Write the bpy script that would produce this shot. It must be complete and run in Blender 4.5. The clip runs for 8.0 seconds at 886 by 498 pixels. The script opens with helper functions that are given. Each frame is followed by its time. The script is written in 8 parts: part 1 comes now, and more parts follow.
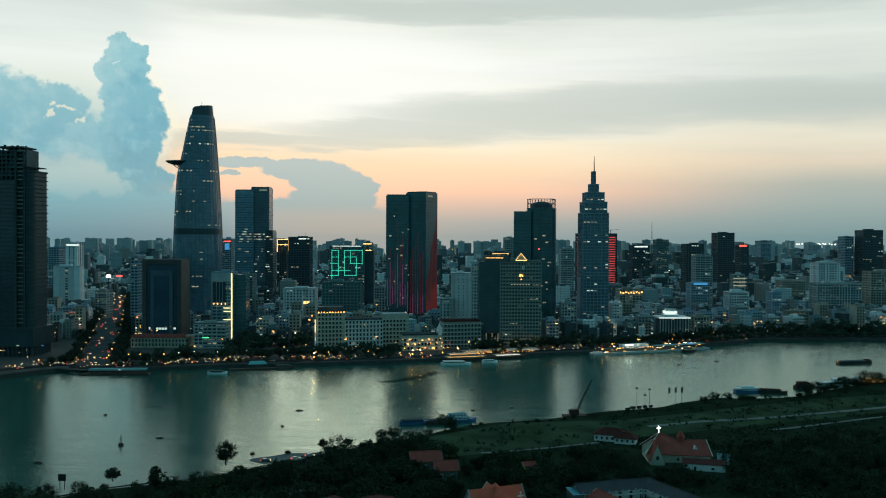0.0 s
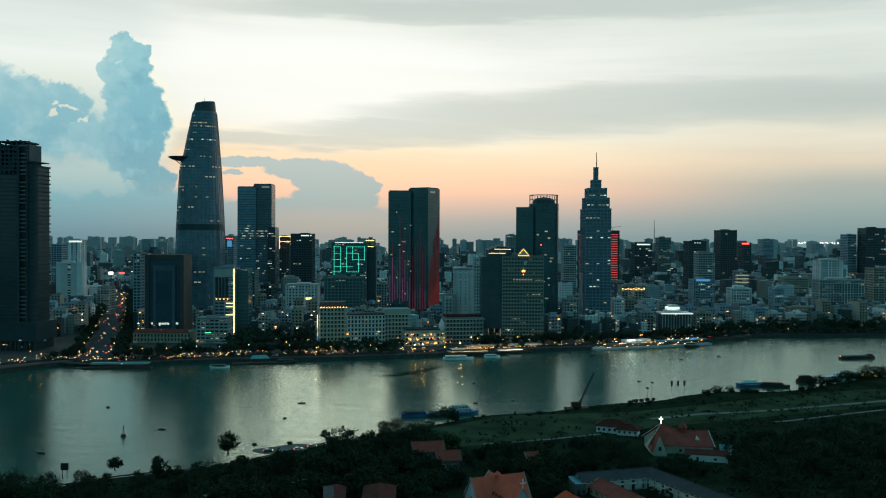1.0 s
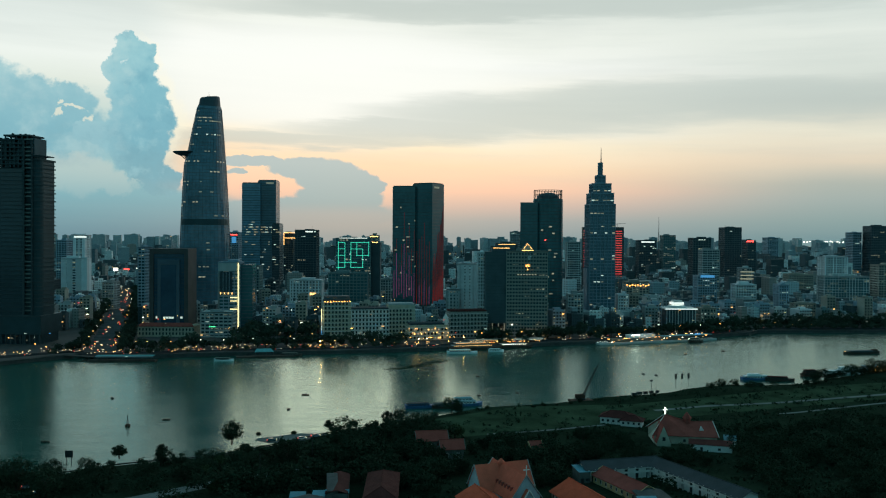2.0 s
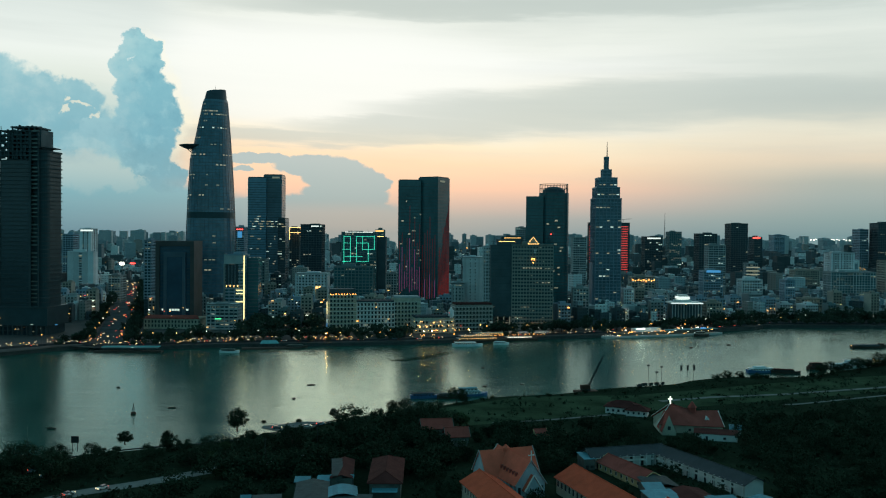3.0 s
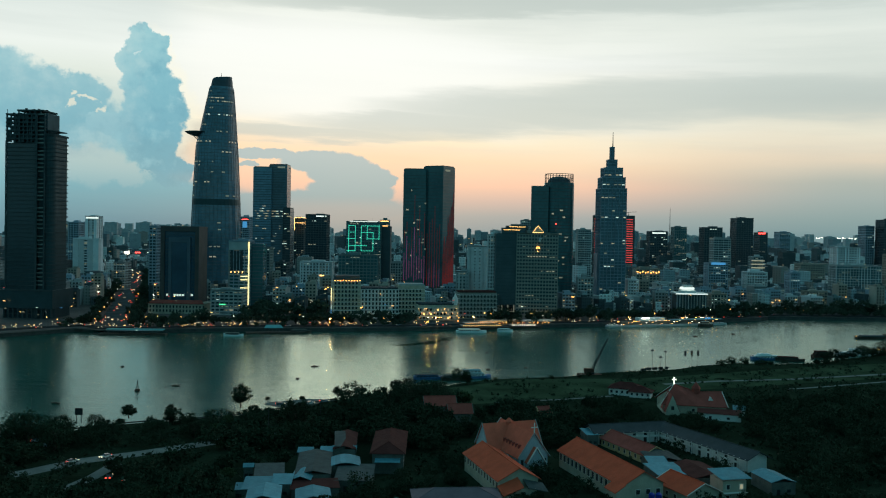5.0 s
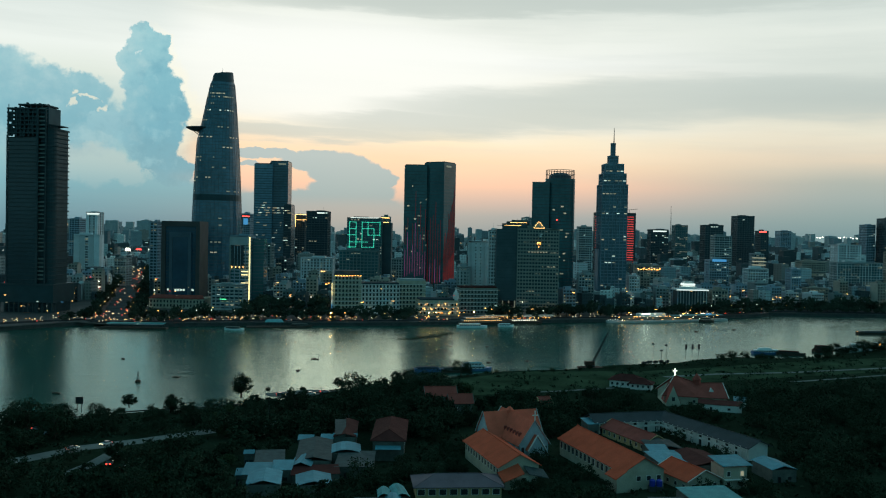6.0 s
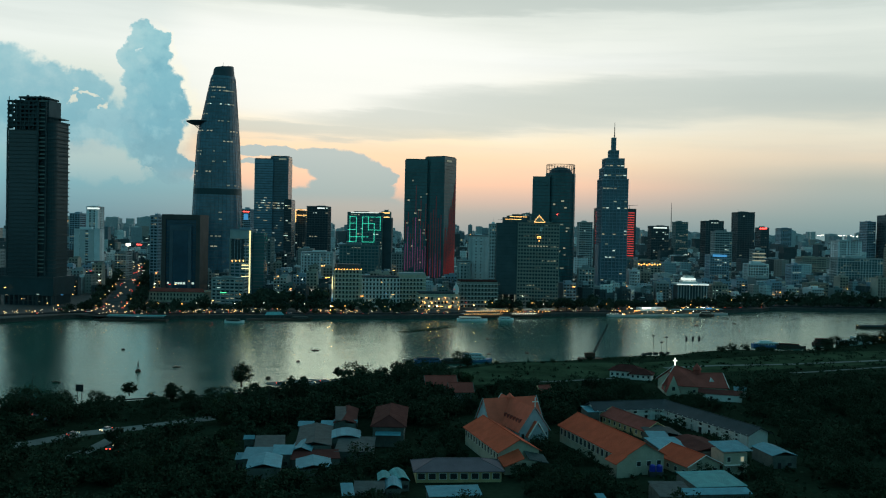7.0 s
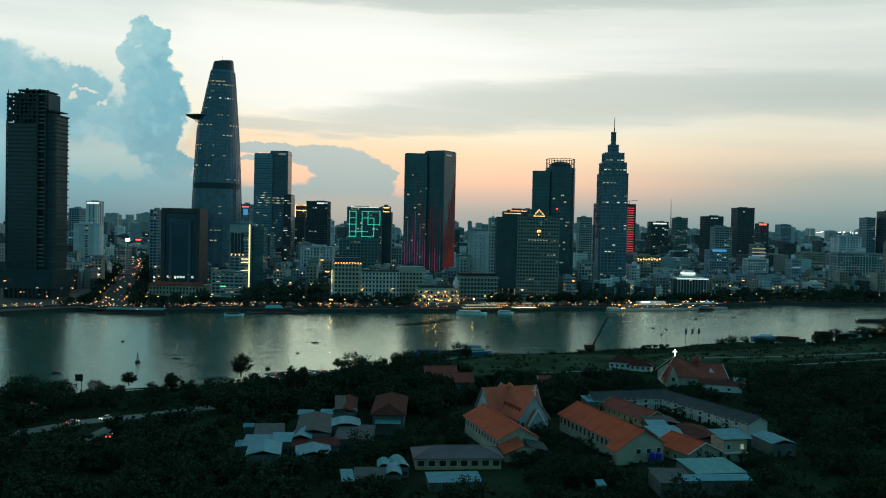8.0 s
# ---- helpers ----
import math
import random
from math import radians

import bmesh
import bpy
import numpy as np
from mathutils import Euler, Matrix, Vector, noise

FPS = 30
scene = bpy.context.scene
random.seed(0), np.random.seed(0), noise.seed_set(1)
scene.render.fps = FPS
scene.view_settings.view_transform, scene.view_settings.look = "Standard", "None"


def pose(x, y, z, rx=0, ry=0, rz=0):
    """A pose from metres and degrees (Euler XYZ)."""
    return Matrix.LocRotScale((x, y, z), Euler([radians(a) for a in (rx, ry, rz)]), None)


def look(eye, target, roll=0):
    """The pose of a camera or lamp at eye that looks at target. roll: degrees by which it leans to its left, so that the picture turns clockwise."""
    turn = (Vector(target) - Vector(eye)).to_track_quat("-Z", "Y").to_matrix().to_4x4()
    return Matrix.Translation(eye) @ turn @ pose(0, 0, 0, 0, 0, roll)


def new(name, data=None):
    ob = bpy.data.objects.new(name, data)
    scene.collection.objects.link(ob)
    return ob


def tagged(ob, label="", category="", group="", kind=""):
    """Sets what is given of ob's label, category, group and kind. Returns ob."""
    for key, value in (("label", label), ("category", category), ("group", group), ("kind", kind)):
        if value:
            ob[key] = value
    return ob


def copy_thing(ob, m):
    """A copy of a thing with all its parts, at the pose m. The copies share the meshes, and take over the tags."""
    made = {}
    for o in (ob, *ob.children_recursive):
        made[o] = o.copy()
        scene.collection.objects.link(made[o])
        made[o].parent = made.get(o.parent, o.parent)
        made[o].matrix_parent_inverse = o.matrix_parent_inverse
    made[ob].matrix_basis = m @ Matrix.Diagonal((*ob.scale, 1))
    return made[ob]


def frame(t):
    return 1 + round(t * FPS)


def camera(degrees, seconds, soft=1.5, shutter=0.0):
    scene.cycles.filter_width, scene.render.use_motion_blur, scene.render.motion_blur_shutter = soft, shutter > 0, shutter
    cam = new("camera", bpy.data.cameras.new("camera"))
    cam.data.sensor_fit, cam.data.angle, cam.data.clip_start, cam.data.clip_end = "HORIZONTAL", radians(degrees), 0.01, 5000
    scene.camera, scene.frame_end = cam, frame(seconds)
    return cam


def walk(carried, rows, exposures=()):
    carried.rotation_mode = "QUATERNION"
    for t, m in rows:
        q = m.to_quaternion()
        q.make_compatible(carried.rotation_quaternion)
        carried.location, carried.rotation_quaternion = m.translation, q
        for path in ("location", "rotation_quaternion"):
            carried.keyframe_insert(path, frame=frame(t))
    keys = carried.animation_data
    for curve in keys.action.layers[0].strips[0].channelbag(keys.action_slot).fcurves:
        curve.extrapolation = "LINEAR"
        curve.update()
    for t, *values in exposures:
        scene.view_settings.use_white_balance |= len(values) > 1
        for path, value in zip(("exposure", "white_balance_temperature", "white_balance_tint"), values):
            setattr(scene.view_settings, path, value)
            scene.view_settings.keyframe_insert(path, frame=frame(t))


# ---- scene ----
cam = camera(52.53, 8.0, soft=1.1)
PATH = [
    (0, pose(0.00, -0.00, 112.58, 89.263, -0.213, 0.000)),
    (0.5, pose(-0.03, 0.02, 110.43, 89.263, -0.287, 0.088)),
    (1, pose(0.01, 0.02, 108.14, 89.242, -0.236, 0.144)),
    (1.5, pose(0.09, 0.02, 105.77, 89.217, -0.267, 0.243)),
    (3, pose(0.22, 0.03, 98.86, 89.049, -0.496, 0.775)),
    (3.5, pose(0.27, 0.03, 96.49, 88.935, -0.642, 0.864)),
    (4, pose(0.28, 0.08, 94.24, 88.926, -0.803, 0.967)),
    (4.5, pose(0.28, 0.11, 91.90, 88.863, -0.918, 1.036)),
    (6, pose(0.33, 0.24, 85.14, 88.836, -1.111, 1.133)),
    (6.5, pose(0.35, 0.28, 82.92, 88.796, -1.143, 1.149)),
    (7, pose(0.35, 0.35, 80.87, 88.713, -1.210, 1.150)),
    (7.5, pose(0.33, 0.46, 79.28, 88.598, -1.240, 1.135)),
    (8, pose(0.31, 0.57, 77.75, 88.524, -1.253, 1.125)),
]
walk(cam, PATH, ((0.0, 0.06, 6680, 3.4), (8.0, 0.06, 6680, 3.4)))
world = bpy.data.worlds.new("dusk_sky")
scene.world = world
world.use_nodes = True


def lin(r, g, b):
    """A colour given as 0..255 display values, in linear light."""
    return tuple(((c / 255 + 0.055) / 1.055) ** 2.4 if c > 10 else c / 3294 for c in (r, g, b)) + (1,)


def build_sky(tree):
    """Dusk over a low western glow: a clear Nishita sky under layered cloud, a cumulus bank and thin streaks."""
    ns, ln = tree.nodes, tree.links
    ns.clear()

    def put(sock, v):
        if hasattr(v, "is_output"):
            ln.new(v, sock)
        else:
            sock.default_value = v

    def m(op, a, b=0.0, c=0.0, clamp=False):
        n = ns.new("ShaderNodeMath")
        n.operation, n.use_clamp = op, clamp
        for s, v in zip(n.inputs, (a, b, c)):
            put(s, v)
        return n.outputs[0]

    def smooth(v, lo, hi, a=0.0, b=1.0):
        n = ns.new("ShaderNodeMapRange")
        n.interpolation_type = "SMOOTHSTEP"
        for s, x in zip(n.inputs, (v, lo, hi, a, b)):
            put(s, x)
        return n.outputs[0]

    def mix(f, a, b, kind="MIX"):
        n = ns.new("ShaderNodeMix")
        n.data_type, n.blend_type = "RGBA", kind
        put(n.inputs["Factor"], f)
        put(n.inputs[6], a)
        put(n.inputs[7], b)
        return n.outputs[2]

    def noise_at(x, y, scale, detail, rough=0.55):
        c = ns.new("ShaderNodeCombineXYZ")
        put(c.inputs[0], x)
        put(c.inputs[1], y)
        n = ns.new("ShaderNodeTexNoise")
        ln.new(c.outputs[0], n.inputs["Vector"])
        n.inputs["Scale"].default_value, n.inputs["Detail"].default_value, n.inputs["Roughness"].default_value = scale, detail, rough
        return n.outputs["Fac"]

    def ramp(v, stops, top):
        n = ns.new("ShaderNodeValToRGB")
        while len(n.color_ramp.elements) < len(stops):
            n.color_ramp.elements.new(0.5)
        for e, (p, c) in zip(n.color_ramp.elements, stops):
            e.position, e.color = p / top, lin(*c)
        ln.new(m("DIVIDE", v, top), n.inputs[0])
        return n.outputs[0]

    co = ns.new("ShaderNodeTexCoord")
    sep = ns.new("ShaderNodeSeparateXYZ")
    ln.new(co.outputs["Generated"], sep.inputs[0])
    x, y, z = sep.outputs
    az = m("MULTIPLY", m("ARCTAN2", x, y), 57.2958)
    el = m("MULTIPLY", m("ARCSINE", z), 57.2958)
    # slow wobble, so that the layers do not lie level
    wob = m("MULTIPLY", m("SUBTRACT", noise_at(m("MULTIPLY", az, 0.06), m("MULTIPLY", el, 0.25), 1.0, 4.0), 0.5), 3.2)
    tilt = m("ADD", m("ADD", el, wob), m("MULTIPLY", az, 0.045))
    tilt = m("ADD", el, m("MULTIPLY", m("SUBTRACT", tilt, el), smooth(el, 2.0, 7.0)))
    mid = ramp(tilt, ((0.0, (132, 157, 166)), (1.0, (160, 169, 173)), (1.9, (206, 184, 177)), (2.9, (247, 202, 180)),
                      (4.4, (254, 221, 191)), (5.8, (252, 236, 212)), (6.8, (243, 238, 228)), (7.9, (236, 235, 229)),
                      (9.2, (246, 245, 240)), (10.8, (249, 250, 251)), (12.6, (238, 241, 239)), (14.0, (218, 224, 223)),
                      (15.4, (208, 217, 218)), (20.0, (168, 184, 192)), (27.0, (112, 146, 158)), (45.0, (88, 136, 152))), 60.0)
    right = ramp(tilt, ((0.0, (116, 148, 156)), (1.0, (138, 162, 166)), (2.2, (160, 174, 175)), (3.4, (176, 182, 178)),
                        (5.0, (226, 211, 194)), (7.0, (234, 228, 214)), (9.0, (196, 201, 199)), (11.0, (216, 222, 220)),
                        (13.4, (228, 233, 231)), (15.4, (208, 217, 217)), (20.0, (228, 235, 233)), (27.0, (208, 220, 222)), (45.0, (128, 164, 176))), 60.0)
    left = ramp(el, ((0.0, (98, 142, 160)), (2.4, (122, 174, 190)), (5.0, (152, 196, 206)), (7.6, (204, 220, 219)), (9.0, (225, 232, 228)),
                     (10.5, (238, 243, 243)), (12.6, (226, 233, 234)), (15.4, (212, 220, 221)), (20.0, (168, 184, 192)),
                     (27.0, (112, 146, 158)), (45.0, (88, 136, 152))), 60.0)
    sky = mix(smooth(az, 4.0, 24.0), mid, right)
    sky = mix(smooth(m("SUBTRACT", az, smooth(el, 3.4, 1.6, 0.0, 5.0)), -15.5, -19.5), sky, left)
    # thin streaks of high cloud
    streak = noise_at(m("MULTIPLY", az, 0.05), m("ADD", m("MULTIPLY", el, 0.75), m("MULTIPLY", az, 0.02)), 1.0, 6.0, 0.6)
    veil = smooth(streak, 0.42, 0.68)
    sky = mix(m("MULTIPLY", veil, smooth(el, 1.5, 6.0, 0.03, 0.14)), sky, lin(178, 190, 194))
    # the glow where the sun stands behind cloud
    ga, ge = m("DIVIDE", m("ADD", az, 8.0), 15.0), m("DIVIDE", m("SUBTRACT", el, 9.6), 4.6)
    far = m("ADD", m("MULTIPLY", ga, ga), m("MULTIPLY", ge, ge))
    sky = mix(smooth(far, 1.0, 0.0, 0.0, 0.85), sky, lin(251, 252, 253))
    # a broad grey layer that rises towards the north, frayed into long wisps
    n0 = m("SUBTRACT", noise_at(m("MULTIPLY", az, 0.09), m("ADD", m("MULTIPLY", el, 0.8), m("MULTIPLY", az, 0.03)), 1.0, 7.0, 0.6), 0.5)
    lel = m("ADD", el, m("MULTIPLY", n0, 2.4))
    layer = None
    for ca, ce, ra, re in ((-9.0, 6.0, 9.0, 0.5), (-2.0, 6.7, 8.0, 0.7), (4.0, 7.7, 9.0, 1.3), (11.0, 8.2, 9.0, 1.35), (19.0, 8.2, 10.0, 1.2), (0.0, 14.0, 14.0, 0.6), (16.0, 14.4, 16.0, 0.9)):
        da, de = m("DIVIDE", m("SUBTRACT", az, ca), ra), m("DIVIDE", m("SUBTRACT", lel, ce), re)
        q = m("SUBTRACT", 1.0, m("ADD", m("MULTIPLY", da, da), m("MULTIPLY", de, de)))
        layer = q if layer is None else m("MAXIMUM", layer, q)
    sky = mix(m("MULTIPLY", smooth(layer, -1.0, 0.85), 0.66), sky, lin(190, 200, 200))
    # cumulus: gently warped heaps, each (azimuth, elevation, half width, half height) in degrees
    n1 = m("SUBTRACT", noise_at(az, el, 0.85, 8.0, 0.62), 0.5)
    n2 = m("SUBTRACT", noise_at(m("ADD", az, 31.0), m("ADD", el, 17.0), 0.85, 8.0, 0.62), 0.5)
    waz, wel = m("ADD", az, m("MULTIPLY", n1, 2.1)), m("ADD", el, m("MULTIPLY", n2, 1.7))

    def heap(places, a0=waz, e0=wel):
        top = None
        for a, e, ra, re in places:
            da, de = m("DIVIDE", m("SUBTRACT", a0, a), ra), m("DIVIDE", m("SUBTRACT", e0, e), re)
            q = m("SUBTRACT", 1.0, m("ADD", m("MULTIPLY", da, da), m("MULTIPLY", de, de)))
            top = q if top is None else m("MAXIMUM", top, q)
        return top

    low = heap(((-12.4, 4.62, 2.6, 0.36), (-9.3, 4.25, 2.2, 0.7), (-7.6, 3.7, 2.3, 1.15), (-6.0, 3.3, 1.7, 1.0), (-5.2, 3.2, 1.2, 0.6), (-7.0, 2.4, 2.8, 1.3),
                (-13.3, 3.98, 0.8, 0.22), (-9.5, 1.3, 6.5, 1.15)), m("ADD", az, m("MULTIPLY", n1, 1.4)), m("ADD", el, m("MULTIPLY", n2, 0.7)))
    tower = heap(((-19.7, 11.15, 0.9, 0.75), (-20.2, 10.7, 0.5, 0.5), (-18.8, 10.95, 0.5, 0.5), (-20.5, 9.8, 0.75, 0.8), (-19.1, 9.7, 1.05, 1.1), (-19.2, 8.4, 1.8, 1.4),
                  (-18.9, 7.2, 2.0, 1.6), (-19.3, 6.0, 2.1, 1.5), (-21.4, 6.1, 1.7, 0.8), (-19.2, 4.9, 1.7, 1.3), (-18.7, 4.1, 1.1, 1.2), (-17.9, 3.3, 1.3, 1.0)))
    bank = heap(((-27.6, 8.1, 2.8, 1.9), (-25.2, 7.7, 2.2, 1.35), (-23.3, 7.8, 1.7, 1.1), (-30.5, 8.4, 3.0, 2.4), (-24.5, 5.8, 4.5, 1.9)))
    mound = heap(((-22.3, 3.5, 1.9, 1.25), (-24.8, 3.6, 2.2, 1.5), (-20.6, 3.1, 1.3, 0.75)))
    gleam = heap(((-22.9, 7.45, 0.6, 0.13), (-21.95, 6.85, 0.24, 0.32), (-23.6, 7.1, 0.2, 0.18), (-23.6, 7.75, 0.2, 0.18)))
    body = ramp(m("ADD", el, m("MULTIPLY", n2, 6.0)), ((0.0, (104, 148, 165)), (3.0, (116, 168, 187)), (6.0, (114, 174, 196)), (9.0, (126, 184, 203)), (13.0, (162, 208, 218))), 15.0)
    grey = ramp(el, ((0.0, (112, 150, 164)), (2.4, (148, 177, 187)), (4.6, (176, 193, 199))), 15.0)
    sky = mix(m("MULTIPLY", smooth(low, -0.08, 0.22), smooth(el, 0.2, 2.2)), sky, grey)
    n3 = noise_at(m("ADD", az, 7.0), el, 0.34, 5.0, 0.6)
    pale = mix(smooth(n3, 0.42, 0.68, 0.0, 0.55), body, lin(182, 212, 220))
    # the shaded bank, its bright gaps, the faintly lit mound, the sunlit rim, then the tall heap
    sky = mix(m("MULTIPLY", smooth(bank, -0.25, 0.3), smooth(el, 1.0, 3.6, 0.0, 0.85)), sky, pale)
    sky = mix(m("MULTIPLY", smooth(mound, -0.3, 0.45), smooth(el, 1.2, 4.2, 0.0, 0.5)), sky, lin(198, 208, 206))
    sky = mix(smooth(gleam, -0.3, 0.7, 0.0, 0.6), sky, lin(250, 240, 220))
    sky = mix(m("MULTIPLY", m("MULTIPLY", smooth(el, 3.0, 6.0), smooth(tower, -1.1, 0.05)), m("MULTIPLY", smooth(az, -20.0, -17.5), 0.5)), sky, lin(255, 248, 230))
    lit = mix(m("MULTIPLY", smooth(m("ADD", az, m("MULTIPLY", n1, 5.0)), -19.0, -21.6), smooth(el, 5.0, 10.5, 0.25, 0.75)), body, lin(188, 216, 222))
    lit = mix(smooth(n3, 0.5, 0.75, 0.0, 0.25), lit, lin(168, 206, 216))
    lit = mix(smooth(n1, 0.0, 0.2, 0.0, 0.4), lit, lin(162, 206, 218))
    lit = mix(smooth(n2, 0.0, -0.2, 0.0, 0.35), lit, lin(102, 162, 186))
    sky = mix(m("MULTIPLY", smooth(tower, -0.08, 0.28), smooth(el, 1.0, 3.6)), sky, lit)
    # the sky behind and overhead darkens towards the east
    clear = ns.new("ShaderNodeTexSky")
    clear.sky_type, clear.sun_disc = "NISHITA", False
    clear.sun_elevation, clear.sun_rotation = radians(3.0), radians(-6.0)
    dim = mix(1.0, clear.outputs[0], (0.07, 0.07, 0.07, 1), "MULTIPLY")
    east = mix(0.75, dim, lin(70, 142, 158))
    away = smooth(m("ABSOLUTE", az), 45.0, 130.0)
    sky = mix(away, sky, east)
    sky = mix(0.04, sky, dim)
    bg = ns.new("ShaderNodeBackground")
    ln.new(sky, bg.inputs[0])
    bg.inputs[1].default_value = 1.0
    out = ns.new("ShaderNodeOutputWorld")
    ln.new(bg.outputs[0], out.inputs[0])


build_sky(world.node_tree)
sun = new("sun", bpy.data.lights.new("sun", "SUN"))
sun.data.energy, sun.data.angle, sun.data.color = 0.12, radians(20), (1.0, 0.82, 0.62)
sun.matrix_world = look((0, 0, 0), (math.sin(radians(6)), -math.cos(radians(6)), -math.tan(radians(9))))

# ---- materials ----


def mat(name, col, rough=0.75, metal=0.0, var=0.3, scale=0.15, fine=2.5, bump=0.15, spec=0.4, each=0.0, wave=0.0, wave_bump=0.0):
    """A surface with broad stains, fine grain and relief. each: how far single things differ; wave: ribs or courses per metre."""
    m = bpy.data.materials.new(name)
    m.use_nodes = True
    ns, ln = m.node_tree.nodes, m.node_tree.links
    p = ns["Principled BSDF"]
    p.inputs["Roughness"].default_value, p.inputs["Metallic"].default_value = rough, metal
    p.inputs["Specular IOR Level"].default_value = spec
    co = ns.new("ShaderNodeTexCoord")
    big, small = ns.new("ShaderNodeTexNoise"), ns.new("ShaderNodeTexNoise")
    for n, s, dt in ((big, scale, 4.0), (small, fine, 3.0)):
        ln.new(co.outputs["Object"], n.inputs["Vector"])
        n.inputs["Scale"].default_value, n.inputs["Detail"].default_value = s, dt
    add = ns.new("ShaderNodeMath")
    add.operation = "MULTIPLY_ADD"
    ln.new(small.outputs["Fac"], add.inputs[0])
    add.inputs[1].default_value = 0.5
    ln.new(big.outputs["Fac"], add.inputs[2])
    rng = ns.new("ShaderNodeMapRange")
    ln.new(add.outputs[0], rng.inputs[0])
    for s, v in zip(rng.inputs[1:5], (0.4, 1.1, 1 - var, 1 + var)):
        s.default_value = v
    fac = rng.outputs[0]
    if each:
        info = ns.new("ShaderNodeObjectInfo")
        r2 = ns.new("ShaderNodeMapRange")
        ln.new(info.outputs["Random"], r2.inputs[0])
        for s, v in zip(r2.inputs[1:5], (0, 1, 1 - each, 1 + each)):
            s.default_value = v
        mu = ns.new("ShaderNodeMath")
        mu.operation = "MULTIPLY"
        ln.new(fac, mu.inputs[0])
        ln.new(r2.outputs[0], mu.inputs[1])
        fac = mu.outputs[0]
    sc = ns.new("ShaderNodeVectorMath")
    sc.operation = "SCALE"
    sc.inputs[0].default_value = col[:3]
    ln.new(fac, sc.inputs["Scale"])
    ln.new(sc.outputs[0], p.inputs["Base Color"])
    b = ns.new("ShaderNodeBump")
    b.inputs["Strength"].default_value, b.inputs["Distance"].default_value = bump, 0.1
    ln.new(small.outputs["Fac"], b.inputs["Height"])
    if wave:
        w = ns.new("ShaderNodeTexWave")
        ln.new(co.outputs["Object"], w.inputs["Vector"])
        w.inputs["Scale"].default_value, w.inputs["Distortion"].default_value = wave, 0.4
        b2 = ns.new("ShaderNodeBump")
        b2.inputs["Strength"].default_value, b2.inputs["Distance"].default_value = wave_bump, 0.06
        ln.new(w.outputs["Fac"], b2.inputs["Height"])
        ln.new(b.outputs[0], b2.inputs["Normal"])
        b = b2
    ln.new(b.outputs[0], p.inputs["Normal"])
    return m


def glow(name, col, strength):
    m = bpy.data.materials.new(name)
    m.use_nodes = True
    p = m.node_tree.nodes["Principled BSDF"]
    p.inputs["Base Color"].default_value = (*[0.5 * c for c in col], 1)
    p.inputs["Emission Color"].default_value, p.inputs["Emission Strength"].default_value = (*col, 1), strength
    return m


def water_material():
    m = mat("river_water", (0.016, 0.095, 0.076), rough=0.06, spec=0.5, var=0.3, scale=0.02, fine=0.3)
    ns, ln = m.node_tree.nodes, m.node_tree.links
    p = ns["Principled BSDF"]
    co = ns.new("ShaderNodeTexCoord")
    last = None
    for sx, sy, strength, dist, det in ((0.05, 0.1, 0.24, 0.8, 4.0), (0.45, 0.7, 0.68, 0.2, 5.0)):
        mp = ns.new("ShaderNodeMapping")
        mp.inputs["Scale"].default_value = (sx, sy, 1)
        mp.inputs["Rotation"].default_value = (0, 0, 0.3)
        ln.new(co.outputs["Object"], mp.inputs[0])
        n = ns.new("ShaderNodeTexNoise")
        n.inputs["Scale"].default_value, n.inputs["Detail"].default_value = 1.0, det
        ln.new(mp.outputs[0], n.inputs["Vector"])
        b = ns.new("ShaderNodeBump")
        b.inputs["Strength"].default_value, b.inputs["Distance"].default_value = strength, dist
        ln.new(n.outputs["Fac"], b.inputs["Height"])
        if last:
            ln.new(last.outputs[0], b.inputs["Normal"])
        last = b
    # calm and ruffled lanes
    lane = ns.new("ShaderNodeTexNoise")
    mp = ns.new("ShaderNodeMapping")
    mp.inputs["Scale"].default_value = (0.006, 0.03, 1)
    mp.inputs["Rotation"].default_value = (0, 0, 0.35)
    ln.new(co.outputs["Object"], mp.inputs[0])
    ln.new(mp.outputs[0], lane.inputs["Vector"])
    lane.inputs["Detail"].default_value = 5.0
    r = ns.new("ShaderNodeMapRange")
    ln.new(lane.outputs["Fac"], r.inputs[0])
    for s, v in zip(r.inputs[1:5], (0.35, 0.7, 0.13, 0.24)):
        s.default_value = v
    # silty water: a murky green body under a greenish surface gloss
    body, gloss, edge, blend = (ns.new("ShaderNode" + k) for k in ("BsdfDiffuse", "BsdfGlossy", "Fresnel", "MixShader"))
    ln.new(p.inputs["Base Color"].links[0].from_socket, body.inputs["Color"])
    gloss.inputs["Color"].default_value = (0.66, 0.83, 0.78, 1)
    edge.inputs["IOR"].default_value = 1.66
    ln.new(r.outputs[0], gloss.inputs["Roughness"])
    for n in (gloss, edge):
        ln.new(last.outputs[0], n.inputs["Normal"])
    ln.new(edge.outputs[0], blend.inputs[0])
    ln.new(body.outputs[0], blend.inputs[1])
    ln.new(gloss.outputs[0], blend.inputs[2])
    ln.new(blend.outputs[0], ns["Material Output"].inputs["Surface"])
    return m


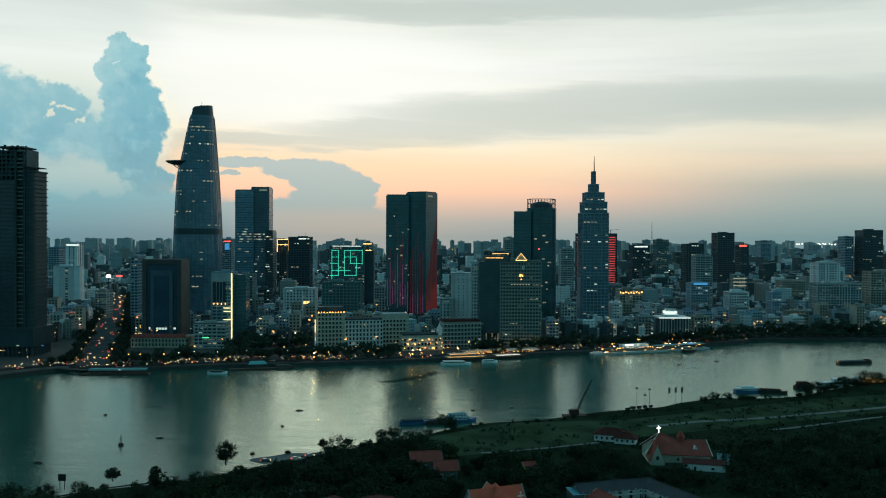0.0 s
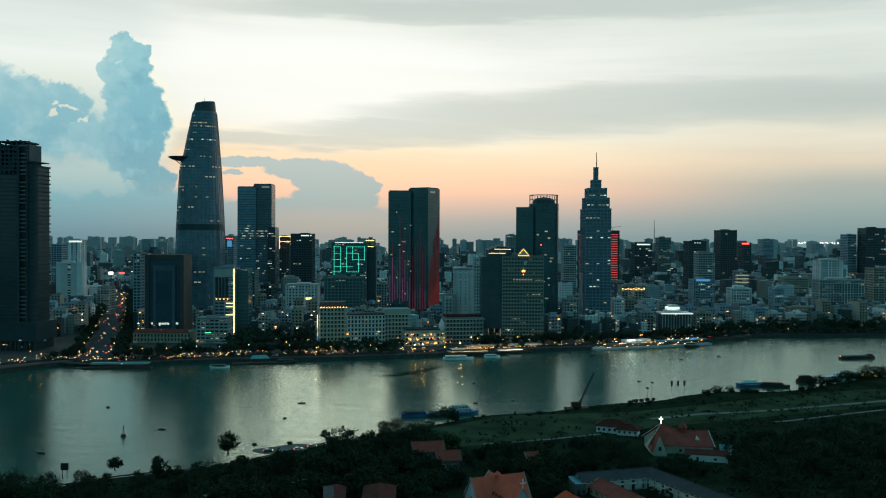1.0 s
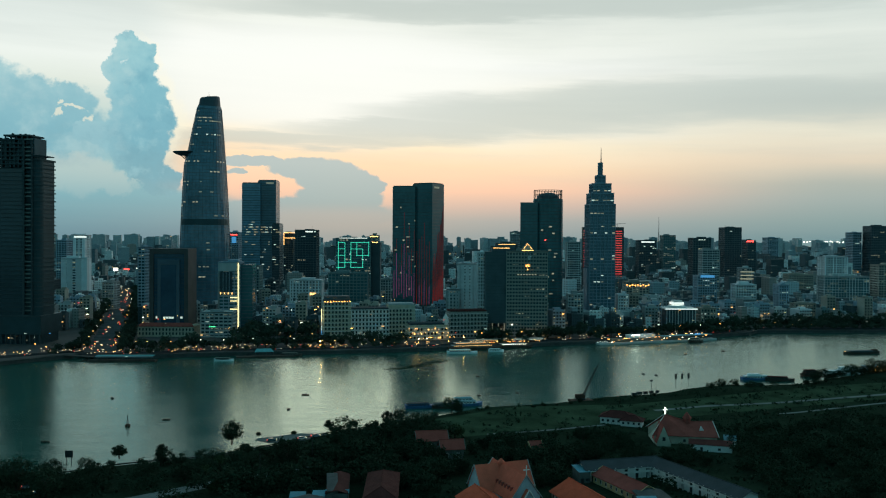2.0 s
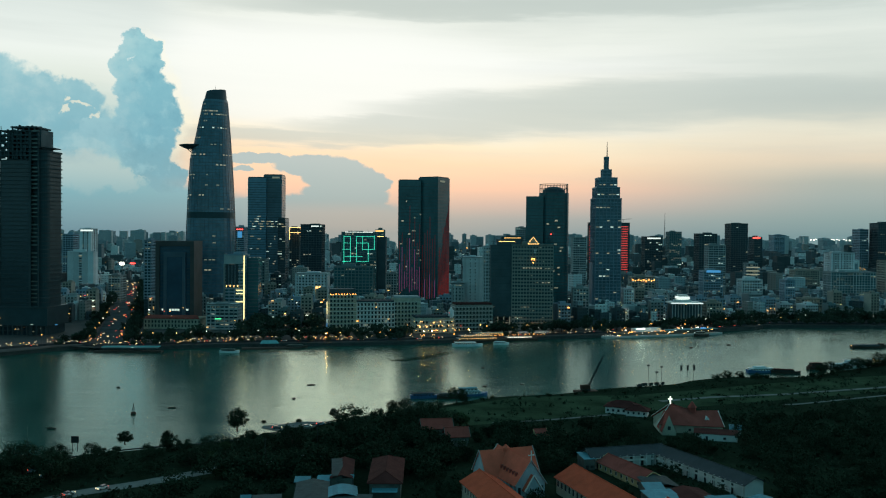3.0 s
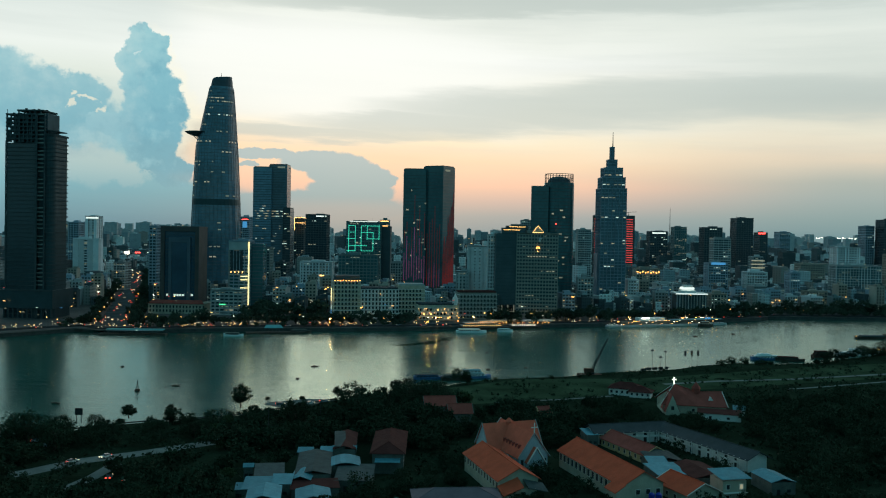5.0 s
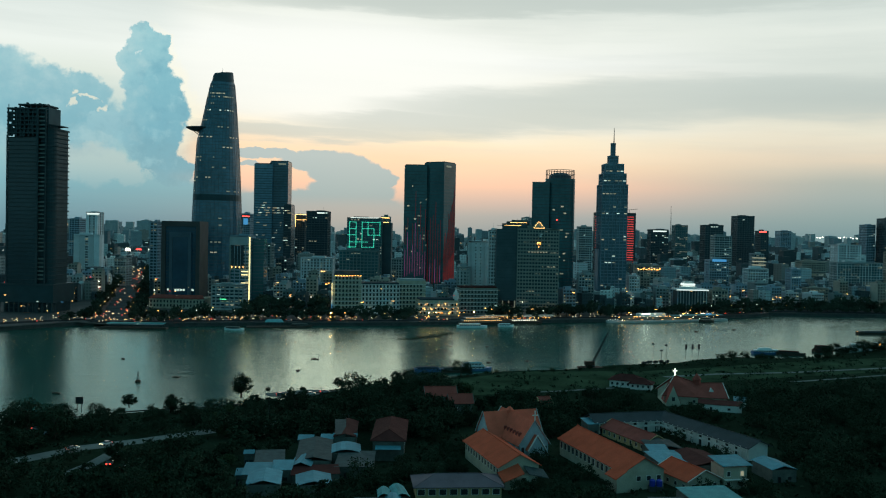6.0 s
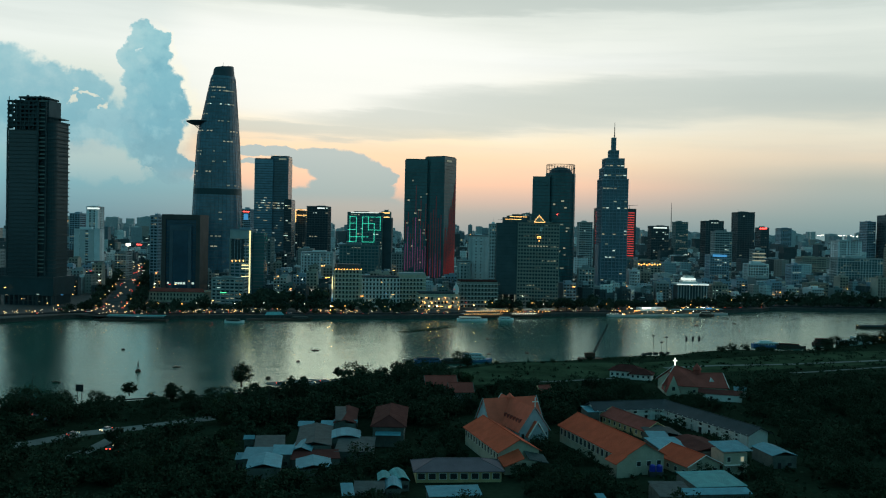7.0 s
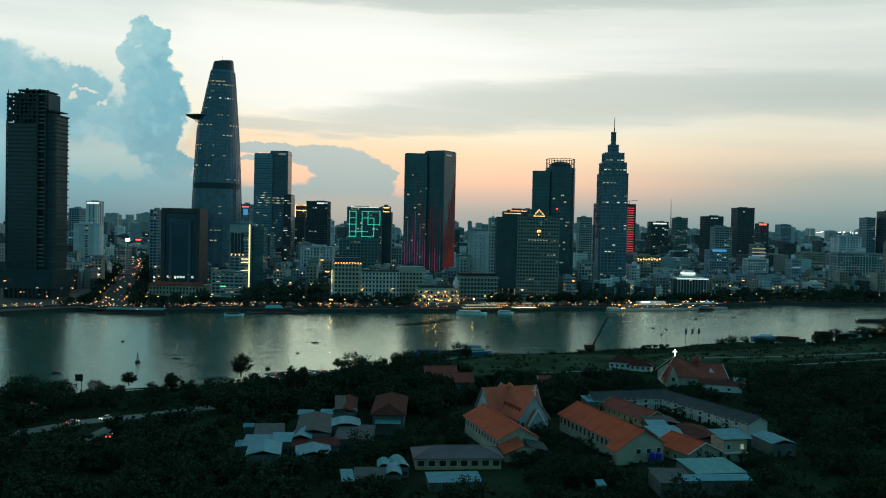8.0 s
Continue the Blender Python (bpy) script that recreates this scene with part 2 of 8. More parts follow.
def house_field_material(name, cols):
    """Plaster and paint of close-packed buildings, each one its own tint, with rows of dark openings."""
    m = mat(name, (0.3, 0.3, 0.3), rough=0.85)
    ns, ln = m.node_tree.nodes, m.node_tree.links
    p = ns["Principled BSDF"]
    geo = ns.new("ShaderNodeNewGeometry")
    tint = ns.new("ShaderNodeValToRGB")
    while len(tint.color_ramp.elements) < len(cols):
        tint.color_ramp.elements.new(0.5)
    tint.color_ramp.interpolation = "CONSTANT"
    for e, (q, c) in zip(tint.color_ramp.elements, cols):
        e.position, e.color = q, (*c, 1)
    ln.new(geo.outputs["Random Per Island"], tint.inputs[0])
    co = ns.new("ShaderNodeTexCoord")
    sep = ns.new("ShaderNodeSeparateXYZ")
    ln.new(co.outputs["Object"], sep.inputs[0])

    def m2(op, a, b):
        n = ns.new("ShaderNodeMath")
        n.operation = op
        for s, v in zip(n.inputs, (a, b)):
            if hasattr(v, "is_output"):
                ln.new(v, s)
            else:
                s.default_value = v
        return n.outputs[0]

    along = m2("ADD", sep.outputs[0], m2("MULTIPLY", sep.outputs[1], 0.93))
    cols_ = m2("GREATER_THAN", m2("FRACT", m2("DIVIDE", along, 3.1), 0), 0.52)
    rows_ = m2("GREATER_THAN", m2("FRACT", m2("DIVIDE", sep.outputs[2], 3.4), 0), 0.5)
    nz = ns.new("ShaderNodeSeparateXYZ")
    ln.new(geo.outputs["Normal"], nz.inputs[0])
    wall = m2("LESS_THAN", m2("ABSOLUTE", nz.outputs[2], 0), 0.5)
    hole = m2("MULTIPLY", m2("MULTIPLY", cols_, rows_), m2("MULTIPLY", wall, 0.55))
    mx = ns.new("ShaderNodeMix")
    mx.data_type = "RGBA"
    ln.new(hole, mx.inputs["Factor"])
    ln.new(tint.outputs[0], mx.inputs[6])
    mx.inputs[7].default_value = (0.02, 0.025, 0.03, 1)
    ln.new(mx.outputs[2], p.inputs["Base Color"])
    return m


M = {
    "water": water_material(),
    "field": house_field_material("town_plaster", ((0.0, (0.06, 0.09, 0.1)), (0.24, (0.3, 0.4, 0.44)), (0.38, (0.1, 0.135, 0.15)), (0.56, (0.34, 0.33, 0.31)), (0.66, (0.56, 0.66, 0.69)), (0.77, (0.14, 0.2, 0.23)), (0.88, (0.8, 0.86, 0.86)))),
    # distance haze is put into these pale blue-grey base colours
    "blocks": house_field_material("hazed_block_render", ((0.0, (0.3, 0.38, 0.42)), (0.35, (0.42, 0.5, 0.53)), (0.7, (0.52, 0.58, 0.6)))),
    "soil": mat("overgrown_ground", (0.022, 0.036, 0.023), 0.95, spec=0.0, var=0.6, scale=0.03, fine=0.6, bump=0.6),
    "meadow": mat("meadow_grass", (0.045, 0.074, 0.045), 0.95, spec=0.0, var=0.6, scale=0.05, fine=1.2, bump=0.6),
    "town": mat("town_ground", (0.06, 0.065, 0.065), 0.9, var=0.4, scale=0.03, fine=0.4),
    "asphalt": mat("asphalt", (0.04, 0.045, 0.048), 0.95, spec=0.0, var=0.4, scale=0.08),
    "dirt": mat("pale_dirt_road", (0.18, 0.2, 0.195), 0.95, spec=0.0, var=0.35, scale=0.1, fine=1.5),
    "bankstone": mat("quay_stone", (0.06, 0.066, 0.064), 0.9, spec=0.1, var=0.4, scale=0.2),
    "bark": mat("bark", (0.05, 0.04, 0.03), 0.95, var=0.4, fine=6),
    "leaf": mat("leaves", (0.025, 0.043, 0.026), 0.85, var=0.45, scale=0.5, fine=2.0, each=0.35, spec=0.05),
    "streetleaf": mat("street_tree_leaves", (0.044, 0.066, 0.048), 0.85, var=0.45, scale=0.3, fine=2.0, each=0.3, spec=0.05),
    "palm": mat("pale_leaves", (0.045, 0.07, 0.035), 0.85, var=0.45, scale=0.5, fine=2.0, each=0.3, spec=0.05),
    "tile": mat("orange_clay_tiles", (0.56, 0.10, 0.052), 0.85, spec=0.08, var=0.22, scale=0.25, fine=3.0, wave=1.6, wave_bump=0.5),
    "tile_pale": mat("salmon_clay_tiles", (0.66, 0.145, 0.092), 0.85, spec=0.08, var=0.2, scale=0.25, fine=3.0, wave=1.6, wave_bump=0.5),
    "tile_red": mat("red_clay_tiles", (0.29, 0.078, 0.064), 0.85, spec=0.08, var=0.3, scale=0.25, fine=3.0, wave=1.6, wave_bump=0.5),
    "tile_dark": mat("weathered_red_tiles", (0.085, 0.03, 0.028), 0.88, spec=0.06, var=0.35, scale=0.25, fine=3.0, wave=1.6, wave_bump=0.5),
    "slate": mat("grey_sheet_roof", (0.055, 0.07, 0.08), 0.8, spec=0.1, var=0.25, scale=0.2, wave=1.2, wave_bump=0.4),
    "mauve": mat("mauve_grey_roof", (0.15, 0.125, 0.15), 0.8, spec=0.1, var=0.25, scale=0.2, wave=1.2, wave_bump=0.4),
    "tin": mat("pale_blue_tin_roof", (0.095, 0.30, 0.38), 0.7, spec=0.15, var=0.28, scale=0.35, fine=2.0, wave=1.5, wave_bump=0.5, each=0.15),
    "teal": mat("teal_tin_roof", (0.08, 0.32, 0.35), 0.7, spec=0.15, var=0.3, scale=0.35, fine=2.0, wave=1.5, wave_bump=0.5, each=0.15),
    "tin_grey": mat("dull_tin_roof", (0.06, 0.085, 0.09), 0.8, spec=0.1, var=0.35, scale=0.4, fine=2.0, wave=1.5, wave_bump=0.5, each=0.2),
    "plaster": mat("cream_plaster", (0.44, 0.43, 0.35), 0.85, spec=0.1, var=0.25, scale=0.3),
    "ochre": mat("ochre_plaster", (0.50, 0.40, 0.22), 0.85, var=0.25, scale=0.3),
    "white": mat("white_paint", (0.72, 0.74, 0.73), 0.7, var=0.15, scale=0.2),
    "dullwall": mat("stained_plaster", (0.13, 0.145, 0.135), 0.9, spec=0.1, var=0.4, scale=0.4),
    "bluewall": mat("pale_blue_plaster", (0.36, 0.46, 0.52), 0.85, var=0.25, scale=0.3),
    "dark": mat("dark_opening", (0.022, 0.027, 0.03), 0.5, var=0.2),
    "glass": mat("dark_glass", (0.032, 0.056, 0.07), 0.18, var=0.4, scale=0.05, fine=0.3, bump=0.02, spec=0.6),
    "blueglass": mat("blue_curtain_glass", (0.075, 0.15, 0.2), 0.2, var=0.45, scale=0.03, fine=0.25, bump=0.02, spec=0.7),
    "tealglass": mat("teal_curtain_glass", (0.04, 0.125, 0.145), 0.2, var=0.45, scale=0.03, fine=0.25, bump=0.02, spec=0.6),
    "mullion": mat("grey_mullions", (0.06, 0.09, 0.11), 0.5, metal=0.3, var=0.2),
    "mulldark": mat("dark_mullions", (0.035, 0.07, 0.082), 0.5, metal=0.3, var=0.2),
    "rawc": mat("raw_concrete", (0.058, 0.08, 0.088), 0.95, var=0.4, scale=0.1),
    "palec": mat("pale_concrete", (0.36, 0.41, 0.42), 0.9, var=0.25, scale=0.1, each=0.3),
    "whitec": mat("white_facade", (0.64, 0.68, 0.70), 0.85, var=0.2, scale=0.1, each=0.25),
    "sandc": mat("sand_facade", (0.36, 0.345, 0.30), 0.88, var=0.25, scale=0.1, each=0.25),
    "brownc": mat("brown_stone", (0.085, 0.08, 0.08), 0.8, var=0.25, scale=0.1),
    "tealc": mat("teal_grey_facade", (0.15, 0.23, 0.24), 0.8, var=0.25, scale=0.1, each=0.1),
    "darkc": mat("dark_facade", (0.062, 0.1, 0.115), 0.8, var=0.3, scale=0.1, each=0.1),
    "bluec": mat("blue_grey_facade", (0.27, 0.38, 0.46), 0.8, var=0.25, scale=0.1, each=0.15),
    "bluedark": mat("slate_blue_facade", (0.19, 0.285, 0.36), 0.7, var=0.25, scale=0.1, each=0.1),
    "lensglass": mat("pale_blue_curtain_glass", (0.085, 0.18, 0.25), 0.16, var=0.6, scale=0.02, fine=0.2, bump=0.02, spec=0.8),
    "hotelc": mat("weathered_buff_concrete", (0.25, 0.27, 0.25), 0.9, var=0.25, scale=0.1),
    # base colour lifted to carry the eastern sky reflected in the west block
    "skyglass": mat("sky_reflection_curtain_glass", (0.09, 0.22, 0.31), 0.15, var=0.45, scale=0.02, fine=0.2, bump=0.02, spec=0.8),
    "pavedroad": mat("worn_asphalt", (0.085, 0.1, 0.104), 0.95, spec=0.0, var=0.35, scale=0.08),
    "slateframe": mat("dark_slate_cladding", (0.08, 0.125, 0.165), 0.6, var=0.25, scale=0.1),
    "navyglass": mat("navy_curtain_glass", (0.022, 0.07, 0.12), 0.18, var=0.4, scale=0.03, fine=0.25, bump=0.02, spec=0.6),
    "steel": mat("grey_steel", (0.10, 0.11, 0.115), 0.5, metal=0.6, var=0.3),
    "rust": mat("rusty_steel", (0.09, 0.05, 0.035), 0.8, metal=0.3, var=0.4),
    "bluepaint": mat("blue_boat_paint", (0.05, 0.14, 0.30), 0.5, var=0.3),
    "boatwhite": mat("white_boat_paint", (0.78, 0.86, 0.88), 0.5, var=0.2),
    "wood": mat("dark_wood", (0.06, 0.045, 0.035), 0.85, var=0.4),
    "tank": mat("blue_plastic_tank", (0.02, 0.05, 0.42), 0.4, var=0.2),
    "warm": glow("warm_light", (1.0, 0.52, 0.17), 2.8),
    "amber": glow("amber_light", (1.0, 0.40, 0.09), 6.5),
    "flood": glow("amber_flood_light", (1.0, 0.45, 0.12), 80.0),
    "cool": glow("cool_light", (0.80, 1.0, 0.92), 0.6),
    "pale": glow("pale_window_light", (1.0, 0.88, 0.62), 0.26),
    "dimw": glow("dim_window_light", (0.85, 0.8, 0.6), 0.13),
    "bright": glow("white_lamp", (1.0, 0.93, 0.8), 5.0),
    "headlamp": glow("headlamp_light", (1.0, 0.8, 0.5), 1.6),
    "taillamp": glow("tail_lamp_light", (1.0, 0.08, 0.05), 1.7),
    "red": glow("red_light", (1.0, 0.06, 0.05), 4.0),
    "led_red": glow("red_facade_light", (0.9, 0.06, 0.06), 0.10),
    "led_dim": glow("dim_red_facade_light", (0.8, 0.06, 0.07), 0.032),
    "led_line": glow("red_line_light", (1.0, 0.09, 0.09), 0.8),
    "led_pink": glow("pink_facade_light", (0.75, 0.16, 0.48), 0.16),
    "led_green": glow("green_facade_light", (0.08, 0.95, 0.66), 0.85),
    "led_blue": glow("blue_sign_light", (0.12, 0.5, 1.0), 0.45),
    "led_yellow": glow("yellow_strip_light", (1.0, 0.8, 0.38), 1.6),
    "led_white": glow("white_strip_light", (0.85, 0.95, 0.92), 0.95),
    "green": glow("green_sign_light", (0.1, 0.9, 0.35), 1.5),
}

# ---- building blocks ----


def box(bm, x, y, z, sx, sy, sz, rz=0.0):
    """A box centred in plan on x, y, standing on z."""
    c, s = math.cos(rz), math.sin(rz)
    vs = []
    for k in (0, sz):
        for i, j in ((-1, -1), (1, -1), (1, 1), (-1, 1)):
            a, b = i * sx / 2, j * sy / 2
            vs.append(bm.verts.new((x + a * c - b * s, y + a * s + b * c, z + k)))
    for f in ((3, 2, 1, 0), (4, 5, 6, 7), (0, 1, 5, 4), (1, 2, 6, 5), (2, 3, 7, 6), (3, 0, 4, 7)):
        bm.faces.new([vs[i] for i in f])


def rod(bm, a, b, r0, r1, n=6):
    """A tapered round bar from a to b."""
    a, b = Vector(a), Vector(b)
    q = (b - a).to_track_quat("Z", "Y")
    rings = []
    for p, r in ((a, r0), (b, r1)):
        rings.append([bm.verts.new(p + q @ Vector((r * math.cos(i * math.tau / n), r * math.sin(i * math.tau / n), 0))) for i in range(n)])
    for i in range(n):
        bm.faces.new((rings[0][i], rings[0][(i + 1) % n], rings[1][(i + 1) % n], rings[1][i]))
    bm.faces.new(rings[1])
    bm.faces.new(rings[0][::-1])


def slab(bm, pts, t):
    """A sheet with thickness t below its corner points."""
    top = [bm.verts.new(p) for p in pts]
    low = [bm.verts.new(Vector(p) - Vector((0, 0, t))) for p in pts]
    n = len(pts)
    bm.faces.new(top)
    bm.faces.new(low[::-1])
    for i in range(n):
        bm.faces.new((top[i], low[i], low[(i + 1) % n], top[(i + 1) % n]))


def loft(bm, rings, cap=True):
    vs = [[bm.verts.new(p) for p in ring] for ring in rings]
    n = len(vs[0])
    for a, b in zip(vs, vs[1:]):
        for i in range(n):
            bm.faces.new((a[i], a[(i + 1) % n], b[(i + 1) % n], b[i]))
    if cap:
        bm.faces.new(vs[-1])
        bm.faces.new(vs[0][::-1])


def mesh_of(bm, name, material):
    bmesh.ops.recalc_face_normals(bm, faces=bm.faces)
    me = bpy.data.meshes.new(name)
    bm.to_mesh(me)
    bm.free()
    me.materials.append(material)
    return me


def part(name, bm, material, parent, label="", kind=""):
    me = bm if isinstance(bm, bpy.types.Mesh) else mesh_of(bm, name, material)
    ob = new(name, me)
    ob.parent = parent
    return tagged(ob, label, kind=kind)


def piece(name, me, parent, x, y, z, rz=0.0, scale=None):
    """One more piece on a mesh that its fellows share."""
    ob = new(name, me)
    ob.parent = parent
    ob.location = (x, y, z)
    ob.rotation_euler = (0, 0, rz)
    if scale:
        ob.scale = scale
    return ob


def thing(name, label, category, m, group="", kind=""):
    ob = new(name)
    ob.matrix_world = m
    return tagged(ob, label, category, group, kind)


def cube_mesh(name, material, sx, sy, sz):
    bm = bmesh.new()
    box(bm, 0, 0, 0, sx, sy, sz)
    return mesh_of(bm, name, material)


R = random.Random(7)
TOWN = 3.0    # level of the town's quay
NEAR = 3.0    # level of the near shore

# ---- large structure: ground, river, roads ----


def near_bank(x):
    """The near shoreline, y over x."""
    if x > 165:    # a bay with moored boats, then the bank runs out again
        return float(np.interp(x, (165, 190, 230, 246, 266, 286, 330, 400, 700), (611, 625, 624, 631, 646, 663, 695, 735, 830))) + 1.5 * math.sin(x / 7)
    return 508 + 0.72 * x - 0.00035 * x * x + 9 * math.sin(x / 37 + 1.2) + 4 * math.sin(x / 13) if x > -190 else 365 + 0.1 * (x + 190)


def far_bank(x):
    """The quay line of the town."""
    if x < -300:
        return max(762 + 1.15 * (x + 300), 560)
    if x < 330:
        return 800 + 0.335 * x + 0.00033 * x * x + 3 * math.sin(x / 40) + 15 * max(0.0, min(1.0, (x + 320) / 120))
    return min(964 + 15 + 0.06 * (x - 330), 1150)


def build_ground():
    xs = sorted(set([-4800, -3600, -2600, -1800, -1200, -800] + list(range(-560, 721, 16)) + [800, 1000, 1400, 2000, 2800, 3800, 4800]))
    verts, faces, mats = [], [], []
    for x in xs:
        xc = max(-560, min(700, x))
        n, f = near_bank(xc), far_bank(xc)
        f = max(f, n + 130)
        for y, z in ((-900, NEAR), (100, NEAR), (220, NEAR), (300, NEAR), (n - 26, NEAR), (n - 7, NEAR - 0.5), (n, 0.2), (n + 9, -2.5),
                     (f - 0.6, -2.5), (f, TOWN), (f + 40, TOWN), (1200, TOWN), (1800, TOWN), (2600, TOWN), (4960, TOWN)):
            verts.append((x, max(y, f + 41) if y in (1200,) else y, z))
    k = 15
    for i in range(len(xs) - 1):
        for j in range(k - 1):
            faces.append((i * k + j, (i + 1) * k + j, (i + 1) * k + j + 1, i * k + j + 1))
            mats.append(1 if j >= 9 else 2 if j == 8 else 0)
    me = bpy.data.meshes.new("ground")
    me.from_pydata(verts, [], faces)
    for key in ("soil", "town", "bankstone"):
        me.materials.append(M[key])
    me.polygons.foreach_set("material_index", mats)
    tagged(new("ground", me), "dark overgrown ground and grey town ground", "ground", kind="structure")


build_ground()
bm = bmesh.new()
slab(bm, [(-4800, 200, 0), (4800, 200, 0), (4800, 1350, 0), (-4800, 1350, 0)], 0.4)
river = part("water", bm, M["water"], None)
tagged(river, "grey-green river water with fine ripples", "river", kind="structure")


def strip(name, label, pts, width, material, z, kind="structure"):
    """A road or path of one width along a bent line."""
    bm = bmesh.new()
    rows = []
    for i, p in enumerate(pts):
        a, b = Vector(pts[max(0, i - 1)]), Vector(pts[min(len(pts) - 1, i + 1)])
        t = (b - a).normalized()
        s = Vector((-t.y, t.x)) * width / 2
        p = Vector(p)
        rows.append([bm.verts.new((*(p + s), z)), bm.verts.new((*(p - s), z)), bm.verts.new((*(p - s), z - 0.5)), bm.verts.new((*(p + s), z - 0.5))])
    for a, b in zip(rows, rows[1:]):
        for k in range(4):
            bm.faces.new((a[k], a[(k + 1) % 4], b[(k + 1) % 4], b[k]))
    bm.faces.new(rows[0])
    bm.faces.new(rows[-1][::-1])
    ob = part(name, bm, material, None)
    return tagged(ob, label, "road", kind=kind)


def quay_road(x):
    """Middle of the riverside road, which leaves the water's edge at the western end."""
    return far_bank(x) + 17 + 0.42 * max(0.0, min(60.0, -300 - x))


quay_line = [(x, quay_road(x)) for x in range(-520, 700, 25)]
strip("road_quay", "wide asphalt riverside road with evening traffic", quay_line, 15, M["asphalt"], TOWN + 0.06)
strip("pavement_quay", "pale paved promenade along the quay", [(x, far_bank(x) + 4.5) for x in range(-520, 700, 25)], 7, M["bankstone"], TOWN + 0.16)
AVENUE = [(-298, 765), (-340, 900), (-407, 1100), (-471, 1290), (-593, 1640)]
strip("road_avenue", "wide asphalt avenue running into the town", AVENUE, 28, M["pavedroad"], TOWN + 0.11)
strip("road_shore", "pale dirt road through the scrub", [(-210, 288), (-165, 296), (-149, 308), (-137, 325), (-119, 338), (-94, 361), (-60, 384), (-40, 398)], 8.0, M["dirt"], NEAR + 0.06)
strip("road_side", "pale dirt track beside a clearing", [(-128, 285), (-124, 305), (-123, 322)], 5, M["dirt"], NEAR + 0.10)
strip("path_field", "pale concrete footpath across the meadow", [(20, 455), (28, 457), (55, 467), (84, 480)], 2.6, M["dirt"], NEAR + 0.06)
strip("road_field", "pale track along the river meadow", [(120, 521), (154, 536), (200, 548), (273, 577), (380, 622)], 4.2, M["dirt"], NEAR + 0.06)
strip("road_meadow", "pale narrow track over the grass", [(188, 513), (201, 518), (258, 546), (360, 590)], 2.6, M["dirt"], NEAR + 0.10)
bm = bmesh.new()
slab(bm, [(-12, 440, NEAR + 0.03), (120, 498, NEAR + 0.03), (380, 610, NEAR + 0.03), (380, 655, NEAR + 0.03), (250, 610, NEAR + 0.03), (110, 540, NEAR + 0.03), (40, 530, NEAR + 0.03), (-10, 490, NEAR + 0.03)], 0.4)
tagged(part("meadow", bm, M["meadow"], None), "dark green meadow grass beside the river", "meadow", kind="structure")
strip("shore_wall", "low concrete embankment wall on the shore", [(x, near_bank(x) - 8) for x in range(-215, -20, 6)], 0.7, M["bankstone"], NEAR + 0.5)
bm = bmesh.new()
slab(bm, [(-78 + (15 + 3 * math.sin(3 * t)) * math.cos(t), 444 + (8 + math.sin(5 * t)) * math.sin(t) + 0.45 * 15 * math.cos(t), NEAR + 0.07) for t in [k * math.tau / 24 for k in range(24)]], 0.4)
tagged(part("clearing", bm, M["dirt"], None), "pale sandy clearing with parked cars", "clearing", kind="structure")

# ---- towers ----
USED = []    # plan rectangles that the small houses keep clear of


def claim(x, y, w, d):
    USED.append((x - w / 2 - 3, x + w / 2 + 3, y - 4, y + d + 4))


def lit_cells(root, x0, y, z0, cols, rows, bay, fl, pane_w, pane_h, count, rng, keys=("pale", "dimw", "dimw", "cool"), face=0.0, runs=2):
    """Lit windows, singly and in short runs, on the front of a building; far too small to pick apart."""
    kinds = {k: bmesh.new() for k in dict.fromkeys(keys)}
    seen = set()
    while count > 0 and rows > 0 and cols > 0:
        i, j, k = rng.randrange(cols), rng.randrange(rows), rng.choice(keys)
        for s in range(rng.randint(1, runs)):
            if i + s < cols and (i + s, j) not in seen:
                seen.add((i + s, j))
                part_w = pane_w * rng.choice((0.5, 0.8, 1.0))
                box(kinds[k], x0 + (i + s) * bay + rng.uniform(-0.5, 0.5) * (pane_w - part_w), y, z0 + j * fl + pane_h * 0.2, part_w, 0.12, pane_h * rng.choice((0.35, 0.5, 0.5, 0.7)))
        count -= 1
    for k, bm in kinds.items():
        part("lit_window_rest", bm, M[k], root, kind="stuff")


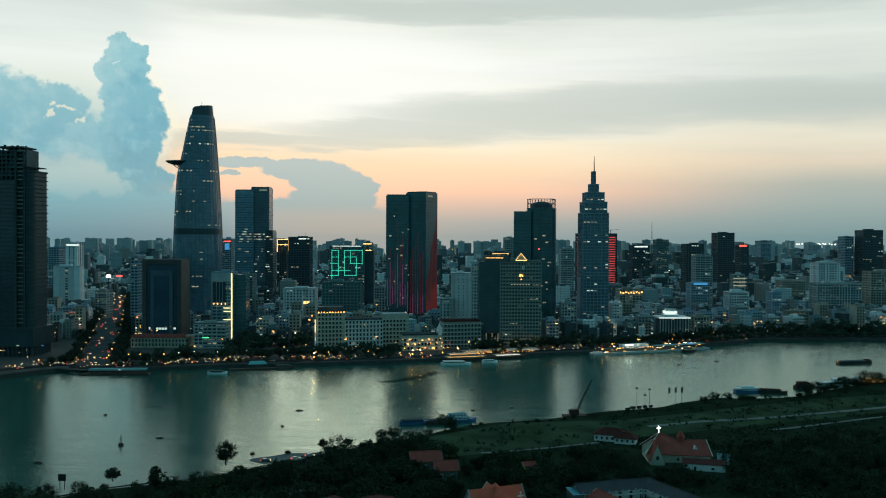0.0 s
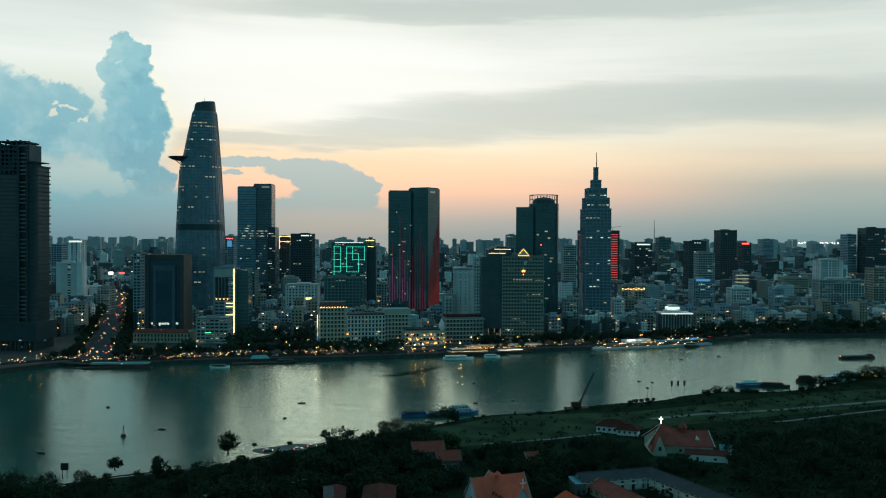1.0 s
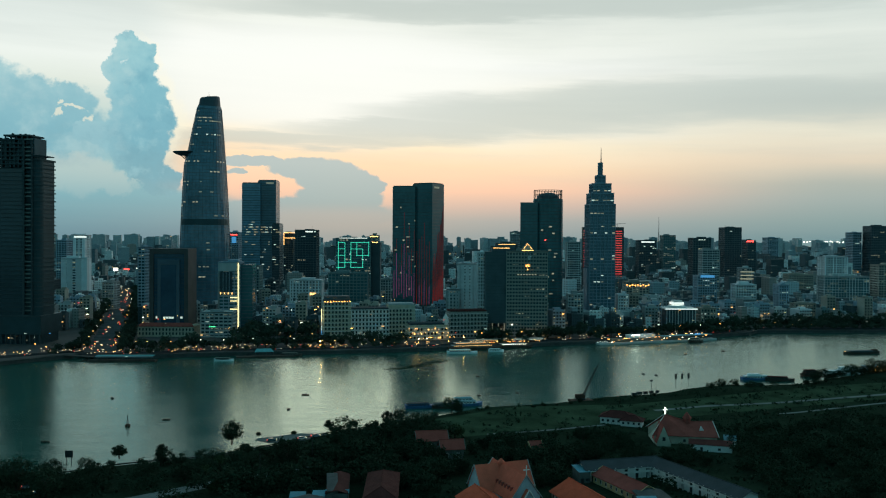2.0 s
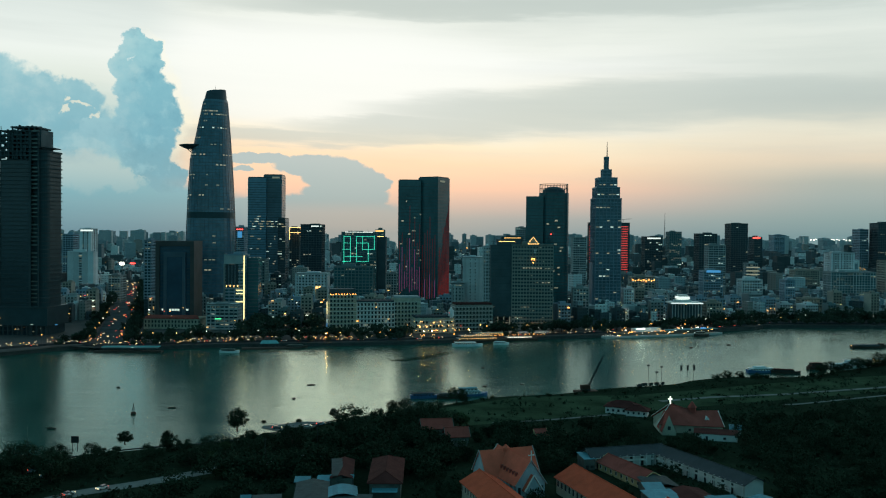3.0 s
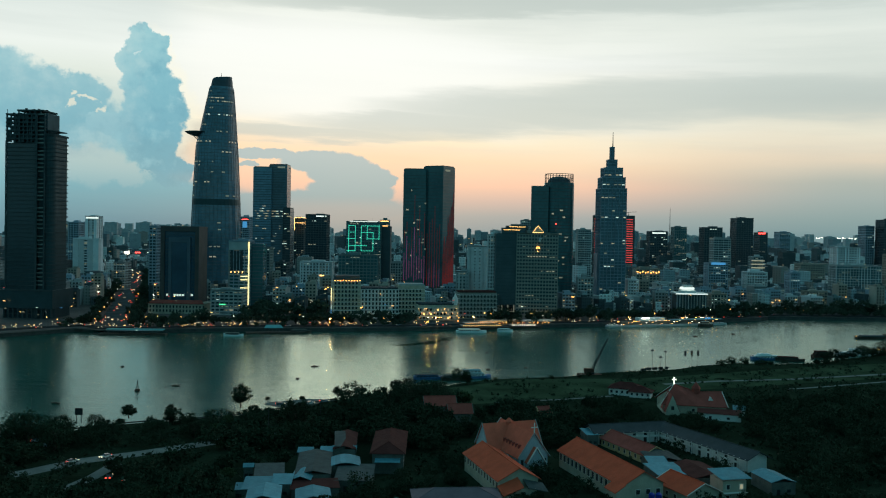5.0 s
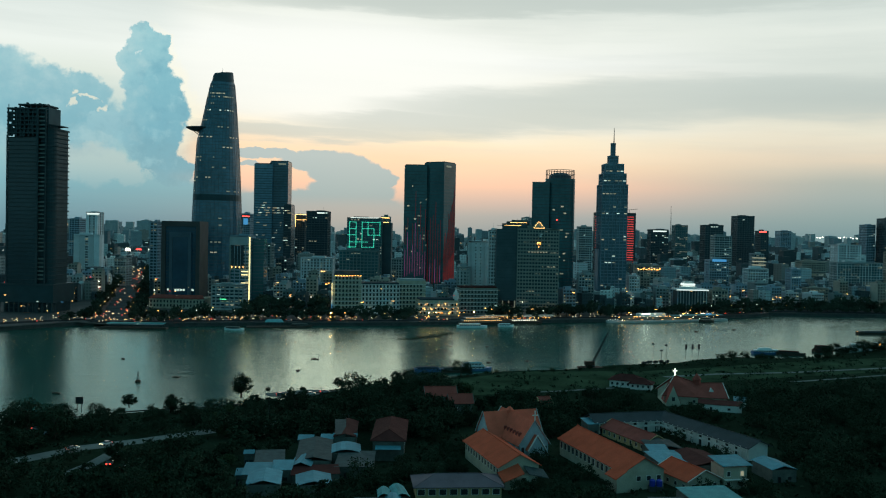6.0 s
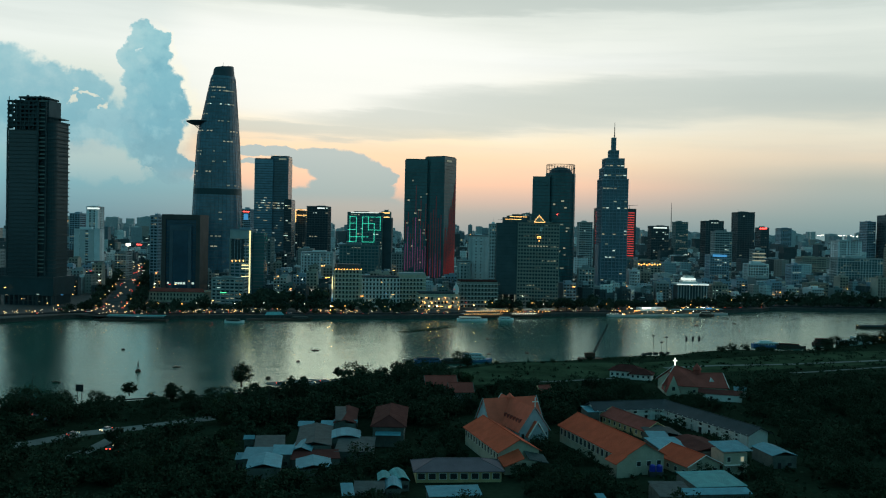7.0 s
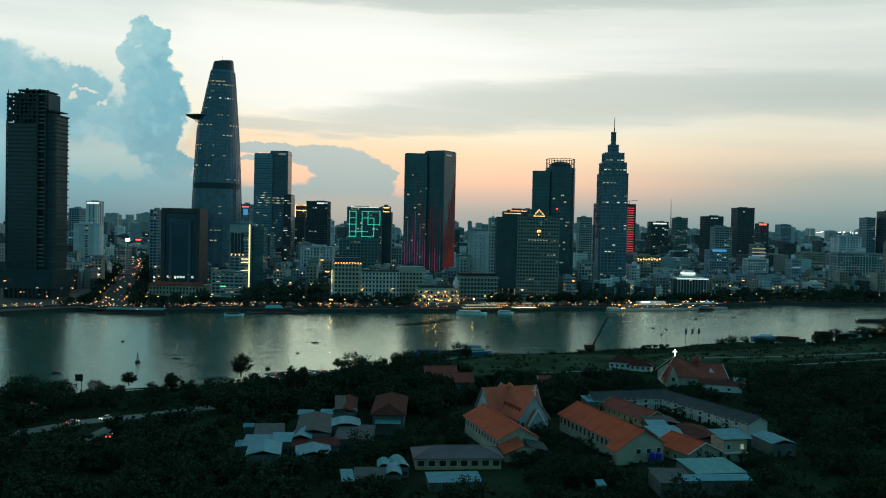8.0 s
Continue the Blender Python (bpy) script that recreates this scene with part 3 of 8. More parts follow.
def tower(name, label, x, y, w, h, d=24.0, rot=0.0, core="glass", frame_m="palec", fl=3.6, bay=4.0, band=1.5, pier=1.0, lit=6, keys=("pale", "dimw", "dimw", "cool"),
          category="building", plant=True, runs=2, sides=True, group="town buildings", z=None, proud=0.45, lit_rows=(0.0, 1.0), blank=0.0):
    """A building with a recessed glazed core, floor bands, piers, parapet and plant rooms; its front faces -y."""
    rng = random.Random(int(abs(x) * 31 + y * 7 + w * 3))
    root = thing(name, label, category, pose(x, y + d / 2, TOWN if z is None else z, 0, 0, rot), group)
    claim(x, y, w * 1.1, d)
    bm = bmesh.new()
    box(bm, 0, 0, 0, w - 2 * proud, d - 2 * proud, h - 0.3)
    part("core", bm, M[core], root, "dark glazed core")
    n = max(1, round(h / fl))
    fl = h / n
    if band:
        me = cube_mesh("floor_band", M[frame_m], w, d, band)
        for i in range(n + 1):
            piece("floor_band", me, root, 0, 0, i * fl - band * 0.5 if i else 0)
    cols = max(1, round(w / bay))
    bay = w / cols
    if pier:
        me = cube_mesh("pier", M[frame_m], pier, proud, h)
        for i in range(cols + 1):
            piece("pier", me, root, -w / 2 + i * bay + (pier / 2 if i == 0 else -pier / 2 if i == cols else 0), -d / 2 + proud / 2 - 0.06, 0)
        if sides:
            ns = max(1, round(d / bay))
            me2 = cube_mesh("side_pier", M[frame_m], proud, pier, h)
            sx = 1 if x < 0 else -1
            for i in range(ns + 1):
                piece("side_pier", me2, root, sx * (w / 2 - proud / 2 + 0.06), -d / 2 + i * d / ns + (pier / 2 if i == 0 else -pier / 2 if i == ns else 0), 0)
    if blank:
        bm = bmesh.new()
        box(bm, (0.5 - blank / 2) * w * (1 if x < 0 else -1), -d / 2 + 0.1, 0.5, blank * w, 0.7, h - 0.4)
        part("blank_wall", bm, M[frame_m], root)
    bm = bmesh.new()
    for a, b, p, q in ((0, -d / 2 + 0.15, w, 0.3), (0, d / 2 - 0.15, w, 0.3), (-w / 2 + 0.15, 0, 0.3, d - 0.6), (w / 2 - 0.15, 0, 0.3, d - 0.6)):
        box(bm, a, b, h, p, q, 1.3)
    part("parapet", bm, M[frame_m], root)
    if plant:
        bm = bmesh.new()
        box(bm, rng.uniform(-0.15, 0.15) * w, 0.05 * d, h - 0.2, w * rng.uniform(0.3, 0.5), d * 0.4, rng.uniform(2.6, 4.6))
        box(bm, rng.uniform(-0.3, 0.3) * w, -0.22 * d, h - 0.2, w * 0.14, d * 0.12, rng.uniform(1.6, 2.6))
        part("plant_room", bm, M[frame_m], root)
        bm = bmesh.new()
        for k in range(3):
            rod(bm, (rng.uniform(-0.4, 0.4) * w, rng.uniform(-0.3, 0.4) * d, h), (rng.uniform(-0.4, 0.4) * w, 0.2 * d, h + 0.1), 0.12, 0.12, 5)
        ax, ay = rng.uniform(-0.3, 0.3) * w, rng.uniform(-0.2, 0.3) * d
        rod(bm, (ax, ay, h), (ax, ay, h + rng.uniform(4, 8)), 0.16, 0.06, 5)
        part("aerial", bm, M["steel"], root)
    if lit:
        lo, hi = int(n * lit_rows[0]), int(n * lit_rows[1])
        lit_cells(root, -w / 2 + bay / 2, -d / 2 + proud - 0.04, lo * fl + band * 0.5 + 0.15, cols, hi - lo, bay, fl, bay - max(pier, 0.2) - 0.25, fl - max(band, 0.5) - 0.3, int(lit * 1.5), rng, keys, runs=runs + 1)
    return root


def bar(root, name, material, x, y, z, sx, sy, sz, label=""):
    bm = bmesh.new()
    box(bm, x, y, z, sx, sy, sz)
    return part(name, bm, M[material], root, label)


def lens_tower():
    """The tall tower: a rounded, tapering glass body with floor lines, a cut crown and a round landing deck on its side."""
    root = thing("lens_tower", "tapering blue glass tower with a landing deck", "skyscraper", pose(-285.5, 1048.0, TOWN), "tall towers")
    claim(-276, 1020, 70, 60)
    H = 264.0

    def half(z):
        return float(np.interp(z, (0, 90, 140, 184, 190, 196, 229, 264), (27.5, 26.3, 24.4, 22.0, 20.8, 19.8, 15.6, 10.6)))

    def ring(z, grow=0.0):
        a, out = half(z) + grow, []
        drift = float(np.interp(z, (0, 184, 196, 229, 264), (0, 0, 1.4, 3.4, 5.6)))
        for i in range(40):
            th = i * math.tau / 40 + 0.08
            c, s = math.cos(th), math.sin(th)
            r = 1 / (abs(c) ** 2.6 + abs(s) ** 2.6) ** (1 / 2.6)
            out.append((a * r * c + drift, 0.8 * a * r * s + 0.25 * a * r * c, z))
        return out

    bm = bmesh.new()
    loft(bm, [ring(z) for z in np.linspace(0, H - 14, 34)])
    part("glass_body", bm, M["lensglass"], root, "blue-grey curved curtain glass")
    top = [ring(z, -0.8) for z in (H - 14, H - 6, H)]
    top[2] = [(p[0], p[1], p[2] - 3.0 + 0.12 * (p[0] - 6)) for p in top[2]]
    bm = bmesh.new()
    loft(bm, top)
    part("crown", bm, M["mullion"], root, "dark louvred crown")
    bm = bmesh.new()
    box(bm, 7, 0, H - 3, 10, 3, 1.2)
    rod(bm, (4, 0, H - 3), (4, 0, H + 3), 0.3, 0.1)
    part("roof_gear", bm, M["steel"], root)
    floors = 64
    for i in range(1, floors):
        z = i * (H - 14) / floors
        bm = bmesh.new()
        a, b = ring(z, 0.22), ring(z + 0.55, 0.22)
        loft(bm, [a, b], True)
        part("floor_line", bm, M["slateframe"], root)
    bm = bmesh.new()
    for i in range(0, 40):
        for z0, z1 in zip(np.linspace(0, H - 16, 12), np.linspace(0, H - 16, 12)[1:]):
            rod(bm, ring(z0, 0.12)[i], ring(z1, 0.12)[i], 0.13, 0.13, 4)
    part("mullion_grid", bm, M["mullion"], root, kind="stuff")
    rng = random.Random(5)
    # whole runs of lit offices on a few storeys, single ones elsewhere: height, first and last bay, share lit
    for z, i0, i1, share, keys in ((235, 21, 34, 0.75, ("pale", "pale", "dimw")), (231, 22, 38, 0.5, ("pale", "dimw")), (216, 25, 36, 0.6, ("cool", "pale", "dimw")), (204, 21, 29, 0.35, ("dimw",)),
                                   (185, 23, 38, 0.6, ("pale", "pale", "dimw")), (171, 32, 37, 0.6, ("pale",)), (160, 21, 30, 0.3, ("dimw",)), (156, 21, 26, 0.6, ("pale",)), (137, 21, 31, 0.6, ("dimw", "pale")),
                                   (133, 22, 27, 0.5, ("pale",)), (90, 29, 36, 0.3, ("dimw",)), (82, 30, 34, 0.6, ("pale", "dimw")), (63, 22, 32, 0.3, ("dimw",)), (50, 27, 33, 0.5, ("pale",)), (45, 22, 30, 0.3, ("pale",)),
                                   (120, 21, 39, 0.12, ("dimw",)), (147, 21, 39, 0.12, ("dimw",)), (195, 21, 39, 0.2, ("dimw",)), (223, 21, 39, 0.2, ("dimw",)), (241, 23, 38, 0.25, ("dimw",))):
        z = round(z / 3.91) * 3.91 + 0.9
        for i in range(i0, i1):
            if rng.random() > share:
                continue
            p, q = Vector(ring(z, 0.24)[i % 40]), Vector(ring(z, 0.24)[(i + 1) % 40])
            bm = bmesh.new()
            t0 = rng.uniform(0, 0.3)
            p, q = p.lerp(q, t0), p.lerp(q, rng.uniform(0.6, 1.0))
            slab(bm, [p, q, q + Vector((0, 0.02, 1.25)), p + Vector((0, 0.02, 1.25))], 0.02)
            part("lit_window", bm, M[rng.choice(keys)], root)
    bm = bmesh.new()
    loft(bm, [ring(z, 0.35) for z in (112, 119)])
    part("plant_floor", bm, M["mulldark"], root, "dark louvred plant floor")
    deck = bmesh.new()
    rings = []
    for r, z in ((7.0, 192.6), (11.0, 194.4), (13.6, 196.2), (13.6, 197.0)):
        rings.append([(-20.0 + r * 1.15 * math.cos(t * math.tau / 28), -7 + r * math.sin(t * math.tau / 28), z) for t in range(28)])
    loft(deck, rings)
    pad = part("landing_deck", deck, M["mulldark"], root, "dark round landing deck")
    bm = bmesh.new()
    for a, b in (((-16, -6, 184), (-27, -8, 193)), ((-15, -3, 184), (-25, -2, 193)), ((-16, -9, 185), (-20, -14, 193))):
        rod(bm, a, b, 0.6, 0.5)
    part("strut", bm, M["mulldark"], pad)
    bm = bmesh.new()
    box(bm, 0, -4, 0, 70, 46, 20)
    part("podium", bm, M["darkc"], root)


lens_tower()


def unfinished_tower():
    """A bare high-rise: glass up to the last storeys, open balcony bays, a lower wing with a rounded corner and raw floors on top."""
    x, y, h = -401.6, 815.0, 186.4
    root = thing("unfinished_tower", "unfinished dark high-rise with bare concrete floors", "skyscraper", pose(x, y + 14, TOWN, 0, 0, -3), "tall towers")
    claim(x + 8, y, 64, 44)
    fl = 3.72
    floors = int(h // fl)
    bm = bmesh.new()
    box(bm, 0, 0, 0, 27, 26, h - 26)
    part("core", bm, M["glass"], root, "dark blue-green glazing")
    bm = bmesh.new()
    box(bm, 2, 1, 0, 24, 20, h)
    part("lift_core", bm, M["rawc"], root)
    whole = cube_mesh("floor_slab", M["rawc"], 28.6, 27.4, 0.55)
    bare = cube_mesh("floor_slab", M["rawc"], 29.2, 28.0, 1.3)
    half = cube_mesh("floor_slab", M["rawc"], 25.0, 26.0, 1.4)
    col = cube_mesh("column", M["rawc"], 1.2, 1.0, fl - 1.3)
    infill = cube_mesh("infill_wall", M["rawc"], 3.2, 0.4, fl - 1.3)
    rng = random.Random(17)
    for i in range(1, floors + 2):
        z = i * fl
        if i <= floors - 7:
            piece("floor_slab", whole, root, 0, 0, z)
        elif i <= floors:
            piece("floor_slab", bare, root, 0, 0, z)
            for k in range(8):
                piece("column", col, root, -13.6 + k * 3.9, -13.2, z - fl + 1.3)
                if rng.random() < 0.55 and k < 7:
                    piece("infill_wall", infill, root, -11.6 + k * 3.9, -12.6, z - fl + 1.3)
        else:
            piece("floor_slab", half, root, 7.5, 1, z)
            for k in range(5):
                piece("column", col, root, -3.5 + k * 5.2, -11.2, z - fl + 1.3)
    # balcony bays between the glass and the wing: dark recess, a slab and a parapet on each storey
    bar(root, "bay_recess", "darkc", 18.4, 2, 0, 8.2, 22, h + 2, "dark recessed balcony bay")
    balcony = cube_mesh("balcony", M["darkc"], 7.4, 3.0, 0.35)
    rail = cube_mesh("balcony_parapet", M["hotelc"], 7.4, 0.25, 1.1)
    for i in range(7, floors + 1):
        piece("balcony", balcony, root, 18.4, -10.4, i * fl)
        if i % 7:
            piece("balcony_parapet", rail, root, 18.4, -11.8, i * fl + 0.35)
    for k in (-14.2, 13.9, 14.9, 22.2):
        bar(root, "buttress", "rawc", k, -13.6, 0, 1.1, 1.0, h - 24 if k < 14 else h)

    # the wing, its outer corner round
    def outline(z, g=0.0):
        pts = [(22.2, 13 + g), (22.2, -12 - g)]
        pts += [(24.6 + (5.5 + g) * math.cos(t), -6.5 + (5.5 + g) * math.sin(t)) for t in np.linspace(-math.pi / 2, 0, 7)]
        return [(a, b, z) for a, b in pts + [(30.1 + g, 13 + g)]]

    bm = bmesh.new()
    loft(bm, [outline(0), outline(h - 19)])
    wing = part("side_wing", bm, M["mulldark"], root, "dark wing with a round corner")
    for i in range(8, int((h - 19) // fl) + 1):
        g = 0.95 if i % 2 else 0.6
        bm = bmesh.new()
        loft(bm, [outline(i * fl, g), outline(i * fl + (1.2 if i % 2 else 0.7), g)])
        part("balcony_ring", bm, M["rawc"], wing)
    bm = bmesh.new()
    loft(bm, [outline(h - 19, 0.9), outline(h - 17.4, 0.9)])
    part("wing_parapet", bm, M["rawc"], wing)
    for k in range(7):
        bm = bmesh.new()
        a = -math.pi / 2 + k * math.pi / 12
        rod(bm, (24.6 + 5.4 * math.cos(a), -6.5 + 5.4 * math.sin(a), h - 17.5), (24.6 + 5.4 * math.cos(a), -6.5 + 5.4 * math.sin(a), h - 14.4), 0.35, 0.35)
        part("wing_column", bm, M["rawc"], wing)
    bm = bmesh.new()
    loft(bm, [outline(h - 14.6, 0.1), outline(h - 13.8, 0.0)])
    part("wing_canopy", bm, M["rawc"], wing)
    for k in range(9):
        bar(root, "roof_stub", "rawc", -12.5 + k * 2.6 if k < 4 else -3 + (k - 4) * 5.2, rng.uniform(-9, 2), floors * fl + 1.2 if k < 4 else (floors + 1) * fl + 1.3, 1.4, 2, rng.uniform(0.8, 1.8))
    bm = bmesh.new()
    rod(bm, (-15.6, -9, 0), (-15.6, -9, h + 5), 0.45, 0.35)
    for k in range(24):
        box(bm, -15.2, -9, 8 + k * 7.6, 1.6, 0.3, 0.3)
    part("hoist_mast", bm, M["steel"], root, "thin steel hoist mast")
    bm = bmesh.new()
    box(bm, 6, 4, 9, 52, 40, 17)
    pod = part("podium", bm, M["mulldark"], root, "dark windowless podium on columns")
    bar(root, "podium_hall", "mulldark", 6, 6, 0, 46, 34, 9)
    col2 = cube_mesh("podium_column", M["rawc"], 1.0, 1.0, 9.0)
    for k in range(12):
        piece("podium_column", col2, pod, -19 + k * 4.5, -15.2, 0)
    bar(root, "podium_band", "rawc", 6, -16.2, 25, 52.6, 0.8, 1.4)
    bar(root, "shop_light", "dimw", 2, -11.3, 3.0, 30, 0.2, 0.7)


unfinished_tower()


def led_tower():
    """Twin glass slabs with coloured light lines up their faces."""
    x, y, w, h = -53.6, 1078.0, 25.1, 162.6
    root = thing("led_tower", "dark glass office tower with red light strips", "skyscraper", pose(x + w / 2, y, TOWN, 0, 0, 0), "tall towers")
    claim(x + 16, y - 20, 62, 50)
    H = 163.0
    for name, cx, cy, sx, sy, hh, rz in (("west_slab", -13.5, 8, 27, 26, H - 3.4, 0), ("east_slab", 15.5, 4, 27.5, 27, H, radians(-30))):
        bm = bmesh.new()
        box(bm, cx, cy, 0, sx, sy, hh, rz)
        body = part(name, bm, M["tealglass"], root, "dark teal curtain glass")
        bm = bmesh.new()
        for i in range(1, int(hh // 3.9)):
            box(bm, cx, cy, i * 3.9, sx + 0.25, sy + 0.25, 0.5, rz)
        part("floor_line_grid", bm, M["mulldark"], body, kind="stuff")
        bm = bmesh.new()
        box(bm, cx, cy, hh, sx - 2, sy - 2, 1.2, rz)
        part("roof_cap", bm, M["mulldark"], body)
    rng = random.Random(3)
    for k in range(9):
        top = rng.uniform(64, 118)
        bar(root, "light_strip", "led_pink", -25.0 + k * 3.0, -5.15, 20 + rng.uniform(0, 12), 0.5, 0.15, top - 44, "pink light strip")
        bar(root, "light_strip", "led_dim", -25.0 + k * 3.0, -5.15, top - 12, 0.5, 0.15, rng.uniform(10, 44), "dim red light strip")
    c, s = math.cos(radians(-30)), math.sin(radians(-30))
    for k in range(7):
        a = -11 + k * 3.5
        bx, by = 15.5 + a * c + 13.7 * s, 4 + a * s - 13.7 * c
        tall = rng.uniform(48, 70) - 6 * abs(k - 4)
        for key, za, zb in (("led_red" if k % 2 else "led_pink", 14, 14 + tall * 0.5), ("led_dim", 14 + tall * 0.5, 14 + tall * 1.5)):
            bm = bmesh.new()
            box(bm, bx, by, za, 0.55, 0.2, zb - za, radians(-30))
            part("light_strip", bm, M[key], root, "red light strip")
    for k in range(15):
        b = -12 + k * 1.72
        bx, by = 15.5 + 13.95 * c - b * s, 4 + 13.95 * s + b * c
        tall = 36 + k * 4.2 + rng.uniform(-9, 9)
        for key, za, zb in (("led_red", 16, 16 + tall * 0.45), ("led_dim", 16 + tall * 0.45, 16 + tall * 1.25)):
            bm = bmesh.new()
            box(bm, bx, by, za, 0.22, 0.5 if k % 3 else 0.3, zb - za, radians(-30))
            part("light_strip", bm, M[key], root, "red light strip")
    for k in range(16):
        z = 12 + rng.randrange(5, 32) * 3.9 + 1
        bar(root, "lit_window", rng.choice(("dimw", "pale")), rng.uniform(-24, 0), -5.12, z, rng.uniform(1, 3), 0.1, 1.6)
    bm = bmesh.new()
    box(bm, 15.5 + 14.1 * c + 4 * s, 4 + 14.1 * s - 4 * c, H - 5.5, 0.3, 11, 2.2, radians(-30))
    part("sign", bm, M["dimw"], root, "pale lit sign near the roof")
    bar(root, "podium", "darkc", 6, 0, 0, 66, 40, 16)
    bm = bmesh.new()
    box(bm, 1.2, -5.3, 0, 0.6, 0.6, H - 3)
    part("seam", bm, M["mulldark"], root)


led_tower()


def spire_tower():
    """A stepped stone and glass tower with setbacks and a needle."""
    x, y, w, h = 169.3, 1015.0, 35.5, 128.5
    root = thing("spire_tower", "stepped blue-grey office tower with a needle", "skyscraper", pose(x * 1.02, y + w / 2, TOWN, 0, 0, 3), "tall towers")
    claim(x, y, w + 6, w)
    px = w / 56
    lev = 0
    rng = random.Random(11)
    tiers = ((46, 137.0), (41, 149.5), (33, 160.5), (16, 170.0), (7, 184.6))
    for n, (wide, top) in enumerate(tiers):
        s = wide * px
        z0 = lev - (2 if n else 0)
        bm = bmesh.new()
        box(bm, 0, 0, z0, s - 0.6, s - 0.6, top - z0)
        t = part("tier", bm, M["blueglass"], root, "blue-grey glazed setback tier")
        bm = bmesh.new()
        for i in range(int(z0 // 3.7) + 1, int(top // 3.7) + 1):
            box(bm, 0, 0, i * 3.7, s, s, 0.7)
        part("floor_band_grid", bm, M["bluedark"], t, kind="stuff")
        cols = max(2, round(s / 4.4))
        me = cube_mesh("pier", M["bluedark"], 0.55, 0.7, top - z0)
        for i in range(cols + 1):
            piece("pier", me, t, -s / 2 + i * s / cols, -s / 2 + 0.1, z0)
            piece("pier", me, t, -s / 2 + 0.1, -s / 2 + i * s / cols, z0, math.pi / 2)
        bm = bmesh.new()
        for a, b, c2, d2 in ((0, -s / 2, s + 0.8, 0.8), (-s / 2, 0.4, 0.8, s - 0.8), (s / 2, 0.4, 0.8, s - 0.8)):
            box(bm, a, b, top, c2, d2, 1.4)
        part("parapet", bm, M["bluedark"], t)
        if n < 3:
            for k in range((34, 8, 8)[n]):
                i, j = rng.randrange(cols), rng.randrange(int(z0 // 3.7) + 2, int(top // 3.7))
                if n == 0:
                    j = rng.choice((j, 34, 30, 28, 28, 20, 20, 13)) if j > 6 else j
                bar(t, "lit_window", rng.choice(("pale", "cool", "cool", "dimw", "dimw")), -s / 2 + (i + 0.5) * s / cols, -s / 2 + 0.28, min(j, top // 3.7 - 2) * 3.7 + 1.25, s / cols - 1.2, 0.1, 1.1)
        lev = top
    bm = bmesh.new()
    rod(bm, (0.8, 0, lev - 1), (0.8, 0, 203.4), 0.7, 0.25, 8)
    part("needle", bm, M["steel"], root, "thin steel needle")
    bar(root, "podium", "palec", -4, -8, 0, w + 34, w, 17)
    for k in (-1, 1):
        bar(root, "shoulder", "bluedark", k * 14.9, 2, 0, 2.4, 20, h * 0.5)


spire_tower()


def crown_tower():
    """A dark slab tower whose curved front carries an open steel crown."""
    x, y, w, h = 90.4, 1022.0, 16.6, 139.7
    root = thing("crown_tower", "dark glass tower with an open steel crown", "skyscraper", pose(x, y, TOWN, 0, 0, -5), "tall towers")
    claim(x + 20, y, 60, 44)
    x2, y2, w2, h2 = 112.0, 1010.0, 34.1, 143.9
    o = x2 - x
    bm = bmesh.new()
    box(bm, 0, 14, 0, w + 3, 28, h)
    body = part("west_block", bm, M["tealglass"], root, "dark teal glass block")
    bm = bmesh.new()
    for i in range(1, int(h // 3.8)):
        box(bm, 0, 14, i * 3.8, w + 3.3, 28.3, 0.55)
    part("floor_line_grid", bm, M["mulldark"], body, kind="stuff")

    def curve(z, g=0.0):
        return [(o + (w2 / 2 + g) * math.cos(t), 14 + (19 + g) * math.sin(t) * (1 if math.sin(t) > 0 else 0.8), z) for t in [k * math.tau / 28 for k in range(28)]]

    bm = bmesh.new()
    loft(bm, [curve(0), curve(h2)])
    east = part("east_block", bm, M["tealglass"], root, "dark teal glass block with a curved front")
    bm = bmesh.new()
    for i in range(1, int(h2 // 3.8) + 1):
        loft(bm, [curve(i * 3.8, 0.25), curve(i * 3.8 + 0.7, 0.25)])
    part("floor_line_grid", bm, M["mulldark"], east, kind="stuff")
    bm = bmesh.new()
    ring, top = curve(h2, -1.0), curve(h2 + 10, -1.0)
    for k in range(0, 28):
        rod(bm, ring[k], top[k], 0.28, 0.28, 5)
        rod(bm, top[k], top[(k + 1) % 28], 0.3, 0.3, 5)
        mid, mid2 = (Vector(ring[k]) + Vector(top[k])) / 2, (Vector(ring[(k + 1) % 28]) + Vector(top[(k + 1) % 28])) / 2
        rod(bm, mid, mid2, 0.25, 0.25, 5)
    part("crown_frame", bm, M["steel"], root, "open steel crown frame")
    bm = bmesh.new()
    rings = [[(o + r * math.cos(t * math.tau / 20), 14 + r * 0.7 * math.sin(t * math.tau / 20), h2 + z) for t in range(20)] for r, z in ((13, 0), (12, 4), (8, 6.6), (2, 7.6))]
    loft(bm, rings)
    part("roof_dome", bm, M["mullion"], root)
    bm = bmesh.new()
    bmesh.ops.create_icosphere(bm, subdivisions=1, radius=0.85, matrix=Matrix.Translation((o - 3, -2.4, h2 - 47)))
    part("warning_lamp", bm, M["red"], root, "small red warning lamp")
    rng = random.Random(2)
    for k in range(14):
        bar(root, "lit_window", rng.choice(("dimw", "pale", "dimw")), o + rng.uniform(-10, 10), -1.3, rng.randrange(4, 30) * 3.8 + 1.2, rng.uniform(1.5, 4), 0.3, 1.5)


crown_tower()


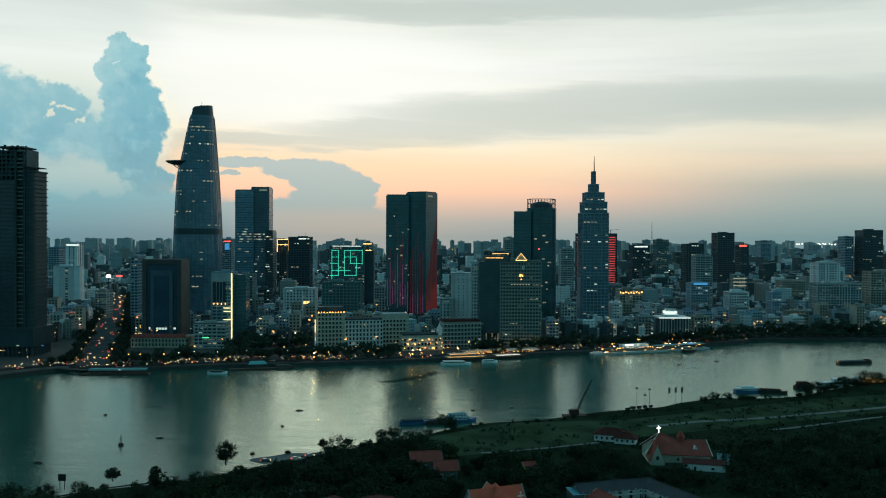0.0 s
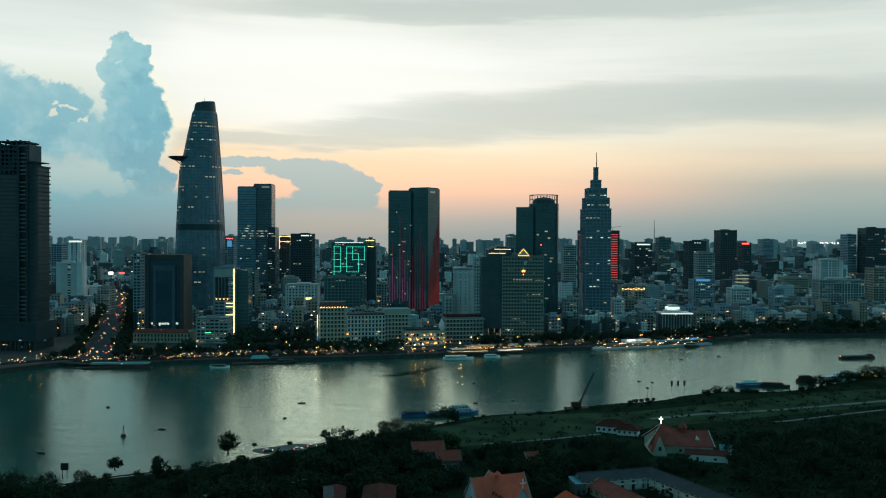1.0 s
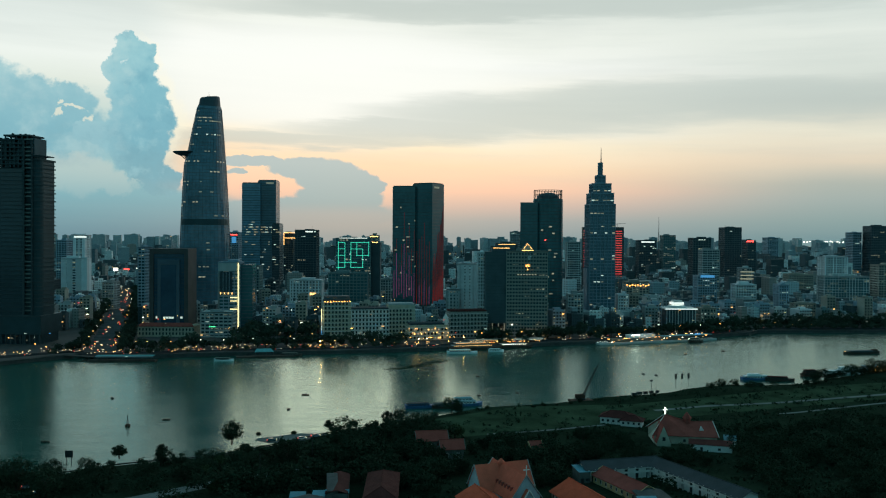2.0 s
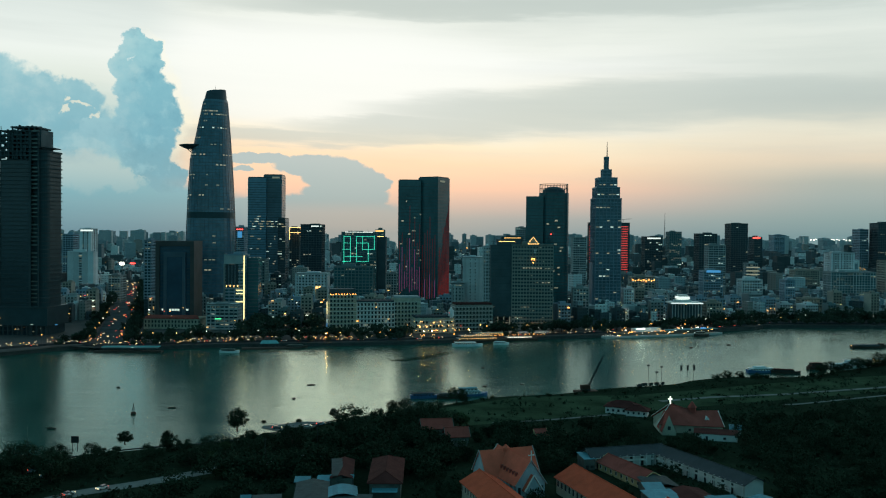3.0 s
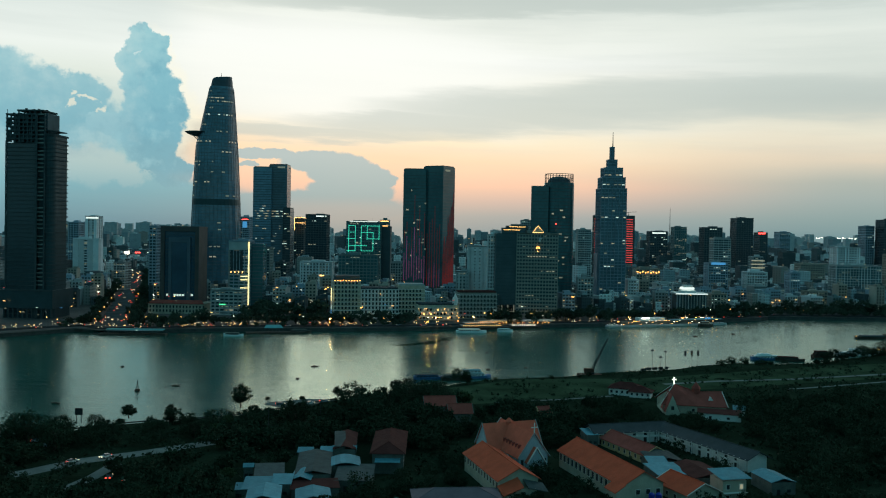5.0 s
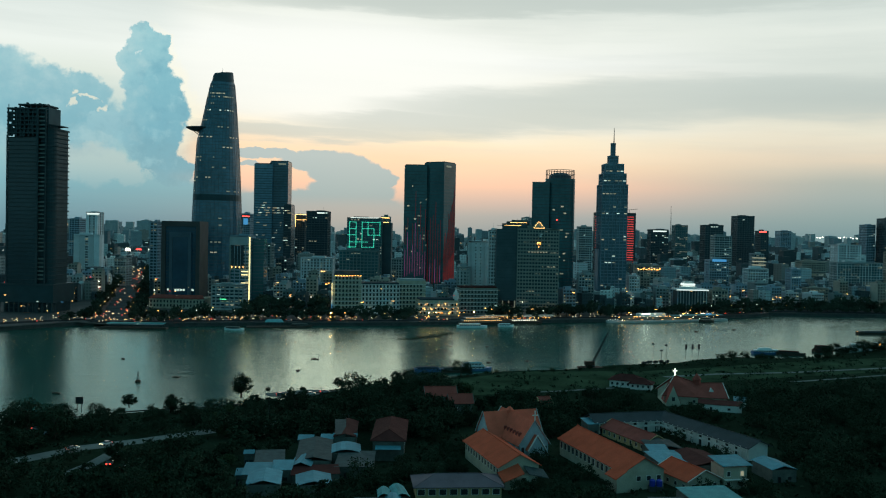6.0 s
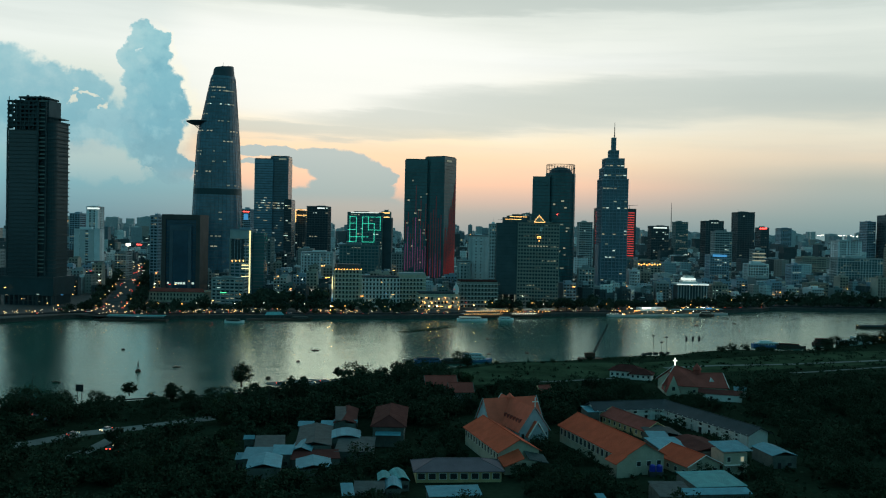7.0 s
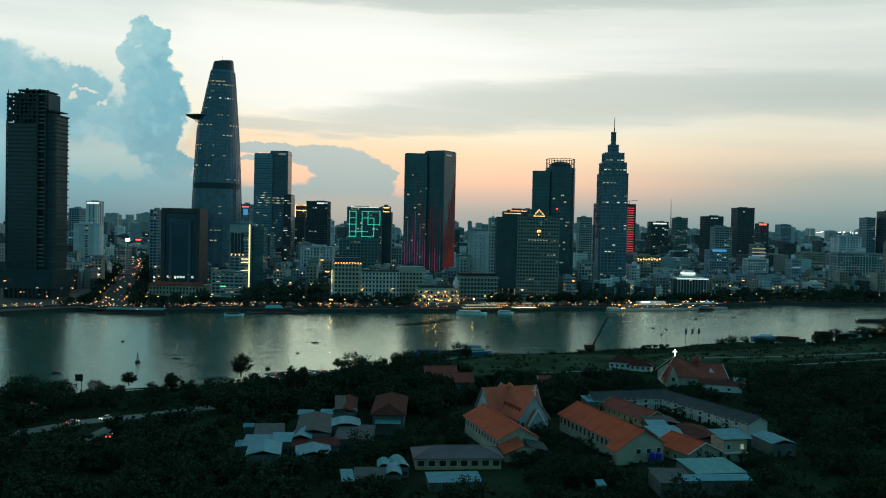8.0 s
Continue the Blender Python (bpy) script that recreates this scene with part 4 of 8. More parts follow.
def centre_tower():
    x, y, w, h = -318.5, 1440.0, 27.4, 183.7
    root = thing("twin_block_tower", "slender dark tower of two glass blocks", "skyscraper", pose(x, y, TOWN), "tall towers")
    claim(x + 12, y, 66, 44)
    x2, y2, w2, h2 = -294.1, 1436.0, 29.1, 188.3
    o = x2 - x
    rng = random.Random(21)
    for name, cx, cy, ww, hh, key in (("west_block", 0, 15, w + 2, h, "skyglass"), ("east_block", o, 20, w2, h2, "blueglass"), ("step_block", o + w2 / 2 + 1, 14, 12, h2 - 70, "glass")):
        bm = bmesh.new()
        box(bm, cx, cy, 0, ww, 32, hh)
        b = part(name, bm, M[key], root)
        bm = bmesh.new()
        for i in range(1, int(hh // 4)):
            box(bm, cx, cy, i * 4, ww + 0.3, 32.3, 0.8)
        part("floor_line_grid", bm, M["mulldark"], b, kind="stuff")
        bm = bmesh.new()
        box(bm, cx, cy, hh, ww - 1.5, 30, 1.6)
        part("roof_cap", bm, M["mulldark"], b)
        for k in range({"west_block": 34, "east_block": 26, "step_block": 14}[name]):
            z = rng.choice((rng.randrange(20, 31), rng.randrange(10, 30), 27, 28, 26)) * 4 + 1.2
            if z < hh - 6:
                bar(b, "lit_window", rng.choice(("pale", "dimw", "dimw", "cool")), cx + rng.uniform(-0.36, 0.36) * ww, cy - 16.2, z, rng.uniform(1.5, 7.0), 0.15, rng.choice((0.8, 1.0, 1.3)))
    bar(root, "sign", "dimw", o + 5, 3.7, h2 - 5, 12, 0.3, 2.6, "pale lit sign near the roof")


centre_tower()


def river_hotel():
    """Pale hotel slab with a grid of small windows beside a dark blank wing, on tall columns."""
    x, y, w, h = 78.6, 905.0, 42.0, 85.0
    root = tower("river_hotel", "pale hotel slab with rows of small windows", x, y, w, h, 30, 0, "glass", "hotelc", 3.5, 2.9, 1.7, 0.9, 10, ("pale", "dimw"), "hotel")
    x2, y2, w2, h2 = 47.0, 903.0, 21.0, 85.1
    o = x2 - x
    bar(root, "blank_wing", "darkc", o, 0, 13, w2, 28, h2 - 13, "dark blank-walled wing")
    bm = bmesh.new()
    for i in range(22):
        box(bm, o, -14.1, 15 + i * 3.5, w2 - 1, 0.3, 0.25)
    part("wing_joint", bm, M["mulldark"], root, kind="stuff")
    for k in range(4):
        bar(root, "lit_column", "dimw" if k else "pale", o - w2 / 2 + 1.5 + k * (w2 - 3) / 3, -13, 0, 0.9, 0.9, 14, "pale lit column")
    bar(root, "roof_wing", "darkc", o + 8, 3, h2 + 0, 24, 16, 6)
    bar(root, "roof_light", "warm", o + 6, -5.2, h2 + 3.6, 17, 0.3, 0.45, "warm light strip along the roof")
    bm = bmesh.new()
    for s, z in ((11, 0), (8, 2.2), (4.5, 4.4)):
        box(bm, 1.0, -4, h + 1.0 + z, s, s, 2.3)
    part("roof_pyramid", bm, M["plaster"], root, "small stepped roof pyramid")
    for s in (-1, 1):
        bm = bmesh.new()
        rod(bm, (1 + s * 5.6, -9.8, h + 1.6), (1, -6.4, h + 8.6), 0.22, 0.18, 5)
        part("pyramid_light", bm, M["warm"], root, "warm light along the pyramid's edge")
    bar(root, "pyramid_light", "warm", 1, -9.7, h + 1.4, 10.5, 0.2, 0.4)
    bm = bmesh.new()
    box(bm, 1.5, -15.4, h - 7.5, 0.7, 0.3, 3.8)
    box(bm, 3.2, -15.4, h - 5.2, 1.8, 0.3, 1.5)
    box(bm, 2.6, -15.4, h - 7.5, 1.2, 0.3, 1.6)
    part("roof_sign", bm, M["white"], root, "plain white emblem")
    bm = bmesh.new()
    for k in range(6):
        bmesh.ops.create_icosphere(bm, subdivisions=1, radius=0.5, matrix=Matrix.Translation((0.4 + (k % 3 - 1) * 1.2, -15.6, h - 13 - (k // 3) * 1.2 - (3 if k == 4 else 0))))
    part("star_lamp", bm, M["amber"], root, "amber star-shaped lamp cluster")
    for k in range(7):
        bar(root, "lit_window", "pale", -9 + k * 2.9, -15.05, h - 23, 1.6, 0.12, 1.0)
    for k in range(16):
        bar(root, "shop_light", R.choice(("warm", "amber", "warm")), -6 + k * 2.7 + R.uniform(-1, 1), -17, R.uniform(3, 7), R.uniform(0.7, 2.2), 0.5, 0.6, "warm shopfront light")


river_hotel()


def arch_bank():
    x, y, w, h = -279.2, 892.0, 38.6, 86.7
    root = thing("arch_bank", "brown stone block framing tall blue glass", "building", pose(x, y, TOWN), "town buildings")
    claim(x - 4, y - 10, w + 14, 44)
    bm = bmesh.new()
    box(bm, 0, 15, 0, w - 1, 28, h - 2)
    part("glass_core", bm, M["navyglass"], root, "deep blue glass")
    bm = bmesh.new()
    box(bm, -w / 2 + 2, 14.4, 0, 4, 30, h - 5)
    box(bm, w / 2 - 2, 14.4, 0, 4, 30, h - 5)
    box(bm, 0, 14.4, h - 5, w, 30, 5)
    part("stone_frame", bm, M["brownc"], root, "brown stone frame")
    bm = bmesh.new()
    box(bm, 0, 0.1, 0, 15, 3.2, h - 16)
    part("glass_bay", bm, M["navyglass"], root)
    bm = bmesh.new()
    for k in (-9.3, 9.3):
        box(bm, k, -0.3, 0, 3.2, 3.0, h - 16)
    box(bm, 0, -0.3, h - 16, 21.8, 3.0, 5)
    part("inner_frame", bm, M["slateframe"], root, "slate-blue inner frame")
    bm = bmesh.new()
    for i in range(1, int(h // 3.7)):
        box(bm, 0, 15, i * 3.7, w - 0.8, 28.3, 0.5)
    part("floor_line_grid", bm, M["mulldark"], root, kind="stuff")
    for k in range(10):
        bar(root, "lit_window", "cool", -w / 2 + 7 + k * (w - 14) / 9, 0.8 if abs(k - 4.5) > 2 else -1.6, 17, 2.2, 0.2, 2.0)
    bm = bmesh.new()
    box(bm, 0, 6, 0, w + 16, 34, 10)
    pod = part("podium", bm, M["plaster"], root, "low cream podium")
    bm = bmesh.new()
    slab(bm, [(-w / 2 - 9, -12, 10.4), (w / 2 + 9, -12, 10.4), (w / 2 + 5, -6, 13.5), (-w / 2 - 5, -6, 13.5)], 0.4)
    part("podium_roof", bm, M["tile_red"], pod, "red tiled skirt roof")
    me = cube_mesh("podium_window", M["dark"], 1.4, 0.2, 2.4)
    for k in range(17):
        for z in (2, 6):
            piece("podium_window", me, pod, -w / 2 - 6 + k * 3.3, -11.1, z)


arch_bank()


def strip_building():
    """A pale office front with a tall dark window and lit loggias, a light strip up its corner and a glass wing behind."""
    x, y, w, h = -227.9, 926.0, 22.3, 71.8
    root = tower("strip_lit_building", "pale office block with a yellow light strip", x, y, w, h, 22, 0, "tealglass", "bluec", 3.5, 5.0, 1.5, 0.8, 3)
    bar(root, "light_strip", "led_yellow", w / 2 - 1.0, -11.7, 2, 1.1, 0.5, h - 2, "tall yellow light strip")
    bar(root, "tall_window", "glass", -2.4, -11.5, h - 30, 12.6, 0.6, 21, "tall dark glass window")
    for k in range(3):
        bar(root, "window_mullion", "bluec", -5.6 + k * 3.2, -11.9, h - 30, 0.4, 0.3, 21)
    bar(root, "frame_top", "palec", -1, -11.6, h - 8.6, w - 3, 0.9, 8.6)
    bar(root, "frame_side", "palec", -w / 2 + 0.9, -11.6, 4, 1.8, 0.9, h - 12.6)
    for k in range(4):
        bar(root, "uplight", "warm", -8.0 + k * 3.9, -12.2, h - 32.4, 0.7, 0.3, 1.8, "warm uplight")
    for k in range(4):
        bar(root, "lit_loggia", "led_yellow", 5.4, -11.6, 20 + (k // 2) * 12 + (k % 2) * 3.5, 7.4, 0.3, 0.9, "yellow lit loggia")
    bar(root, "glass_wing", "tealglass", w / 2 + 6.2, 3, 0, 12, 16, h - 2, "dark teal glass wing")
    for k in range(1, 19):
        bar(root, "wing_floor_line", "slateframe", w / 2 + 6.2, 3, k * 3.7, 12.3, 16.3, 0.5)


strip_building()


def green_grid():
    x, y, w, h = -128.9, 1203.0, 47.1, 96.6
    root = tower("grid_lit_building", "pale office block outlined by green light lines", x, y, w, h, 26, 0, "tealglass", "tealc", 3.7, 4.2, 1.0, 0.5, 16, ("pale", "cool", "dimw"))
    # joined squares of light, in storeys of the upper front: from (across, up) to (across, up)
    lines = ((0.3, 0, 0.3, 4.6), (1.4, 1.3, 1.4, 4.5), (2.4, 0.6, 2.4, 3.5), (3.4, 2.4, 3.4, 4.5), (4.4, 0.6, 4.4, 3.5), (5.4, 2.4, 5.4, 4.6), (0.3, 4.5, 1.4, 4.5), (3.4, 4.5, 5.4, 4.5),
             (0.3, 3.5, 1.4, 3.5), (2.4, 3.5, 4.4, 3.5), (0, 2.5, 1.4, 2.5), (3.4, 2.5, 5.4, 2.5), (0.3, 1.4, 3.4, 1.4), (0, 0.6, 0.5, 0.6), (2.4, 0.6, 4.4, 0.6), (1.4, 0.6, 1.4, 1.4), (0.3, 0.6, 1.4, 0.6), (2.4, 3.5, 2.4, 4.5), (2.4, 4.5, 3.4, 4.5))
    for u0, v0, u1, v1 in lines:
        across, up = (u1 - u0) * 8.0, (v1 - v0) * 8.6
        bar(root, "light_line", "led_green", -w / 2 + 1.2 + (u0 + u1) * 4.0, -13.3 - (0.06 if across else 0), 53 + v0 * 8.6 - 0.35, max(across, 0.1) + 0.45, 0.3, max(up, 0.0) + 0.5, "green light line")
    bar(root, "roof_light", "led_white", 0, -13.2, h + 0.4, w * 0.8, 0.4, 0.9)
    bar(root, "side_block", "darkc", w / 2 + 6, 6, 0, 12, 24, h - 5)
    bar(root, "roof_lamp", "warm", w / 2 + 5, -6.2, h - 5, 8, 0.4, 0.8)


green_grid()

CITY = (
    # name, label, x, y, w, h, depth, core, frame, floor, bay, band, pier, lit
    ("office_tower", "dark office tower with a rounded lit top", -226.2, 1427.0, 39.7, 108.6, 36, "glass", "darkc", 3.8, 4, 0.8, 0.4, 5),
    ("office_block", "teal-grey office block with a dark glass panel", -118.0, 1057.0, 49.4, 55.6, 26, "tealglass", "tealc", 3.6, 4.2, 1.0, 0.8, 6),
    ("office_block", "white office block with small square windows", -177.4, 1120.0, 44.0, 44.3, 24, "glass", "whitec", 3.6, 4.2, 1.9, 1.9, 8),
    ("apartment_block", "grey-green narrow apartment block", -248.8, 1134.0, 27.3, 61.2, 24, "glass", "tealc", 3.5, 3.4, 1.3, 1.0, 6),
    ("office_block", "white blank-sided block with few windows", 19.5, 960.0, 21.1, 70.5, 22, "glass", "whitec", 3.6, 6.0, 2.6, 4.0, 2),
    ("office_block", "white low block with few windows", 3.9, 950.0, 14.4, 43.5, 22, "glass", "palec", 3.6, 4.0, 2.0, 2.0, 3),
    ("slim_block", "slim pale blue apartment block", 33.6, 930.0, 8.2, 83.0, 20, "glass", "whitec", 3.4, 3.0, 1.6, 1.2, 3),
    ("office_tower", "grey slab tower with fine floor bands", 192.4, 1400.0, 24.5, 91.9, 28, "glass", "palec", 3.6, 3.6, 1.6, 0.6, 5),
    ("office_tower", "dark flat-topped tower with a lit sign", 442.3, 2023.0, 48.0, 93.4, 40, "glass", "darkc", 3.8, 5, 0.9, 0.5, 14),
    ("office_tower", "dark teal tower with scattered lit windows", 521.5, 2150.0, 38.9, 105.3, 40, "tealglass", "tealc", 3.8, 5, 0.9, 0.5, 16),
    ("office_tower", "dark grey slab office tower", 416.7, 1500.0, 39.2, 99.3, 34, "glass", "darkc", 3.8, 4.5, 1.0, 0.7, 6),
    ("office_tower", "tall dark tower with a sloping roof", 520.0, 1668.0, 43.5, 119.1, 40, "glass", "darkc", 3.8, 4.5, 0.8, 0.4, 3),
    ("apartment_block", "pale grey terraced apartment block", 397.9, 1380.0, 33.5, 81.4, 26, "glass", "palec", 3.5, 3.6, 1.5, 0.7, 6),
    ("hotel_block", "pale blue hotel block with a blue sign", 330.1, 1161.0, 31.8, 50.5, 24, "glass", "bluec", 3.4, 3.2, 1.4, 0.9, 8),
    ("apartment_block", "white apartment block with many windows", 370.7, 1133.0, 33.1, 40.9, 22, "glass", "whitec", 3.4, 3.2, 1.3, 1.0, 6),
    ("office_block", "grey block with lit top floors", 423.1, 1290.0, 21.7, 56.9, 22, "glass", "palec", 3.5, 3.4, 1.2, 0.7, 16),
    ("apartment_block", "pale blue narrow apartment block", 417.5, 1132.0, 20.4, 41.0, 22, "glass", "bluec", 3.4, 3.2, 1.5, 1.2, 4),
    ("apartment_block", "cream apartment block with warm lamps", 515.4, 1330.0, 46.2, 46.4, 26, "glass", "sandc", 3.4, 3.6, 1.5, 1.2, 7),
    ("apartment_block", "broad grey-green apartment block", 515.0, 1178.0, 70.0, 50.0, 26, "tealglass", "palec", 3.4, 3.6, 1.1, 0.9, 16),
    ("apartment_block", "white stepped block with flat roofs", 595.7, 1400.0, 48.6, 71.3, 30, "glass", "whitec", 3.5, 4.4, 1.9, 2.2, 5),
    ("office_tower", "distant grey-blue office tower in the haze", 1026.6, 2880.0, 51.8, 101.6, 50, "glass", "bluec", 4.0, 6, 1.8, 1.2, 4),
    ("office_tower", "distant dark tower with a red sign", 666.5, 2000.0, 29.8, 94.5, 40, "glass", "darkc", 4.0, 5, 1.2, 0.8, 4),
    ("office_tower", "dark tower block beyond the quay", 980.1, 2067.0, 66.4, 129.0, 44, "glass", "darkc", 3.8, 5, 0.9, 0.5, 8),
    ("office_tower", "dark blue-grey tower block", 944.1, 2100.0, 33.8, 114.4, 40, "glass", "bluec", 3.8, 5, 1.4, 0.8, 4),
    ("office_block", "cream arcaded block with amber lamps", 253.1, 1220.0, 37.3, 39.3, 26, "glass", "sandc", 3.6, 4.4, 1.4, 1.4, 14),
    ("office_tower", "white tower block with a lit roof sign", -527.3, 1286.0, 26.3, 98.3, 24, "glass", "whitec", 3.6, 8, 1.2, 4.0, 3),
    ("office_block", "white broad block with blank panels", -529.4, 1270.0, 43.8, 65.9, 16, "glass", "whitec", 3.6, 13, 1.4, 8.0, 4),
    ("office_tower", "pale blue slender tower", -351.3, 1030.0, 14.4, 85.2, 26, "glass", "bluec", 3.6, 3.6, 1.6, 0.8, 4),
    ("office_block", "low white block with green signs", -225.5, 878.0, 36.8, 24.1, 20, "glass", "palec", 3.6, 4.5, 1.7, 1.0, 7),
    ("office_block", "dark low office block among trees", -233.2, 1180.0, 19.5, 40.4, 24, "glass", "darkc", 3.6, 4, 1.0, 0.6, 4),
    ("office_block", "grey office block with a flat roof", -277.8, 1560.0, 21.7, 103.1, 26, "glass", "darkc", 3.6, 4, 1.0, 0.6, 6),
    ("office_block", "grey-blue block with a lit crown", -110.7, 1330.0, 15.1, 100.5, 26, "tealglass", "tealc", 3.6, 4, 1.0, 0.6, 8),
    ("apartment_block", "pale stained apartment block", -78.2, 1150.0, 20.3, 44.1, 22, "glass", "palec", 3.4, 3.4, 1.4, 1.2, 4),
    ("office_block", "dark block with a warm roof light", 61.6, 960.0, 22.9, 92.3, 24, "glass", "darkc", 3.6, 4, 1.0, 0.6, 4),
    ("office_tower", "white narrow tower in the distance", 124.6, 1700.0, 21.3, 109.0, 28, "glass", "palec", 3.6, 4, 1.4, 0.8, 4),
    ("apartment_block", "pale low apartment block behind trees", 137.7, 985.0, 19.7, 37.2, 18, "glass", "palec", 3.4, 3.4, 1.4, 1.0, 5),
    ("apartment_block", "pale grey block beside the tower", 198.2, 1030.0, 15.5, 33.9, 18, "glass", "whitec", 3.4, 3.4, 1.5, 1.2, 3),
    ("apartment_block", "grey low block with a red-brown wall", 286.4, 1000.0, 22.4, 21.4, 18, "glass", "sandc", 3.4, 3.4, 1.4, 1.0, 3),
    ("office_block", "blue-lit screen building in the distance", -381.3, 1600.0, 22.3, 105.0, 28, "glass", "bluec", 3.6, 4, 1.2, 0.8, 4),
    ("apartment_block", "pale block beside the avenue", -453.2, 1200.0, 24.5, 35.9, 22, "glass", "palec", 3.4, 3.6, 1.5, 1.0, 5),
    ("apartment_block", "grey apartment block beyond the podium", -644.8, 1500.0, 28.7, 89.9, 26, "glass", "bluec", 3.6, 4, 1.4, 0.8, 4),
    ("apartment_block", "stained white block along the quay", 382.0, 1080.0, 15.4, 24.0, 18, "glass", "palec", 3.4, 3.4, 1.4, 1.0, 4),
    ("apartment_block", "pale long block near the quay", 428.7, 1090.0, 32.5, 20.7, 18, "glass", "sandc", 3.4, 3.4, 1.4, 1.0, 5),
    ("apartment_block", "tall pale block at the town's edge", 604.3, 1230.0, 60.8, 64.0, 26, "glass", "sandc", 3.4, 3.6, 1.4, 1.0, 12),
    ("apartment_block", "grey block beside the bare tower", -532.5, 1000.0, 43.6, 42.2, 26, "glass", "palec", 3.4, 3.6, 1.4, 1.0, 8),
    ("office_tower", "dark distant slab tower", -822.5, 1500.0, 38.5, 104.2, 30, "glass", "darkc", 3.6, 4, 1.0, 0.6, 6),
)
MADE = {}
for name, label, x, y, w, h, d, core, fr, fl, bay, band, pier, lit in CITY:
    if abs(x) > 90:    # the side that shows counts in the breadth
        s = 1 if x > 0 else -1
        slim = max(0.6 * w, w - d * abs(x) / y)
        x, w = x + s * (w - slim) / 2, slim
    MADE[label] = tower(name, label, x, y, w, h, d, 0, core, fr, fl, bay, band, pier, lit)


def sign_on(label, material, dx, dz, sx, sz, name="roof_sign", words="lit sign board"):
    """A lit board on the front of one of the blocks, dx from its middle and dz below its roof."""
    root = MADE[label]
    hs = max(c.location.z for c in root.children if c.name.startswith("floor_band"))
    dd = max(c.dimensions.y for c in root.children if c.name.startswith("floor_band"))
    bar(root, name, material, dx, -dd / 2 - 0.3, hs - dz, sx, 0.4, sz, words)


sign_on("dark office tower with a rounded lit top", "led_white", 6, 2.5, 12, 2.0)
sign_on("dark flat-topped tower with a lit sign", "led_white", 0, 4.0, 30, 3.0)
sign_on("pale blue hotel block with a blue sign", "led_blue", 0, 0.5, 18, 3.0, words="blue lit sign board")
sign_on("distant dark tower with a red sign", "red", -4, 2.0, 16, 3.0, words="red lit sign board")
sign_on("white tower block with a lit roof sign", "led_white", 2, 2.0, 18, 2.2)
sign_on("white broad block with blank panels", "bright", -6, 62, 24, 1.0)
sign_on("low white block with green signs", "green", -4, 13, 6, 0.8, words="green lit sign board")
sign_on("blue-lit screen building in the distance", "led_blue", 0, 18, 8, 11, "screen", "blue lit screen")
sign_on("blue-lit screen building in the distance", "red", 0, 4, 12, 1.6)
sign_on("grey-blue block with a lit crown", "warm", 0, 1, 12, 1.2)
sign_on("dark block with a warm roof light", "warm", 0, -0.4, 18, 0.4)
for k in range(9):
    sign_on("cream arcaded block with amber lamps", "amber", -14 + k * 3.6, 3.0 + 1.2 * (k % 2), 1.5, 0.9, "lamp", "amber lamp")
for k in range(3):
    sign_on("grey block with lit top floors", "pale", 0, 5 + 5 * k, 19, 1.4, "lit_band", "lit window band")
for k in range(4):
    sign_on("white office block with small square windows", "warm", 7 + (k % 2) * 4, 17 + 4 * (k // 2), 3.0, 2.6, "lit_window", "warm lit window")


def line_lit_tower():
    """A slim tower with light lines across every floor."""
    x, y, w, h = 254.0, 1479.0, 66.0, 116.0
    root = tower("line_lit_tower", "broad dark tower lined with red light strips", x, y, w, h, 22, 0, "glass", "darkc", 3.8, 5, 0.8, 0.5, 0)
    for k in range(22):
        bar(root, "light_strip", "led_line", w / 2 - 9, -11.3, h - 6 - k * 3.9, 12, 0.3, 1.0, "red light strip")
        bar(root, "light_strip", "led_line", -w / 2 + 1.2, -11.3, h - 6 - k * 3.9, 2.2, 0.3, 1.0, "red light strip")
    bm = bmesh.new()
    rod(bm, (24, 0, h), (24, 0, h + 7), 0.4, 0.3)
    rod(bm, (16, 0, h + 6), (38, 0, h + 8), 0.4, 0.3)
    part("roof_crane", bm, M["steel"], root, "small steel roof crane")


line_lit_tower()


def frame_lit():
    x, y, w, h = -274.3, 1540.0, 19.5, 105.8
    root = thing("light_frame", "warm light outline on a distant roof", "sign", pose(x, y - 1, TOWN + h), "")
    for a, b, sx, sz in ((0, -1, w, 0.8), (0, -10, w, 0.8), (-w / 2, -22, 0.8, 21), (w / 2, -22, 0.8, 21)):
        bar(root, "light_line", "warm", a, 0, b, sx, 0.4, sz)


frame_lit()


def colonnade():
    """A low white hall with lit columns and a stepped lit roof."""
    x, y, w, h = 250.0, 968.0, 32.6, 24.9
    root = thing("columned_hall", "low white hall with lit columns", "building", pose(x, y, TOWN), "town buildings")
    claim(x, y, w + 4, 24)
    bar(root, "hall", "darkc", 0, 12, 0, w - 3, 20, h - 2)
    bar(root, "roof_slab", "white", 0, 11, h - 2, w + 2, 26, 1.6)
    bar(root, "roof_edge_light", "led_white", 0, -2.1, h - 1.6, w + 1.6, 0.2, 1.0, "white light along the eaves")
    me = cube_mesh("column", M["palec"], 0.9, 0.9, h - 2)
    for k in range(11):
        piece("column", me, root, -w / 2 + 1 + k * (w - 2) / 10, -0.6, 0)
    for s, z, key in ((0.5, 0, "white"), (0.4, 3.4, "led_white"), (0.3, 5.6, "white")):
        bar(root, "roof_step", key, -2, 11, h - 0.4 + z, w * s, 14 * s + 6, 2.4)


colonnade()


